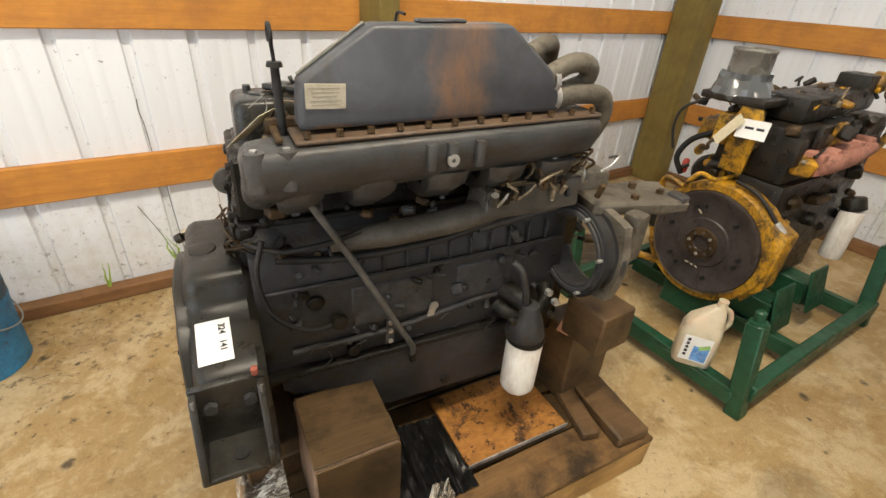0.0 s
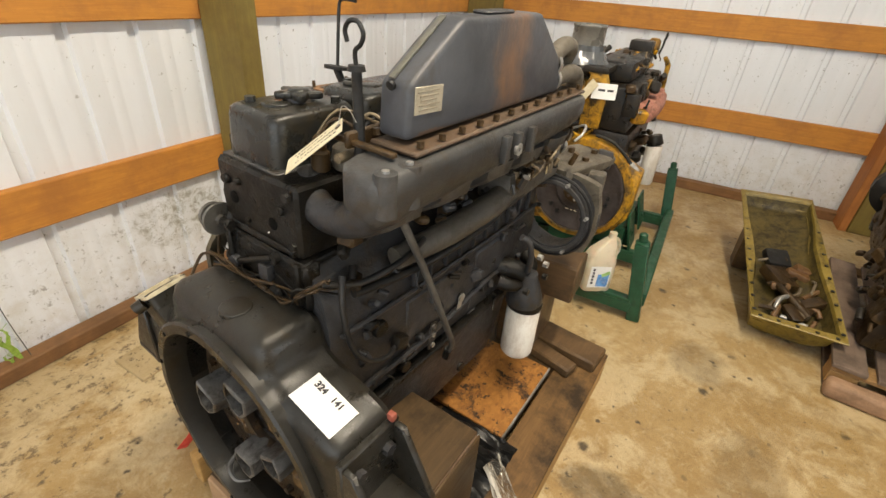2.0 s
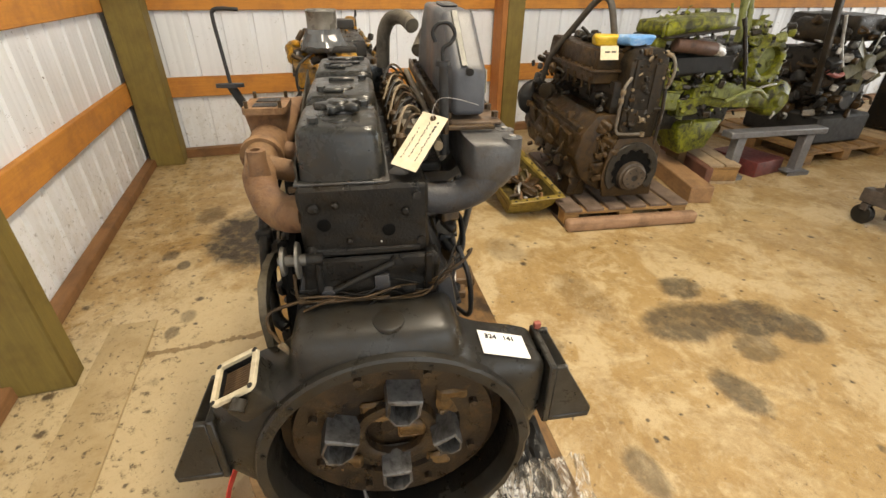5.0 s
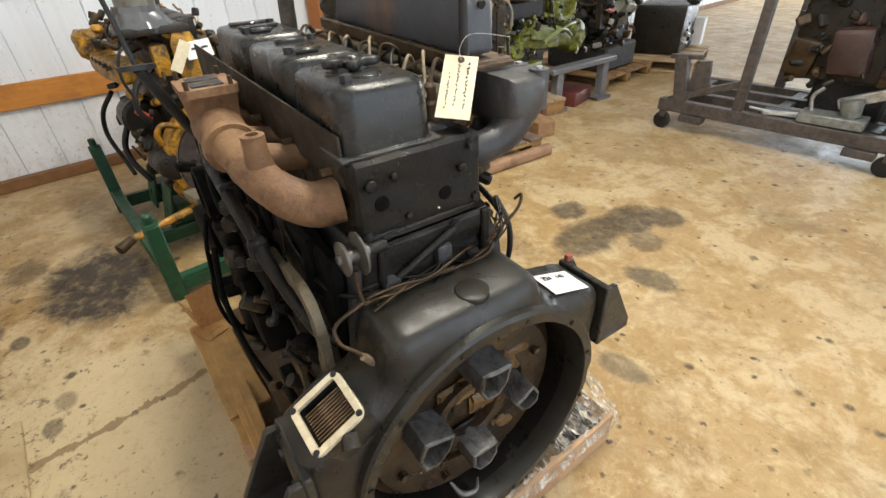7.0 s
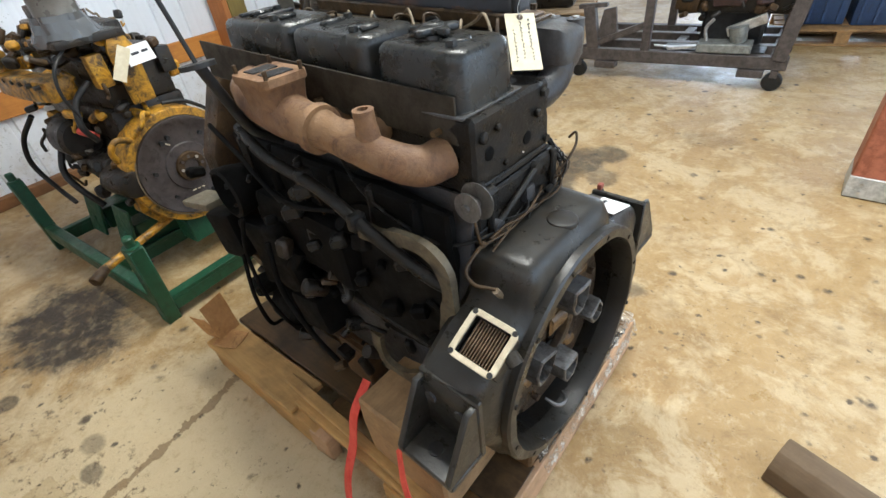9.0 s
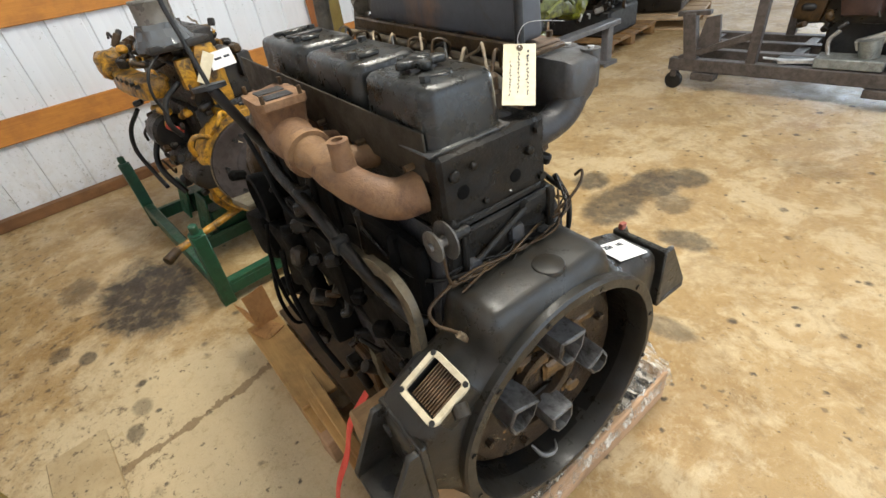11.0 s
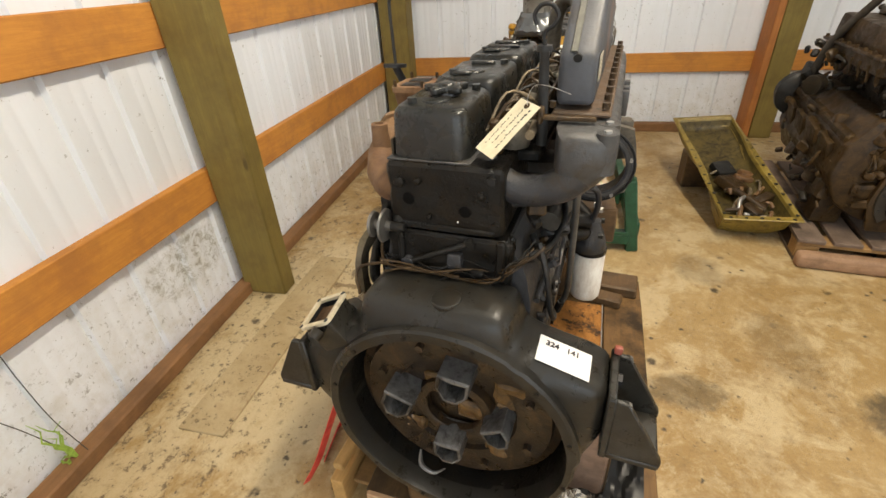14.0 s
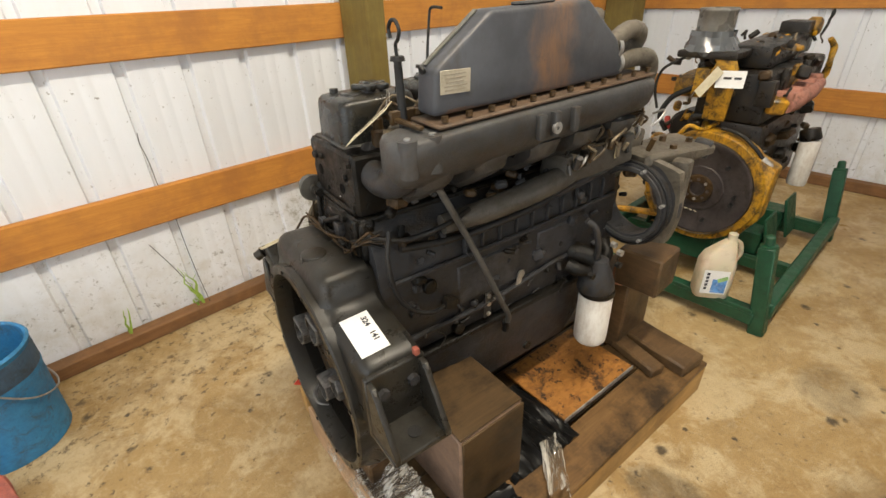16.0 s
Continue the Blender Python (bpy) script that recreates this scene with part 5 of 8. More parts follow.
part("starter_arch", roughen(bm2, 0.003, 26), painted("tan_corroded_casting", (0.105, 0.082, 0.044), (0.070, 0.054, 0.030), (0.020, 0.015, 0.010), (0.4, 0.8), spread=0.75), engine, "tan corroded arched flange")
# exhaust-side castings are coloured near black to carry that side's shade
part("side_casting", roughen(grid_cut(B((0.385, 0.128, 0.70), (0.73, 0.030, 0.325), 0.008), 8), 0.012, 16), SHADE_BLACK, crank, "side casting, its shade put into a near-black colour")
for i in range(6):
    part("cylinder_rib", roughen(grid_cut(B((0.09 + 0.118 * i, 0.142, 0.805), (0.022, 0.028, 0.12), 0.008), 2), 0.006, 26, i), ENGINE_DARK if i % 2 else SHADE_BLACK, crank)
part("starter_pad", roughen(C((0.20, 0.08, 0.645), (0.20, 0.150, 0.645), 0.175, n=36), 0.006, 20), SHADE_BLACK, engine)
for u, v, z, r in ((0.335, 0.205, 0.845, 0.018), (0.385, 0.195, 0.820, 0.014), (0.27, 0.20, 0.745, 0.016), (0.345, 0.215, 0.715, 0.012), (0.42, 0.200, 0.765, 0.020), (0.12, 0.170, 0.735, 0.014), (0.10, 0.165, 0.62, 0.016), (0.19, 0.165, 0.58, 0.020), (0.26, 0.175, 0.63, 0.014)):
    part("casting_lump", roughen(grid_cut(B((u, v, z), (2.4 * r, 1.8 * r, 1.8 * r), 0.4 * r, rot(30 * u, 60 * v, 50 * z)), 2), 0.25 * r, 40, u), ENGINE_DARK if z > 0.7 else SHADE_BLACK, crank)
part("slanting_pipe", T([(0.56, 0.19, 0.925), (0.45, 0.205, 0.890), (0.28, 0.205, 0.865), (0.15, 0.195, 0.80), (0.04, 0.172, 0.735), (0.015, 0.150, 0.715)], 0.0125, 10), ENGINE_DARK, engine, "slanting black pipe", 60)
for u, z in ((0.33, 0.874), (0.19, 0.822)):
    part("pipe_clip", B((u, 0.200, z), (0.022, 0.034, 0.034), 0.005), ENGINE_DARK, engine)
part("oil_cooler", roughen(grid_cut(B((0.46, 0.150, 0.67), (0.34, 0.08, 0.17), 0.02, None, 2), 3), 0.014, 18), SHADE_BLACK, engine, "oily oil cooler housing, coloured darker for shade")
part("cooler_cover", roughen(grid_cut(B((0.60, 0.195, 0.57), (0.20, 0.05, 0.20), 0.015, rot(0, 12, 0), 2), 3), 0.014, 20), SHADE_BLACK, engine)
part("thermostat_bowl", L([(0.04, -0.05), (0.056, -0.04), (0.066, 0.0), (0.068, 0.03), (0.057, 0.034), (0.054, 0.0), (0.04, -0.02), (0.0, -0.03)], (0.70, 0.195, 0.735), "y", 26), SHADE_BLACK, engine, "open black cast bowl", 40)
part("alternator_bracket", roughen(B((0.80, 0.215, 0.58), (0.11, 0.06, 0.14), 0.015, rot(0, 8, 10), 2), 0.006, 18), SHADE_BLACK, engine)
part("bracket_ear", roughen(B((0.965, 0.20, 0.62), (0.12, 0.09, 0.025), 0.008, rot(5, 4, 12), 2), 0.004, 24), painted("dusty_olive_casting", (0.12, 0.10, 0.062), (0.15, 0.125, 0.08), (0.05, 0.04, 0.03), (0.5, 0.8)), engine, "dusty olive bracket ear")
part("lower_pump", roughen(L([(0.0, 0.0), (0.05, 0.0), (0.062, 0.01), (0.062, 0.11), (0.05, 0.12), (0.0, 0.12)], (0.60, 0.175, 0.335), "x", 22), 0.004, 24), SHADE_BLACK, engine, "", 40)
part("lower_pump", roughen(B((0.50, 0.16, 0.42), (0.14, 0.12, 0.12), 0.02, rot(0, 12, 0), 2), 0.006, 20), SHADE_BLACK, engine)
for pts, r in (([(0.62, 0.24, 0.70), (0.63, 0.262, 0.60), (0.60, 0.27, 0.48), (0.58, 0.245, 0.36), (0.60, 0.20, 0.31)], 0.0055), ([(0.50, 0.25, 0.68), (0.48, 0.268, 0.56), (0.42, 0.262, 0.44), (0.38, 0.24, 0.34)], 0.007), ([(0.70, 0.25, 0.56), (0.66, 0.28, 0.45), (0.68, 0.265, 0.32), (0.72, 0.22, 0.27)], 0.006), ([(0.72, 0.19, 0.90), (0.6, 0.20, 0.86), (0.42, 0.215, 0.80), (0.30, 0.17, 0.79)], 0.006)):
    part("hose", T(pts, r, 8), SHADE_BLACK, engine, "black rubber hose", 60)
part("thin_line", T([(0.36, 0.10, 0.90), (0.24, 0.142, 0.845), (0.12, 0.148, 0.808), (0.04, 0.136, 0.792), (-0.01, 0.10, 0.80), (-0.02, 0.02, 0.80)], 0.0036, 7), ENGINE_DARK, engine, "thin steel line", 60)
part("thin_line", T([(-0.02, 0.10, 0.80), (-0.028, 0.16, 0.785), (-0.045, 0.165, 0.765), (-0.062, 0.152, 0.756), (-0.073, 0.144, 0.752)], 0.0032, 7), OILY, engine, "thin steel line with a bent end", 60)

# wiring and hoses across the back of the engine
rng = random.Random(4)
for i in range(7):
    z0 = 0.795 + rng.uniform(-0.006, 0.022)
    pts = []
    for j, v in enumerate((0.105, 0.06, 0.0, -0.06, -0.11, -0.155)):
        pts.append((-0.018 + rng.uniform(-0.024, 0.010), v + rng.uniform(-0.012, 0.012), z0 + rng.uniform(-0.010, 0.012) + (0.030 if j == 5 else 0)))
    pts.append((0.02 + rng.uniform(-0.01, 0.02), -0.178, 0.84 + rng.uniform(-0.02, 0.03)))
    part("wire", T(pts, rng.choice((0.0013, 0.0016, 0.0021)), 6, 4), OILY if i % 2 == 0 else ENGINE_DARK, engine, "tangled harness wire", 60)
part("wire", T([(-0.02, -0.13, 0.82), (-0.03, -0.16, 0.846), (-0.03, -0.185, 0.865), (-0.02, -0.20, 0.880), (-0.008, -0.196, 0.868)], 0.0028, 6), OILY, engine, "curled wire end", 60)
part("connector", B((-0.032, -0.085, 0.815), (0.012, 0.026, 0.012), 0.004), SHADE_BLACK, engine)
for pts, r in (([(0.03, -0.185, 0.86), (0.012, -0.205, 0.80), (0.022, -0.215, 0.72), (0.06, -0.218, 0.668), (0.11, -0.215, 0.64), (0.15, -0.20, 0.632)], 0.0055), ([(0.0, -0.17, 0.85), (0.06, -0.20, 0.838), (0.15, -0.215, 0.85), (0.22, -0.205, 0.862)], 0.006)):
    part("hose", T(pts, r, 8), BLACK, engine, "black rubber hose", 60)
part("hose_fitting", roughen(B((0.165, -0.20, 0.635), (0.035, 0.022, 0.03), 0.006, rot(0, 20, 0), 2), 0.002, 40), ENGINE_DARK, engine)

# valley between covers and manifold: injectors, lines and leads
part("valley_floor", B((0.42, -0.115, 0.990), (0.62, 0.10, 0.02), 0.004), ENGINE_DARK, engine)
for i in range(6):
    u = 0.125 + 0.108 * i
    dome = part("injector_dome", roughen(L([(0.030, 0.0), (0.033, 0.02), (0.030, 0.036), (0.020, 0.044), (0.012, 0.046), (0.010, 0.058), (0.0, 0.058)], (u, -0.112, 1.004 + 0.012 * u), "z", 18), 0.003, 40), DUST, engine, "dusty injector dome")
    part("clamp_bar", B((u + 0.036, -0.112, 1.036), (0.014, 0.070, 0.012), 0.003, rot(0, 0, 12 * (-1) ** i)), DUST, dome)
    part("clamp_bolt", C((u + 0.036, -0.112, 1.040), (u + 0.036, -0.112, 1.058), 0.008, n=6), TAN if i % 2 else OILY, dome)
part("fuel_rail", T([(0.06, -0.152, 1.045), (0.2, -0.154, 1.055), (0.45, -0.155, 1.065), (0.7, -0.155, 1.07)], 0.008, 10), TAN, engine, "oily fuel rail", 60)
for i in range(8):
    u = 0.08 + 0.083 * i
    part("injector", L([(0.0, 0.0), (0.016, 0.0), (0.016, 0.03), (0.011, 0.035), (0.011, 0.055), (0.006, 0.06), (0.0, 0.06)], (u, -0.088, 1.005), "z", 10), OILY, engine)
    part("wire", T([(u, -0.088, 1.06), (u + rng.uniform(0.0, 0.02), -0.11, 1.075 + rng.uniform(0, 0.02)), (u + rng.uniform(0.0, 0.05), -0.135, 1.07 + rng.uniform(-0.01, 0.015)), (u + 0.05, -0.155, 1.04)], 0.0032, 6, 4), TAN if i % 3 == 1 else OILY, engine, "thin injector line", 60)
for i in range(6):
    u = 0.06 + 0.1 * i + rng.uniform(-0.02, 0.02)
    part("wire", T([(u, -0.075, 1.045), (u + 0.04, -0.10, 1.085 + rng.uniform(-0.01, 0.02)), (u + 0.09, -0.13, 1.075 + rng.uniform(-0.01, 0.02)), (u + 0.15, -0.12, 1.055)], 0.0028, 6, 4), BLACK if i % 2 else TAN, engine, "loose lead", 60)
part("cross_bar", B((0.078, -0.19, 1.072), (0.012, 0.13, 0.008), 0.002), OILY, engine)

# cards
def card(name, o, ex, ey, w, h, material, label, category):
    """A thin card about o, spanned by the directions ex and ey; returns it with its matrix."""
    ex, ey = Vector(ex).normalized(), Vector(ey)
    ez = ex.cross(ey).normalized()
    ey = ez.cross(ex)
    m = Matrix.Translation(o) @ Matrix((ex, ey, ez)).transposed().to_4x4()
    bm = grid_cut(B((0, 0, 0), (w, h, 0.0012)), 2)
    return whole(name, bm, material, label, category, m=ENG @ m)


def lettering(text, size, parent, x, y, material=INK, z=0.0012):
    cu = bpy.data.curves.new("lettering", "FONT")
    cu.body, cu.size, cu.align_x, cu.align_y, cu.extrude = text, size, "CENTER", "CENTER", 0.0003
    cu.offset = 0.0005
    cu.materials.append(material)
    ob = new("lettering", cu)
    ob.parent = parent
    ob.matrix_basis = pose(x, y, z)
    return ob


lot = card("lot_label", (-0.081, -0.256, 0.7025), (0.001, -0.093, -0.0285), (0.060, 0.0, 0.0025), 0.096, 0.061, PAPER, "white lot label taped on the bell housing", "label")
lettering("324", 0.0165, lot, -0.024, 0.015, z=0.0018)
lettering("141", 0.0165, lot, 0.014, 0.015, z=0.0018)
tag = card("hang_tag", (0.046, -0.117, 1.060), (0.058, -0.062, 0.069), (0.031, 0.036, 0.003), 0.112, 0.052, CARD, "cream card hang tag with handwriting, wired to the engine", "tag")
hand = random.Random(8)
for y, x0, x1 in ((0.014, -0.040, 0.024), (0.001, -0.034, 0.036), (-0.013, -0.038, 0.040)):
    x = x0
    while x < x1:
        w = hand.uniform(0.0025, 0.006)
        part("writing_bar", B((x + w / 2, y + hand.uniform(-0.001, 0.001), 0.0011), (w, 0.0014 if y > -0.01 or x < 0.01 else 0.0028, 0.0006), 0, rot(0, 0, hand.uniform(-55, 55))), INK, tag)
        x += w + hand.choice((0.0012, 0.0012, 0.004))
part("eyelet", C((0.048, 0, 0.0002), (0.048, 0, 0.0016), 0.0055, n=14), OILY, tag)
part("tie_wire", T([(0.048, 0, 0.001), (0.060, 0.004, 0.010), (0.075, -0.006, 0.022), (0.085, -0.03, 0.018), (0.09, -0.07, 0.010)], 0.0006, 5), STEEL, tag, "thin steel tie wire", 60)

# ---- pallet and timber under the engine ----
def board(parent, name, c, s, material, r=None, rough=0.003, label=""):
    bm = B((0, 0, 0), s, 0.003)
    bmesh.ops.subdivide_edges(bm, edges=[e for e in bm.edges if e.calc_length() > 0.2], cuts=5, use_grid_fill=True)
    roughen(bm, rough, 9.0, c[0] * 3 + c[1] * 7)
    ob = part(name, bm, material, parent, label, 35)
    ob.matrix_basis = Matrix.Translation(c) @ (r if r else Matrix.Identity(4))
    return ob


def pallet(m, length, width, height, label, across=5, deck=PALLET, under=PALLET_Y, group="", gap=0.012, plank_seed=1):
    """Deck boards along x on cross boards, blocks and bottom runners."""
    p = thing("pallet", m, label, "pallet", group)
    rnd = random.Random(plank_seed)
    w = (width - gap * (across - 1)) / across
    t = 0.019
    for i in range(across):
        board(p, "deck_board", (length / 2 + rnd.uniform(-0.008, 0.008), -width / 2 + w / 2 + i * (w + gap), height - t / 2), (length, w, t), deck, rot(0, 0, rnd.uniform(-0.4, 0.4)))
    for x in (0.05, length / 2, length - 0.05):
        board(p, "cross_board", (x, 0, height - 1.5 * t - 0.001), (0.095, width, t), under)
        for y in (-width / 2 + 0.05, 0, width / 2 - 0.05):
            board(p, "pallet_block", (x, y, (height - 2 * t + t) / 2), (0.092, 0.095, height - 3 * t - 0.003), under)
    for y in (-width / 2 + 0.05, 0, width / 2 - 0.05):
        board(p, "runner", (length / 2, y, t / 2), (length, 0.09, t), deck)
    return p


# the engine's own pallet: stringers, a pale board along the exhaust side, oily middle boards; it lies askew under the engine
PAL = ENG @ pose(-0.11, -0.0925, 0, 0, 0, 2.6)
OILED = timber("oil_soaked_pallet_timber", (0.115, 0.070, 0.031), (0.060, 0.036, 0.017), stain=(0.014, 0.010, 0.006), amount=0.85, rough=(0.3, 0.6))
EDGE = timber("oil_streaked_edge_timber", (0.225, 0.125, 0.047), (0.125, 0.066, 0.025), stain=(0.020, 0.013, 0.007), amount=0.9, rough=(0.35, 0.7))
PINK_END = timber("pinkish_end_timber", (0.52, 0.34, 0.20), (0.38, 0.235, 0.13), stain=(0.20, 0.12, 0.06), amount=0.6, along="y")
own = thing("pallet", PAL, "old oil-soaked wooden pallet under the black engine", "pallet")
for i in range(5):
    board(own, "deck_board", (0.575 + 0.004 * (-1) ** i, -0.36 + 0.148 * i, 0.1155), (1.15, 0.138, 0.019), EDGE if i == 0 else OILED, rot(0, 0, 0.25 * (-1) ** i))
board(own, "deck_board", (0.905, 0.372, 0.1155), (0.49, 0.122, 0.019), PALLET, rot(0, 0, 0.4), label="wide pale deck board")
board(own, "deck_board", (0.415, 0.385, 0.1180), (0.52, 0.045, 0.026), PALLET, rot(0, 0, -0.8), label="split strip of a pale deck board")
board(own, "deck_board", (0.390, 0.376, 0.1445), (0.72, 0.032, 0.020), PALLET, rot(0, 0, -2.2), label="pale batten lying along the edge")
for y, x0, x1 in ((-0.405, 0.012, 1.15), (0.0, 0.012, 1.15), (0.405, 0.56, 1.145), (0.395, 0.012, 0.30)):
    board(own, "stringer", ((x0 + x1) / 2, y, 0.0525), (x1 - x0, 0.042, 0.105), PALLET)
for x in (0.10, 0.58, 1.09):
    board(own, "bottom_board", (x, 0.0, 0.0545), (0.09, 0.74, 0.016), PALLET_Y)
board(own, "end_board", (0.0, -0.075, 0.062), (0.021, 0.735, 0.123), PINK_END, rot(0, 0, -0.6), label="pinkish bare end board")
board(own, "block_end", (0.548, 0.410, 0.052), (0.075, 0.038, 0.100), PINK_END, rot(0, 0, 3), label="split pinkish stringer end")


def timber_block(c, s, label, material=BLOCKING, r=None, m=ENG, category="timber block"):
    bm = grid_cut(B((0, 0, 0), s, 0.006), 2)
    roughen(bm, 0.004, 8.0, c[0] * 5)
    return whole("timber_block", bm, material, label, category, "engine blocking", m=m @ Matrix.Translation(c) @ (r if r else Matrix.Identity(4)))


PINK = timber("weathered_pink_timber", (0.300, 0.200, 0.145), (0.200, 0.130, 0.090), stain=(0.060, 0.040, 0.026), amount=0.7, rough=(0.3, 0.6), along="y")
sawn = timber_block((0.150, -0.268, 0.262), (0.20, 0.215, 0.274), "square sawn timber block, oily on top, beside the bell housing", PINK, rot(0, 0, 2))
part("oily_top", roughen(grid_cut(B((0, 0, 0.1395), (0.196, 0.211, 0.006), 0.002), 3), 0.002, 20), OILED, sawn, "oil-soaked dark top")
part("oily_side", roughen(grid_cut(B((0.002, -0.1095, 0), (0.194, 0.006, 0.268), 0.002), 3), 0.002, 20), OILED, sawn, "oil-soaked dark side")
timber_block((0.108, 0.196, 0.244), (0.256, 0.190, 0.236), "worn brown timber block under the starter side", timber("worn_brown_timber", (0.40, 0.255, 0.125), (0.27, 0.165, 0.078), stain=(0.09, 0.058, 0.030), amount=0.6, along="y"), rot(0, 0, 1))
timber_block((-0.02, -0.04, 0.165), (0.16, 0.26, 0.08), "oily timber block under the bell housing", BLOCKING, rot(0, 0, 4))
timber_block((0.45, 0.06, 0.20), (0.12, 0.20, 0.15), "oily timber block under the sump", BLOCKING)
timber_block((0.45, 0.06, 0.2745), (0.10, 0.16, 0.004), "thin packing shim under the sump", BLOCKING)
timber_block((0.915, -0.255, 0.475), (0.135, 0.14, 0.135), "brown timber block wedged under the front bracket", BLOCKING, rot(0, 0, 8))
timber_block((0.95, -0.155, 0.265), (0.18, 0.15, 0.285), "dark timber block standing at the pallet's front", BLOCKING, rot(0, 0, 5))
timber_block((0.985, -0.335, 0.147), (0.24, 0.115, 0.042), "dark oily board end on the pallet", BLOCKING, rot(0, 0, 88))
timber_block((0.885, -0.29, 0.144), (0.22, 0.06, 0.036), "dark oily board end on the pallet", BLOCKING, rot(0, 0, 80))
whole("wooden_wedge", PR([(0, 0), (0.07, 0), (0.07, 0.05)], 0.04, Matrix(((1, 0, 0, 0), (0, 0, 1, 0), (0, 1, 0, 0), (0, 0, 0, 1)))), timber("orange_wedge_timber", (0.50, 0.24, 0.13), (0.38, 0.17, 0.09)), "bright orange sawn wooden wedge", "wedge", m=ENG @ pose(0.845, -0.225, 0.408, 0, 0, 25))

# torn carton at the pallet's far corner
CARTON = painted("brown_carton", (0.40, 0.20, 0.07), (0.46, 0.25, 0.09), (0.16, 0.08, 0.03), (0.7, 0.9), spread=0.3, bump=0.1)
ctn = thing("torn_carton", ENG @ pose(1.0, 0.30, 0.126, 0, 0, 12), "torn piece of brown carton standing on the pallet corner", "carton")
for c, s, r in (((0, 0.02, 0.075), (0.004, 0.09, 0.15), rot(0, 10, 4)), ((0.03, 0.065, 0.055), (0.07, 0.004, 0.11), rot(-12, 0, 8)), ((-0.04, 0.04, 0.006), (0.09, 0.08, 0.004), rot(0, -4, 12))):
    part("flap", roughen(grid_cut(B(c, s, 0.001, r), 3), 0.008, 14), CARTON, ctn)

# drip board
k = Nodes("oily_chip_board")
flake = k.n.new("ShaderNodeTexVoronoi")
flake.inputs["Scale"].default_value = 55.0
k.l.new(k.mapped((1.0, 2.2, 1.0)), flake.inputs["Vector"])
col = k.mix(flake.outputs["Color"], (0.42, 0.185, 0.042), (0.27, 0.11, 0.024))
col = k.mix(k.ramp(k.noise(16, 7, 0.8, distort=0.5), ((0.50, 0.0), (0.60, 0.7))), col, (0.20, 0.085, 0.022))
col = k.mix(k.ramp(k.noise(30, 6, 0.75), ((0.56, 0.0), (0.61, 0.95))), col, (0.022, 0.013, 0.008))
col = k.mix(k.ramp(k.noise(7, 7, 0.8, distort=0.5), ((0.54, 0.0), (0.62, 0.9))), col, (0.035, 0.019, 0.010))
k.bump(k.noise(50, 5, 0.7), 0.6, 0.004)
CHIP = k.set(col, 0.55, 0.0, 0.35)
bm = grid_cut(B((0, 0, 0), (0.355, 0.26, 0.012), 0.002), 3)
tray = whole("drip_board", roughen(bm, 0.003, 11), CHIP, "oil-soaked orange chip board lying on the pallet", "board", m=ENG @ pose(0.640, -0.208, 0.142, 0, 0, 2.5))
part("grey_edge", B((0, -0.1315, 0.0), (0.357, 0.004, 0.015), 0.001), STEEL, tray, "grey painted edge")

# black plastic sheet and clear wrap on the pallet
def rumple(name, m, sx, sy, nx, ny, amp, scale, material, label, category, seed=0, lift=None, pull=1.0):
    """A crumpled sheet."""
    bm = bmesh.new()
    vs = [[bm.verts.new((sx * (i / nx - 0.5), sy * (j / ny - 0.5), 0)) for j in range(ny + 1)] for i in range(nx + 1)]
    for i in range(nx):
        for j in range(ny):
            bm.faces.new((vs[i][j], vs[i + 1][j], vs[i + 1][j + 1], vs[i][j + 1]))
    for row in vs:
        for v in row:
            p = Vector((v.co.x * scale * pull, v.co.y * scale / pull + 0.3 * scale * v.co.x, 0)) + Vector((seed, 0, 0))
            v.co.z = amp * abs(noise.noise(p)) * 1.6 + 0.4 * amp * noise.noise(p * 3.1)
            if lift:
                v.co.z += lift(v.co.x / sx + 0.5, v.co.y / sy + 0.5)
    ob = whole(name, bm, material, label, category, m=m, smooth=25)
    return ob


BIN = Nodes("black_plastic_sheet").set((0.007, 0.007, 0.007), 0.34, 0.0, 0.35)
rumple("plastic_sheet", ENG @ pose(0.345, -0.27, 0.128), 0.26, 0.26, 40, 40, 0.018, 15, BIN, "crumpled black plastic sheet on the pallet", "plastic sheet", 2, None, 2.6)
rumple("plastic_sheet", ENG @ pose(0.05, -0.40, 0.128), 0.30, 0.16, 26, 18, 0.016, 12, BIN, "crumpled black plastic sheet on the pallet", "plastic sheet", 5, None, 0.5)
k = Nodes("clear_stretch_film")
col = k.mix(k.ramp(k.noise(40, 5, 0.7, k.mapped((0.2, 1, 1))), ((0.4, 0.0), (0.6, 1.0))), (0.34, 0.28, 0.21), (0.70, 0.66, 0.58))
k.l.new(k.ramp(k.noise(34, 6, 0.75, k.mapped((0.22, 1, 1)), 0.6), ((0.43, 0.10), (0.50, 0.34), (0.57, 0.9))), k.b.inputs["Alpha"])
FILM = k.set(col, 0.07, 0.0, 0.9)
def film_edge(a, b):
    return 0.09 * max(0.0, a - 0.35) - 0.06 * max(0.0, 0.18 - a) / 0.18


rumple("stretch_film", ENG @ pose(-0.062, -0.25, 0.130, 0, 0, 2), 0.125, 0.60, 28, 190, 0.022, 24, FILM, "creased clear stretch film pulled over the pallet end", "plastic film", 9, film_edge, 0.36)
rumple("stretch_film", ENG @ pose(0.33, -0.435, 0.128, 10, 0, 52), 0.16, 0.065, 24, 30, 0.014, 26, FILM, "creased clear stretch film hanging off the pallet", "plastic film", 12, lambda a, b: 0.05 * (1 - abs(2 * b - 1)), 0.4)

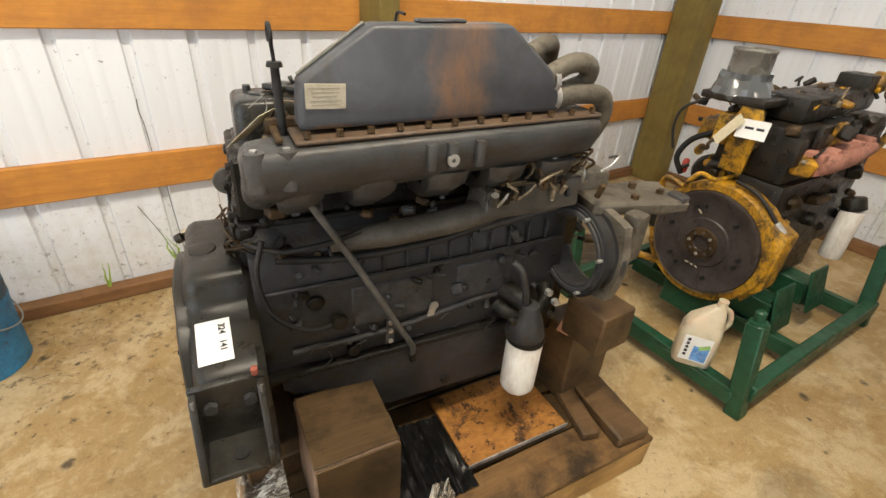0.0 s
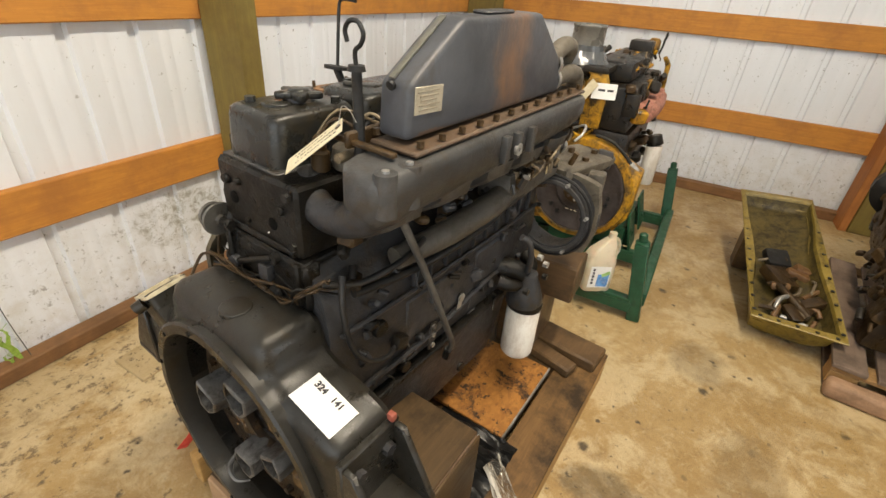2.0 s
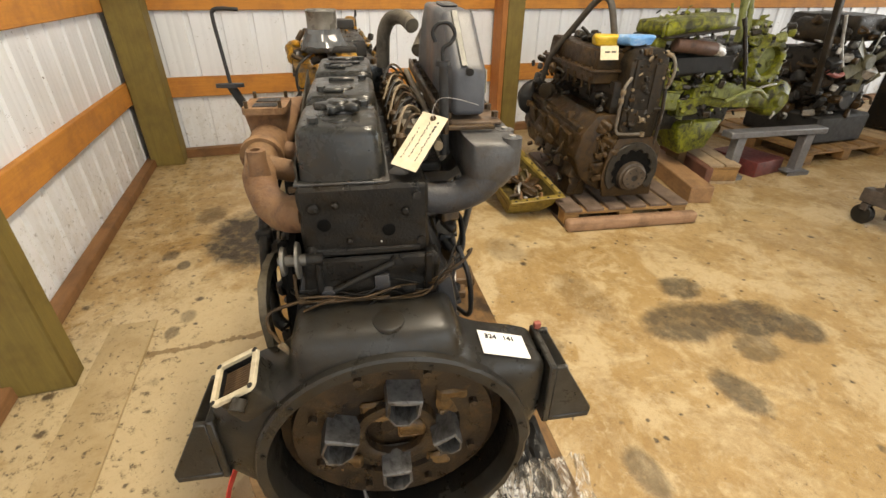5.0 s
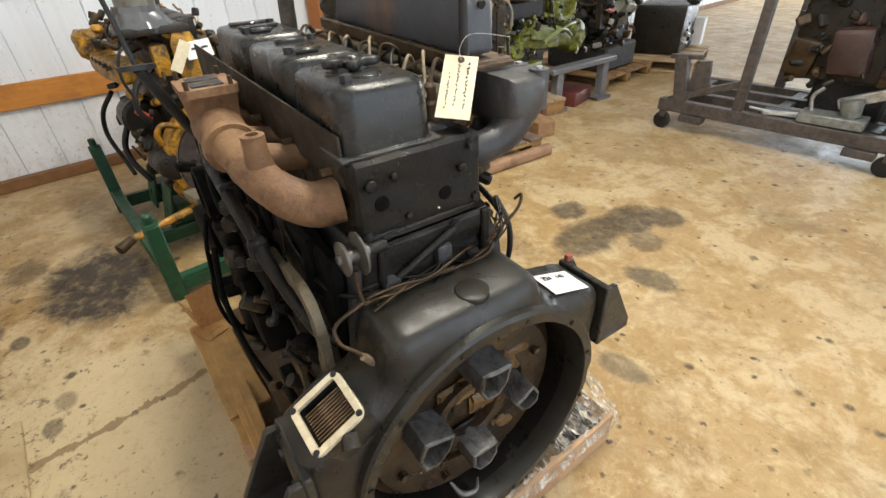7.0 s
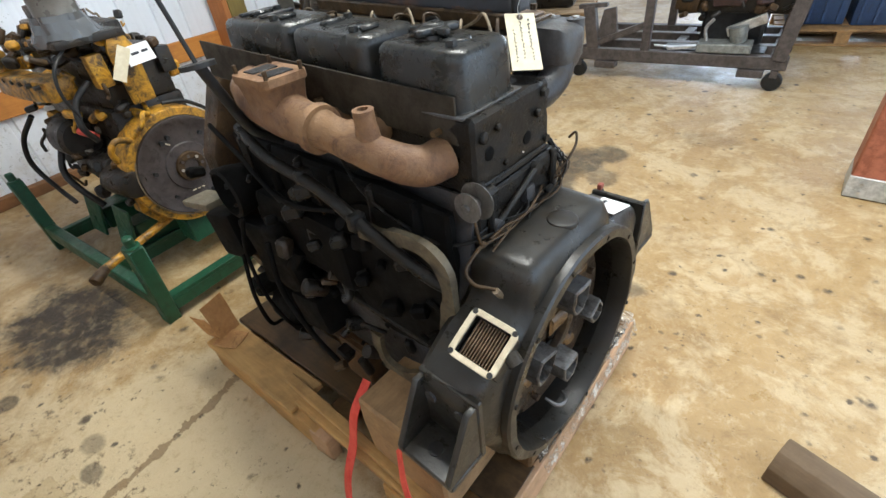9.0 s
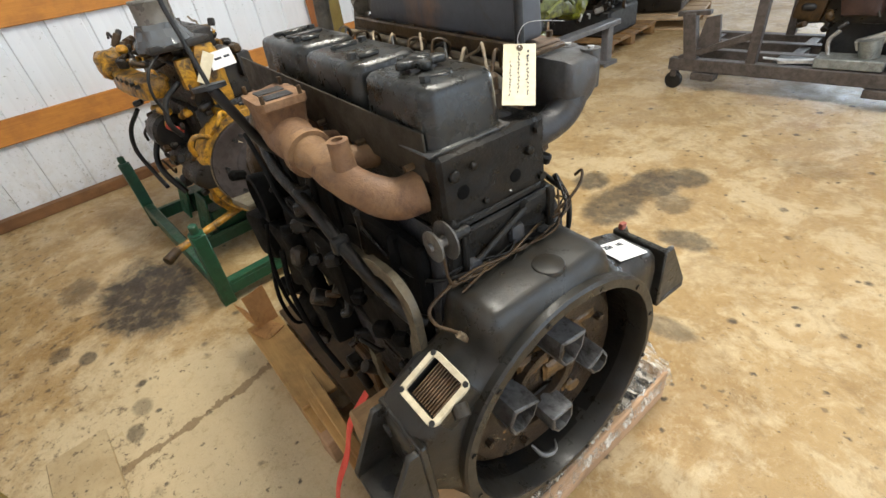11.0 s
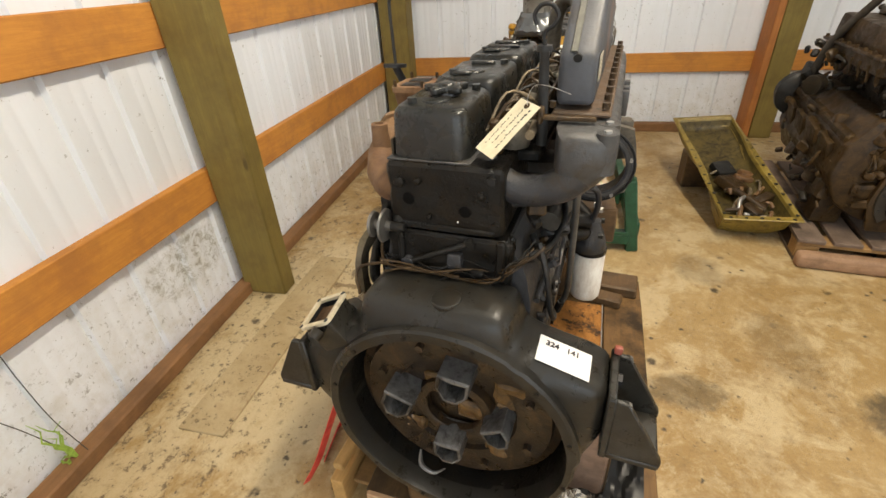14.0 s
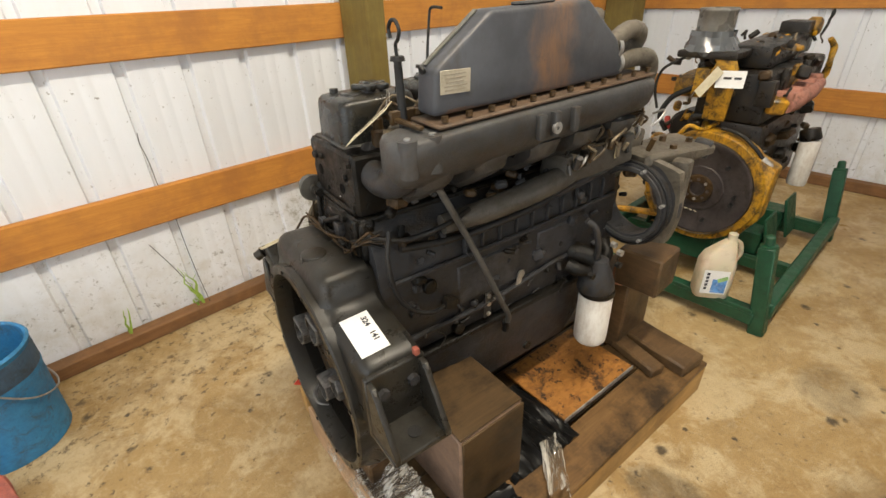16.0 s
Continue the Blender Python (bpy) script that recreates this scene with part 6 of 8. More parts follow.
# added sheet; its white stands for lit floor glimpsed under the engine
rumple("bright_floor_patch", ENG @ pose(0.86, 0.10, 0.128), 0.12, 0.10, 20, 20, 0.03, 20, PAPER, "crumpled white sheet added for bright floor seen under the engine", "plastic scrap", 4, None, 1.2)
STRAP = painted("red_webbing", (0.60, 0.045, 0.030), (0.68, 0.07, 0.045), (0.30, 0.05, 0.04), (0.6, 0.8), spread=0.2)
def webbing(pts, w, name="ratchet_strap", label="red webbing strap hanging over the pallet edge"):
    """A flat strap along a smooth line."""
    line = curve_points(pts, 6)
    bm = bmesh.new()
    rows = []
    for i, p in enumerate(line):
        t = (line[min(i + 1, len(line) - 1)] - line[max(i - 1, 0)]).normalized()
        side = t.cross(Vector((0.25, 0.9, 0.3))).normalized() * w / 2
        n = t.cross(side).normalized() * 0.0012
        rows.append([tuple(p + side + n), tuple(p - side + n), tuple(p - side - n), tuple(p + side - n)])
    loft(bm, rows)
    return whole(name, bm, STRAP, label, "strap", m=ENG)


webbing([(0.30, 0.22, 0.30), (0.285, 0.29, 0.25), (0.27, 0.33, 0.17), (0.245, 0.385, 0.11), (0.20, 0.42, 0.05), (0.10, 0.44, 0.012), (-0.02, 0.42, 0.008)], 0.044)
webbing([(0.10, 0.30, 0.30), (0.04, 0.345, 0.27), (-0.02, 0.37, 0.18), (-0.06, 0.40, 0.08), (-0.10, 0.43, 0.012)], 0.030)

# ---- shared clutter for the other engines ----
def clutter(parent, lo, hi, n, mats, seed, size=(0.02, 0.05)):
    """Small castings, studs and bent pipes on an engine's flanks."""
    rnd = random.Random(seed)
    for i in range(n):
        p = [rnd.uniform(a, b) for a, b in zip(lo, hi)]
        mt = rnd.choice(mats)
        s = rnd.uniform(*size)
        kind = rnd.random()
        if kind < 0.50:
            part("casting", roughen(B(p, (s * rnd.uniform(0.8, 2.2), s * rnd.uniform(0.8, 2.0), s * rnd.uniform(0.8, 1.8)), s * 0.25, rot(rnd.uniform(-25, 25), rnd.uniform(-25, 25), rnd.uniform(0, 90)), 1), s * 0.08, 30, seed), mt, parent)
        elif kind < 0.80:
            d = Vector((rnd.uniform(-1, 1), rnd.uniform(-1, 1), rnd.uniform(-0.6, 1))).normalized() * s * 1.6
            part("stud", C(p, Vector(p) + d, s * rnd.uniform(0.25, 0.6), n=10, bevel=s * 0.08), mt, parent)
        else:
            q = [Vector(p)]
            for j in range(3):
                q.append(q[-1] + Vector((rnd.uniform(-1.7, 1.7), rnd.uniform(-0.8, 0.8), rnd.uniform(-1.4, 1.2))) * s)
            part("pipe", T([tuple(a) for a in q], s * rnd.uniform(0.12, 0.3), 8, 4), mt, parent, "", 60)


# ---- yellow engine on its green stand ----
YE = pose(2.660, 2.213, 0.014, 0, 0, -2)
ye = thing("yellow_engine", YE, "oily yellow and black diesel engine bolted on a green stand", "engine")
GREASE = painted("greasy_black_casting", (0.007, 0.0055, 0.004), (0.014, 0.011, 0.008), (0.028, 0.017, 0.005), (0.2, 0.6), spread=0.5, bump=0.45, spec=0.4)
DISC = painted("brown_black_flywheel", (0.044, 0.035, 0.033), (0.076, 0.064, 0.061), (0.022, 0.015, 0.011), (0.3, 0.6), 0.3, spread=0.5)
fw = part("flywheel", L([(0.0, -0.004), (0.03, -0.004), (0.034, -0.010), (0.060, -0.010), (0.064, 0.0), (0.10, 0.0), (0.104, 0.006), (0.19, 0.006), (0.20, 0.0), (0.212, 0.0), (0.214, 0.012), (0.214, 0.03), (0.0, 0.03)], (-0.01, 0, 0.45), "x", 56), DISC, ye, "brown-black flywheel disc")
hole = part("bolt_hole", C((-0.018, 0, 0), (-0.0035, 0, 0), 0.009, n=10), BLACK, fw)
ring = [pose(0, 0.150 * math.cos(radians(a)), 0.45 + 0.150 * math.sin(radians(a))) for a in (10, 62, 75, 130, 182, 196, 250, 300, 318)]
hole.matrix_basis = ring[0]
alike("bolt_hole", hole, ring[1:], fw)
for i in range(8):
    a = radians(45 * i)
    part("bolt", C((-0.030, 0.046 * math.cos(a), 0.45 + 0.046 * math.sin(a)), (-0.018, 0.046 * math.cos(a), 0.45 + 0.046 * math.sin(a)), 0.007, n=6), STEEL if i % 3 == 0 else DISC, fw)
part("hub_ring", roughen(L([(0.032, -0.010), (0.034, -0.016), (0.062, -0.016), (0.066, -0.006)], (-0.01, 0, 0.45), "x", 32), 0.002, 40), OILY, fw, "rusty hub ring")
for i, (y, z, w) in enumerate(((0.03, 0.345, 0.016), (0.008, 0.343, 0.012), (-0.012, 0.342, 0.014), (0.05, 0.57, 0.02))):
    part("chalk_mark", B((-0.0115, y, z), (0.001, w, 0.005), 0, rot(12 * i, 0, 0)), CARD, fw, "pale chalk mark")
bm = L([(0.216, -0.02), (0.245, -0.02), (0.250, -0.014), (0.250, 0.09), (0.20, 0.12), (0.10, 0.12), (0.10, 0.08), (0.216, 0.02), (0.216, -0.02)], (0.02, 0, 0.45), "x", 56)
part("flywheel_housing", bm, YELLOW, ye, "yellow painted flywheel housing", 40)
part("housing_ear", PR([(-0.262, 0.585), (-0.17, 0.63), (-0.12, 0.42), (-0.20, 0.27), (-0.255, 0.36)], 0.09, Matrix(((0, 0, 1, 0.02), (1, 0, 0, 0), (0, 1, 0, 0), (0, 0, 0, 1))), 0.008), YELLOW, ye)
part("housing_ear", PR([(0.15, 0.60), (0.225, 0.50), (0.255, 0.34), (0.20, 0.25), (0.14, 0.28)], 0.07, Matrix(((0, 0, 1, 0.03), (1, 0, 0, 0), (0, 1, 0, 0), (0, 0, 0, 1))), 0.008), YELLOW, ye)
part("ring_edge", T(ring_points((-0.006, 0, 0.45), 0.219, 40, "x")[-16:] + ring_points((-0.006, 0, 0.45), 0.219, 40, "x")[:4], 0.0028, 6, 2), TAN, ye, "bare bright housing rim")
part("crankcase", roughen(grid_cut(B((0.47, 0.0, 0.55), (0.74, 0.31, 0.36), 0.02, None, 2), 1), 0.006, 12), GREASE, ye, "greasy black crankcase")
part("cylinder_head", roughen(grid_cut(B((0.46, 0.0, 0.83), (0.72, 0.27, 0.20), 0.015, None, 2), 1), 0.006, 14), GREASE, ye)
part("rocker_cover", roughen(grid_cut(B((0.50, 0.0, 0.985), (0.60, 0.17, 0.09), 0.02, rot(0, -1.5, 0), 2), 1), 0.004, 16), GREASE, ye, "greasy black rocker cover")
part("cover_box", B((0.74, -0.02, 1.045), (0.13, 0.12, 0.08), 0.012, None, 2), GREASE, ye)
part("sump", roughen(B((0.46, 0.0, 0.30), (0.66, 0.26, 0.20), 0.02, None, 2), 0.004, 14), GREASE, ye)
part("lift_plate", PR([(-0.045, 0.72), (0.045, 0.72), (0.05, 0.92), (0.03, 0.97), (-0.03, 0.97), (-0.05, 0.92)], 0.014, Matrix(((0, 0, 1, 0.040), (1, 0, 0, 0.028), (0, 1, 0, 0.02), (0, 0, 0, 1))), 0.003), YELLOW, ye, "yellow lifting plate")
part("lift_eye", L([(0.014, -0.008), (0.030, -0.008), (0.030, 0.008), (0.014, 0.008), (0.014, -0.008)], (0.09, 0.06, 0.985), "x", 20), YELLOW, ye, "yellow lifting eye")
for y, z, h in ((0.12, 0.88, 0.12), (-0.13, 0.86, 0.10)):
    part("yellow_bracket", roughen(B((0.09, y, z), (0.05, 0.06, h), 0.008, None, 2), 0.003, 20), YELLOW if y > 0 else GREASE, ye)
for i in range(4):
    part("head_pad", roughen(B((0.24 + 0.14 * i, -0.145, 0.90), (0.07, 0.02, 0.085), 0.006), 0.003, 25), YELLOW if i == 1 else GREASE, ye)
PINKISH = painted("heat_pinked_iron", (0.36, 0.150, 0.105), (0.42, 0.19, 0.135), (0.14, 0.06, 0.04), (0.6, 0.85), spread=0.55)
part("exhaust_manifold", roughen(T([(0.18, -0.185, 0.805), (0.30, -0.20, 0.812), (0.45, -0.20, 0.822), (0.62, -0.195, 0.835)], [0.030, 0.036, 0.036, 0.028], 14), 0.006, 22), PINKISH, ye, "pinkish scaled exhaust manifold", 60)
for i in range(5):
    part("port_arm", roughen(B((0.20 + 0.10 * i, -0.170, 0.830 + 0.005 * i), (0.05, 0.07, 0.055), 0.012, None, 2), 0.004, 25), PINKISH, ye)
part("side_gallery", roughen(grid_cut(B((0.44, 0.245, 0.835), (0.50, 0.10, 0.085), 0.014, rot(0, 0, 3), 2), 2), 0.010, 18), YELLOW, ye, "yellow side gallery with bolt ears")
for i in range(6):
    part("bolt", C((0.22 + 0.085 * i, 0.285, 0.86), (0.22 + 0.085 * i, 0.306, 0.86), 0.009, n=6), GREASE, ye)
part("alternator", roughen(L([(0.0, 0.0), (0.07, 0.0), (0.085, 0.015), (0.085, 0.13), (0.06, 0.15), (0.0, 0.15)], (0.30, 0.23, 0.62), "x", 24), 0.004, 20), GREASE, ye, "", 40)
part("starter_motor", roughen(C((0.14, 0.21, 0.50), (0.42, 0.21, 0.50), 0.062, n=22, bevel=0.01), 0.004, 20), GREASE, ye)
part("red_plug", C((0.10, 0.235, 0.665), (0.16, 0.265, 0.690), 0.014, n=12), painted("red_plug_plastic", (0.42, 0.05, 0.03), (0.36, 0.04, 0.03), (0.2, 0.04, 0.03)), ye, "red plastic plug")
part("front_pump", L([(0.0, 0.0), (0.03, 0.0), (0.042, 0.012), (0.042, 0.05), (0.03, 0.06), (0.0, 0.06)], (0.80, -0.10, 1.055), "y", 20), YELLOW, ye, "yellow front pump", 50)
part("front_housing", roughen(B((0.85, -0.02, 0.80), (0.12, 0.24, 0.26), 0.02, None, 2), 0.006, 14), GREASE, ye)
part("front_bracket", roughen(T([(0.86, -0.14, 1.00), (0.89, -0.16, 0.96), (0.88, -0.165, 0.90), (0.90, -0.16, 0.84), (0.88, -0.15, 0.78)], [0.012, 0.016, 0.012, 0.018, 0.012], 10), 0.004, 25), YELLOW, ye, "", 60)
part("hook", T([(0.82, -0.105, 1.02), (0.86, -0.11, 1.06), (0.87, -0.11, 1.085), (0.885, -0.115, 1.105), (0.875, -0.115, 1.122), (0.858, -0.115, 1.112), (0.862, -0.115, 1.092)], 0.006, 7), BLACK, ye, "black hook", 60)
yf = part("fuel_filter", L([(0.0, 0.0), (0.04, 0.0), (0.044, 0.01), (0.044, 0.22), (0.038, 0.228), (0.0, 0.228)], (0.68, -0.235, 0.335), "z", 26), FILTER, ye, "grimy white filter", 40)
part("filter_cap", C((0.68, -0.235, 0.562), (0.68, -0.215, 0.615), 0.046, 0.042, 20, 0.006), GREASE, yf)
k = Nodes("taped_grey_can")
col = k.mix(k.ramp(k.noise(9, 5, 0.7), ((0.4, 0.0), (0.6, 1.0))), (0.15, 0.14, 0.12), (0.22, 0.205, 0.18))
TAPE = k.set(col, k.ramp(k.noise(14, 4, 0.6), ((0.35, 0.12), (0.6, 0.5))), 0.35, 0.5)
can = part("intake_can", L([(0.060, 0.0), (0.076, 0.004), (0.076, 0.02), (0.072, 0.03), (0.072, 0.145), (0.075, 0.149), (0.075, 0.156), (0.072, 0.16), (0.067, 0.156), (0.067, 0.02), (0.0, 0.02)], (0.135, 0.135, 1.005), "z", 32), TAPE, ye, "grey metal can taped over the intake", 40)
part("plastic_wrap", roughen(L([(0.080, 0.07), (0.086, 0.05), (0.100, 0.02), (0.112, -0.005), (0.105, -0.02)], (0.135, 0.135, 1.01), "z", 48), 0.016, 30), Nodes("crinkled_grey_plastic").set((0.11, 0.115, 0.12), 0.18, 0.2, 0.6), can, "crinkled shiny plastic wrap", 20)
part("starter_nose", roughen(C((-0.005, 0.235, 0.47), (0.16, 0.235, 0.47), 0.058, 0.066, 22, 0.01), 0.005, 20), GREASE, ye)
part("yellow_arm", T([(0.01, 0.16, 0.63), (-0.01, 0.22, 0.655), (0.0, 0.25, 0.62), (0.02, 0.24, 0.57)], 0.012, 8), YELLOW, ye, "", 60)
part("can_base", B((0.16, 0.11, 0.995), (0.26, 0.24, 0.03), 0.01, None, 2), GREASE, ye)
part("tape_band", L([(0.076, 0.0), (0.079, 0.0), (0.080, 0.028), (0.077, 0.03), (0.076, 0.0)], (0.135, 0.135, 1.012), "z", 32), Nodes("clear_tape").set((0.22, 0.23, 0.24), 0.2, 0.2), can, "shiny clear tape")
for pts, r, mt in (([(0.10, 0.02, 0.72), (0.02, 0.05, 0.70), (-0.03, 0.09, 0.72), (-0.04, 0.12, 0.68), (0.0, 0.15, 0.64)], 0.009, YELLOW), ([(0.06, 0.20, 0.98), (0.02, 0.27, 0.93), (0.02, 0.29, 0.85), (0.03, 0.27, 0.76)], 0.006, BLACK), ([(0.12, 0.16, 0.85), (0.10, 0.24, 0.80), (0.08, 0.27, 0.72), (0.10, 0.24, 0.65)], 0.012, BLACK), ([(0.45, 0.27, 0.60), (0.42, 0.33, 0.50), (0.32, 0.34, 0.44), (0.28, 0.30, 0.34)], 0.014, BLACK), ([(0.60, 0.28, 0.70), (0.68, 0.34, 0.60), (0.72, 0.36, 0.48), (0.66, 0.34, 0.36), (0.56, 0.33, 0.30)], 0.011, BLACK), ([(0.035, -0.02, 0.715), (0.03, -0.10, 0.70), (0.03, -0.165, 0.655), (0.035, -0.20, 0.620)], 0.008, BLACK), ([(0.1, 0.12, 0.9), (0.3, 0.2, 0.97), (0.5, 0.22, 0.95), (0.7, 0.2, 0.9)], 0.008, BLACK)):
    part("hose", T(pts, r, 8), mt, ye, "", 60)
part("hose_end", C((0.035, -0.20, 0.620), (0.04, -0.235, 0.590), 0.013, n=10), STEEL, ye, "bright hose fitting")
clutter(ye, (0.10, 0.10, 0.62), (0.82, 0.27, 1.0), 40, [YELLOW, GREASE, GREASE, OILY, STEEL], 11, (0.018, 0.045))
clutter(ye, (0.10, 0.02, 0.93), (0.80, 0.26, 1.0), 44, [OILY, GREASE, GREASE, OILY, YELLOW], 18, (0.018, 0.04))
clutter(ye, (0.04, 0.12, 0.35), (0.60, 0.29, 0.70), 44, [GREASE, GREASE, BLACK, OILY], 19, (0.018, 0.04))
clutter(ye, (0.20, -0.12, 0.985), (0.80, 0.10, 1.03), 54, [GREASE, OILY, GREASE, YELLOW, TAN], 28, (0.010, 0.024))
clutter(ye, (0.10, -0.19, 0.45), (0.82, -0.14, 0.95), 34, [GREASE, GREASE, YELLOW, OILY], 12, (0.018, 0.045))
clutter(ye, (0.08, -0.12, 0.70), (0.12, 0.14, 0.95), 14, [YELLOW, GREASE, OILY], 13, (0.015, 0.035))
clutter(ye, (0.30, -0.10, 0.99), (0.80, 0.10, 1.02), 16, [YELLOW, GREASE], 14, (0.012, 0.026))
part("front_pulley_case", roughen(grid_cut(B((0.72, 0.27, 0.90), (0.15, 0.12, 0.14), 0.05, None, 3), 1), 0.014, 22), YELLOW, ye, "grimy yellow front casing")

# exhaust-side pieces, many in the near-black shade colour
clutter(engine, (0.28, 0.14, 0.25), (0.86, 0.23, 0.80), 56, [GREASE, SHADE_BLACK, SHADE_BLACK, ENGINE_DARK, OILY], 15, (0.014, 0.036))
clutter(engine, (0.05, 0.12, 0.40), (0.28, 0.17, 0.80), 26, [SHADE_BLACK, SHADE_BLACK, ENGINE_DARK], 16, (0.012, 0.030))
clutter(engine, (0.06, -0.192, 0.53), (0.74, -0.184, 0.80), 44, [ENGINE, ENGINE, ENGINE_DARK], 20, (0.008, 0.019))
clutter(engine, (0.02, -0.19, 0.80), (0.60, -0.165, 0.93), 40, [ENGINE, ENGINE_DARK, OILY], 27, (0.008, 0.020))
clutter(engine, (0.78, -0.20, 0.60), (0.98, 0.16, 0.86), 30, [GREASE, OILY, ENGINE_DARK, TAN], 17, (0.014, 0.034))

st = thing("engine_stand", pose(2.67, 2.215, 0, 0, 0, -2), "scratched green steel engine stand with four corner stubs", "stand")
for y in (-0.425, 0.425):
    part("side_rail", B((0.345, y, 0.105), (1.12, 0.050, 0.075), 0.006), GREEN, st)
    for x in (-0.225, 0.895):
        lean = rot(-9 if y < 0 else 0, (0 if y < 0 else -7) if x < 0 else 7, 0)
        p = part("corner_stub", B((0, 0, 0.195), (0.058, 0.058, 0.39), 0.005), GREEN, st)
        p.matrix_basis = Matrix.Translation((x, y, 0)) @ lean
        part("knob", L([(0.0, 0.0), (0.030, 0.0), (0.030, 0.006), (0.018, 0.008), (0.018, 0.040), (0.012, 0.046), (0.0, 0.046)], (0, 0, 0.39), "z", 14), GREEN, p)
for x, z in ((-0.225, 0.070), (0.25, 0.070), (0.86, 0.070)):
    part("cross_beam", B((x, 0, z), (0.075, 0.80, 0.055), 0.005), GREEN, st)
    part("beam_lip", B((x - 0.034, 0, z + 0.034), (0.007, 0.78, 0.018), 0.002), GREEN, st)
for x, y in ((0.30, -0.27), (0.30, 0.27), (0.62, -0.27), (0.62, 0.27)):
    part("saddle_plate", B((x, y, 0.20), (0.16, 0.012, 0.20), 0.003, rot(14 if y > 0 else -14, 0, 0)), GREEN, st)
    part("saddle_gusset", B((x, y * 0.8, 0.145), (0.015, 0.14, 0.09), 0.003), GREEN, st)
for x in (0.30, 0.64):
    part("saddle_pad", B((x, 0, 0.161), (0.12, 0.5, 0.112), 0.006), GREEN, st)
part("prop", B((0.08, 0, 0.165), (0.12, 0.22, 0.125), 0.006), GREEN, st)
rod = part("prop_rod", C((-0.02, 0.485, 0.235), (0.075, 0.09, 0.265), 0.017, n=14), YELLOW, st, "yellow prop rod with a rusty end")
part("rod_end", roughen(C((-0.055, 0.55, 0.222), (-0.02, 0.485, 0.235), 0.024, 0.020, 14, 0.004), 0.003, 30), OILY, rod)

# jug on the stand
k = Nodes("milky_jug_plastic")
col = k.mix(k.ramp(k.noise(7, 6, 0.7), ((0.45, 0.0), (0.68, 0.8))), (0.62, 0.54, 0.40), (0.36, 0.28, 0.17))
k.b.inputs["Subsurface Weight"].default_value = 0.2
JUG = k.set(col, 0.35, 0.0, 0.5)


def jug_ring(z, a, b, ox=0.0, r=0.45, n=6):
    out = []
    for cx, cy, a0 in ((1, 1, 0), (-1, 1, 90), (-1, -1, 180), (1, -1, 270)):
        for i in range(n):
            t = radians(a0 + 90 * i / (n - 1))
            q = r * min(a, b)
            out.append((ox + cx * (a - q) + q * math.cos(t), cy * (b - q) + q * math.sin(t), z))
    return out


jug = thing("oil_jug", pose(2.425, 2.01, 0.1055, 0, 0, 122) @ Matrix.Diagonal((0.76, 0.76, 0.86, 1.0)), "grimy white oil jug with blue label on the stand", "jug")
part("body", loft(bmesh.new(), [jug_ring(0.0, 0.080, 0.055), jug_ring(0.006, 0.087, 0.060), jug_ring(0.10, 0.089, 0.062), jug_ring(0.18, 0.087, 0.061), jug_ring(0.225, 0.074, 0.052, -0.006), jug_ring(0.27, 0.046, 0.036, -0.026), jug_ring(0.30, 0.026, 0.024, -0.038), jug_ring(0.305, 0.022, 0.022, -0.040, 0.9), jug_ring(0.335, 0.022, 0.022, -0.040, 0.9)]), JUG, jug, "", 50)
part("handle", T([(-0.080, 0, 0.19), (-0.098, 0, 0.235), (-0.085, 0, 0.285), (-0.055, 0, 0.302)], 0.012, 10), JUG, jug, "", 60)
lb = part("label", B((0.004, 0.0625, 0.095), (0.125, 0.002, 0.13), 0.0005), PAPER, jug, "white label")
part("label_panel", B((-0.018, 0.064, 0.075), (0.070, 0.0015, 0.075)), painted("blue_label_print", (0.05, 0.16, 0.42), (0.07, 0.22, 0.5), (0.3, 0.4, 0.6), (0.4, 0.5)), lb, "blue printed panel")
part("label_panel", B((-0.030, 0.065, 0.115), (0.050, 0.0015, 0.020), 0, rot(0, 24, 0)), painted("green_label_print", (0.20, 0.36, 0.10), (0.25, 0.42, 0.14), (0.3, 0.4, 0.2), (0.4, 0.5)), lb, "green stripe")
for i in range(5):
    part("print_bar", B((0.045, 0.0645, 0.14 - 0.02 * i), (0.014, 0.001, 0.014)), INK, lb)

# lot cards on the yellow engine
ENG_KEEP, ENG = ENG, YE
card("hang_tag", (0.0, 0.065, 0.897), (0.0, -0.078, 0.118), (-0.02, -0.045, -0.030), 0.125, 0.042, CARD, "cream hang tag tied on the yellow engine", "tag")
ycard = card("lot_label", (0.008, -0.012, 0.914), (0.0, -0.10, 0.006), (0.02, 0.0, 0.08), 0.105, 0.066, PAPER, "white lot card tied on the yellow engine", "label")
part("print_bar", B((-0.012, 0.004, 0.001), (0.030, 0.009, 0.0008)), INK, ycard)
part("print_bar", B((0.026, 0.004, 0.001), (0.026, 0.009, 0.0008)), INK, ycard)
ENG = ENG_KEEP

# ---- oil pan lying open beside the pallet ----
pan = thing("oil_pan", pose(0, 0, 0), "open olive steel oil pan holding loose parts, lying on the floor", "oil pan")
NR, NL, FL, FR = (2.50, 1.02, 0.165), (2.56, 1.35, 0.135), (3.50, 1.44, 0.385), (3.47, 1.11, 0.415)


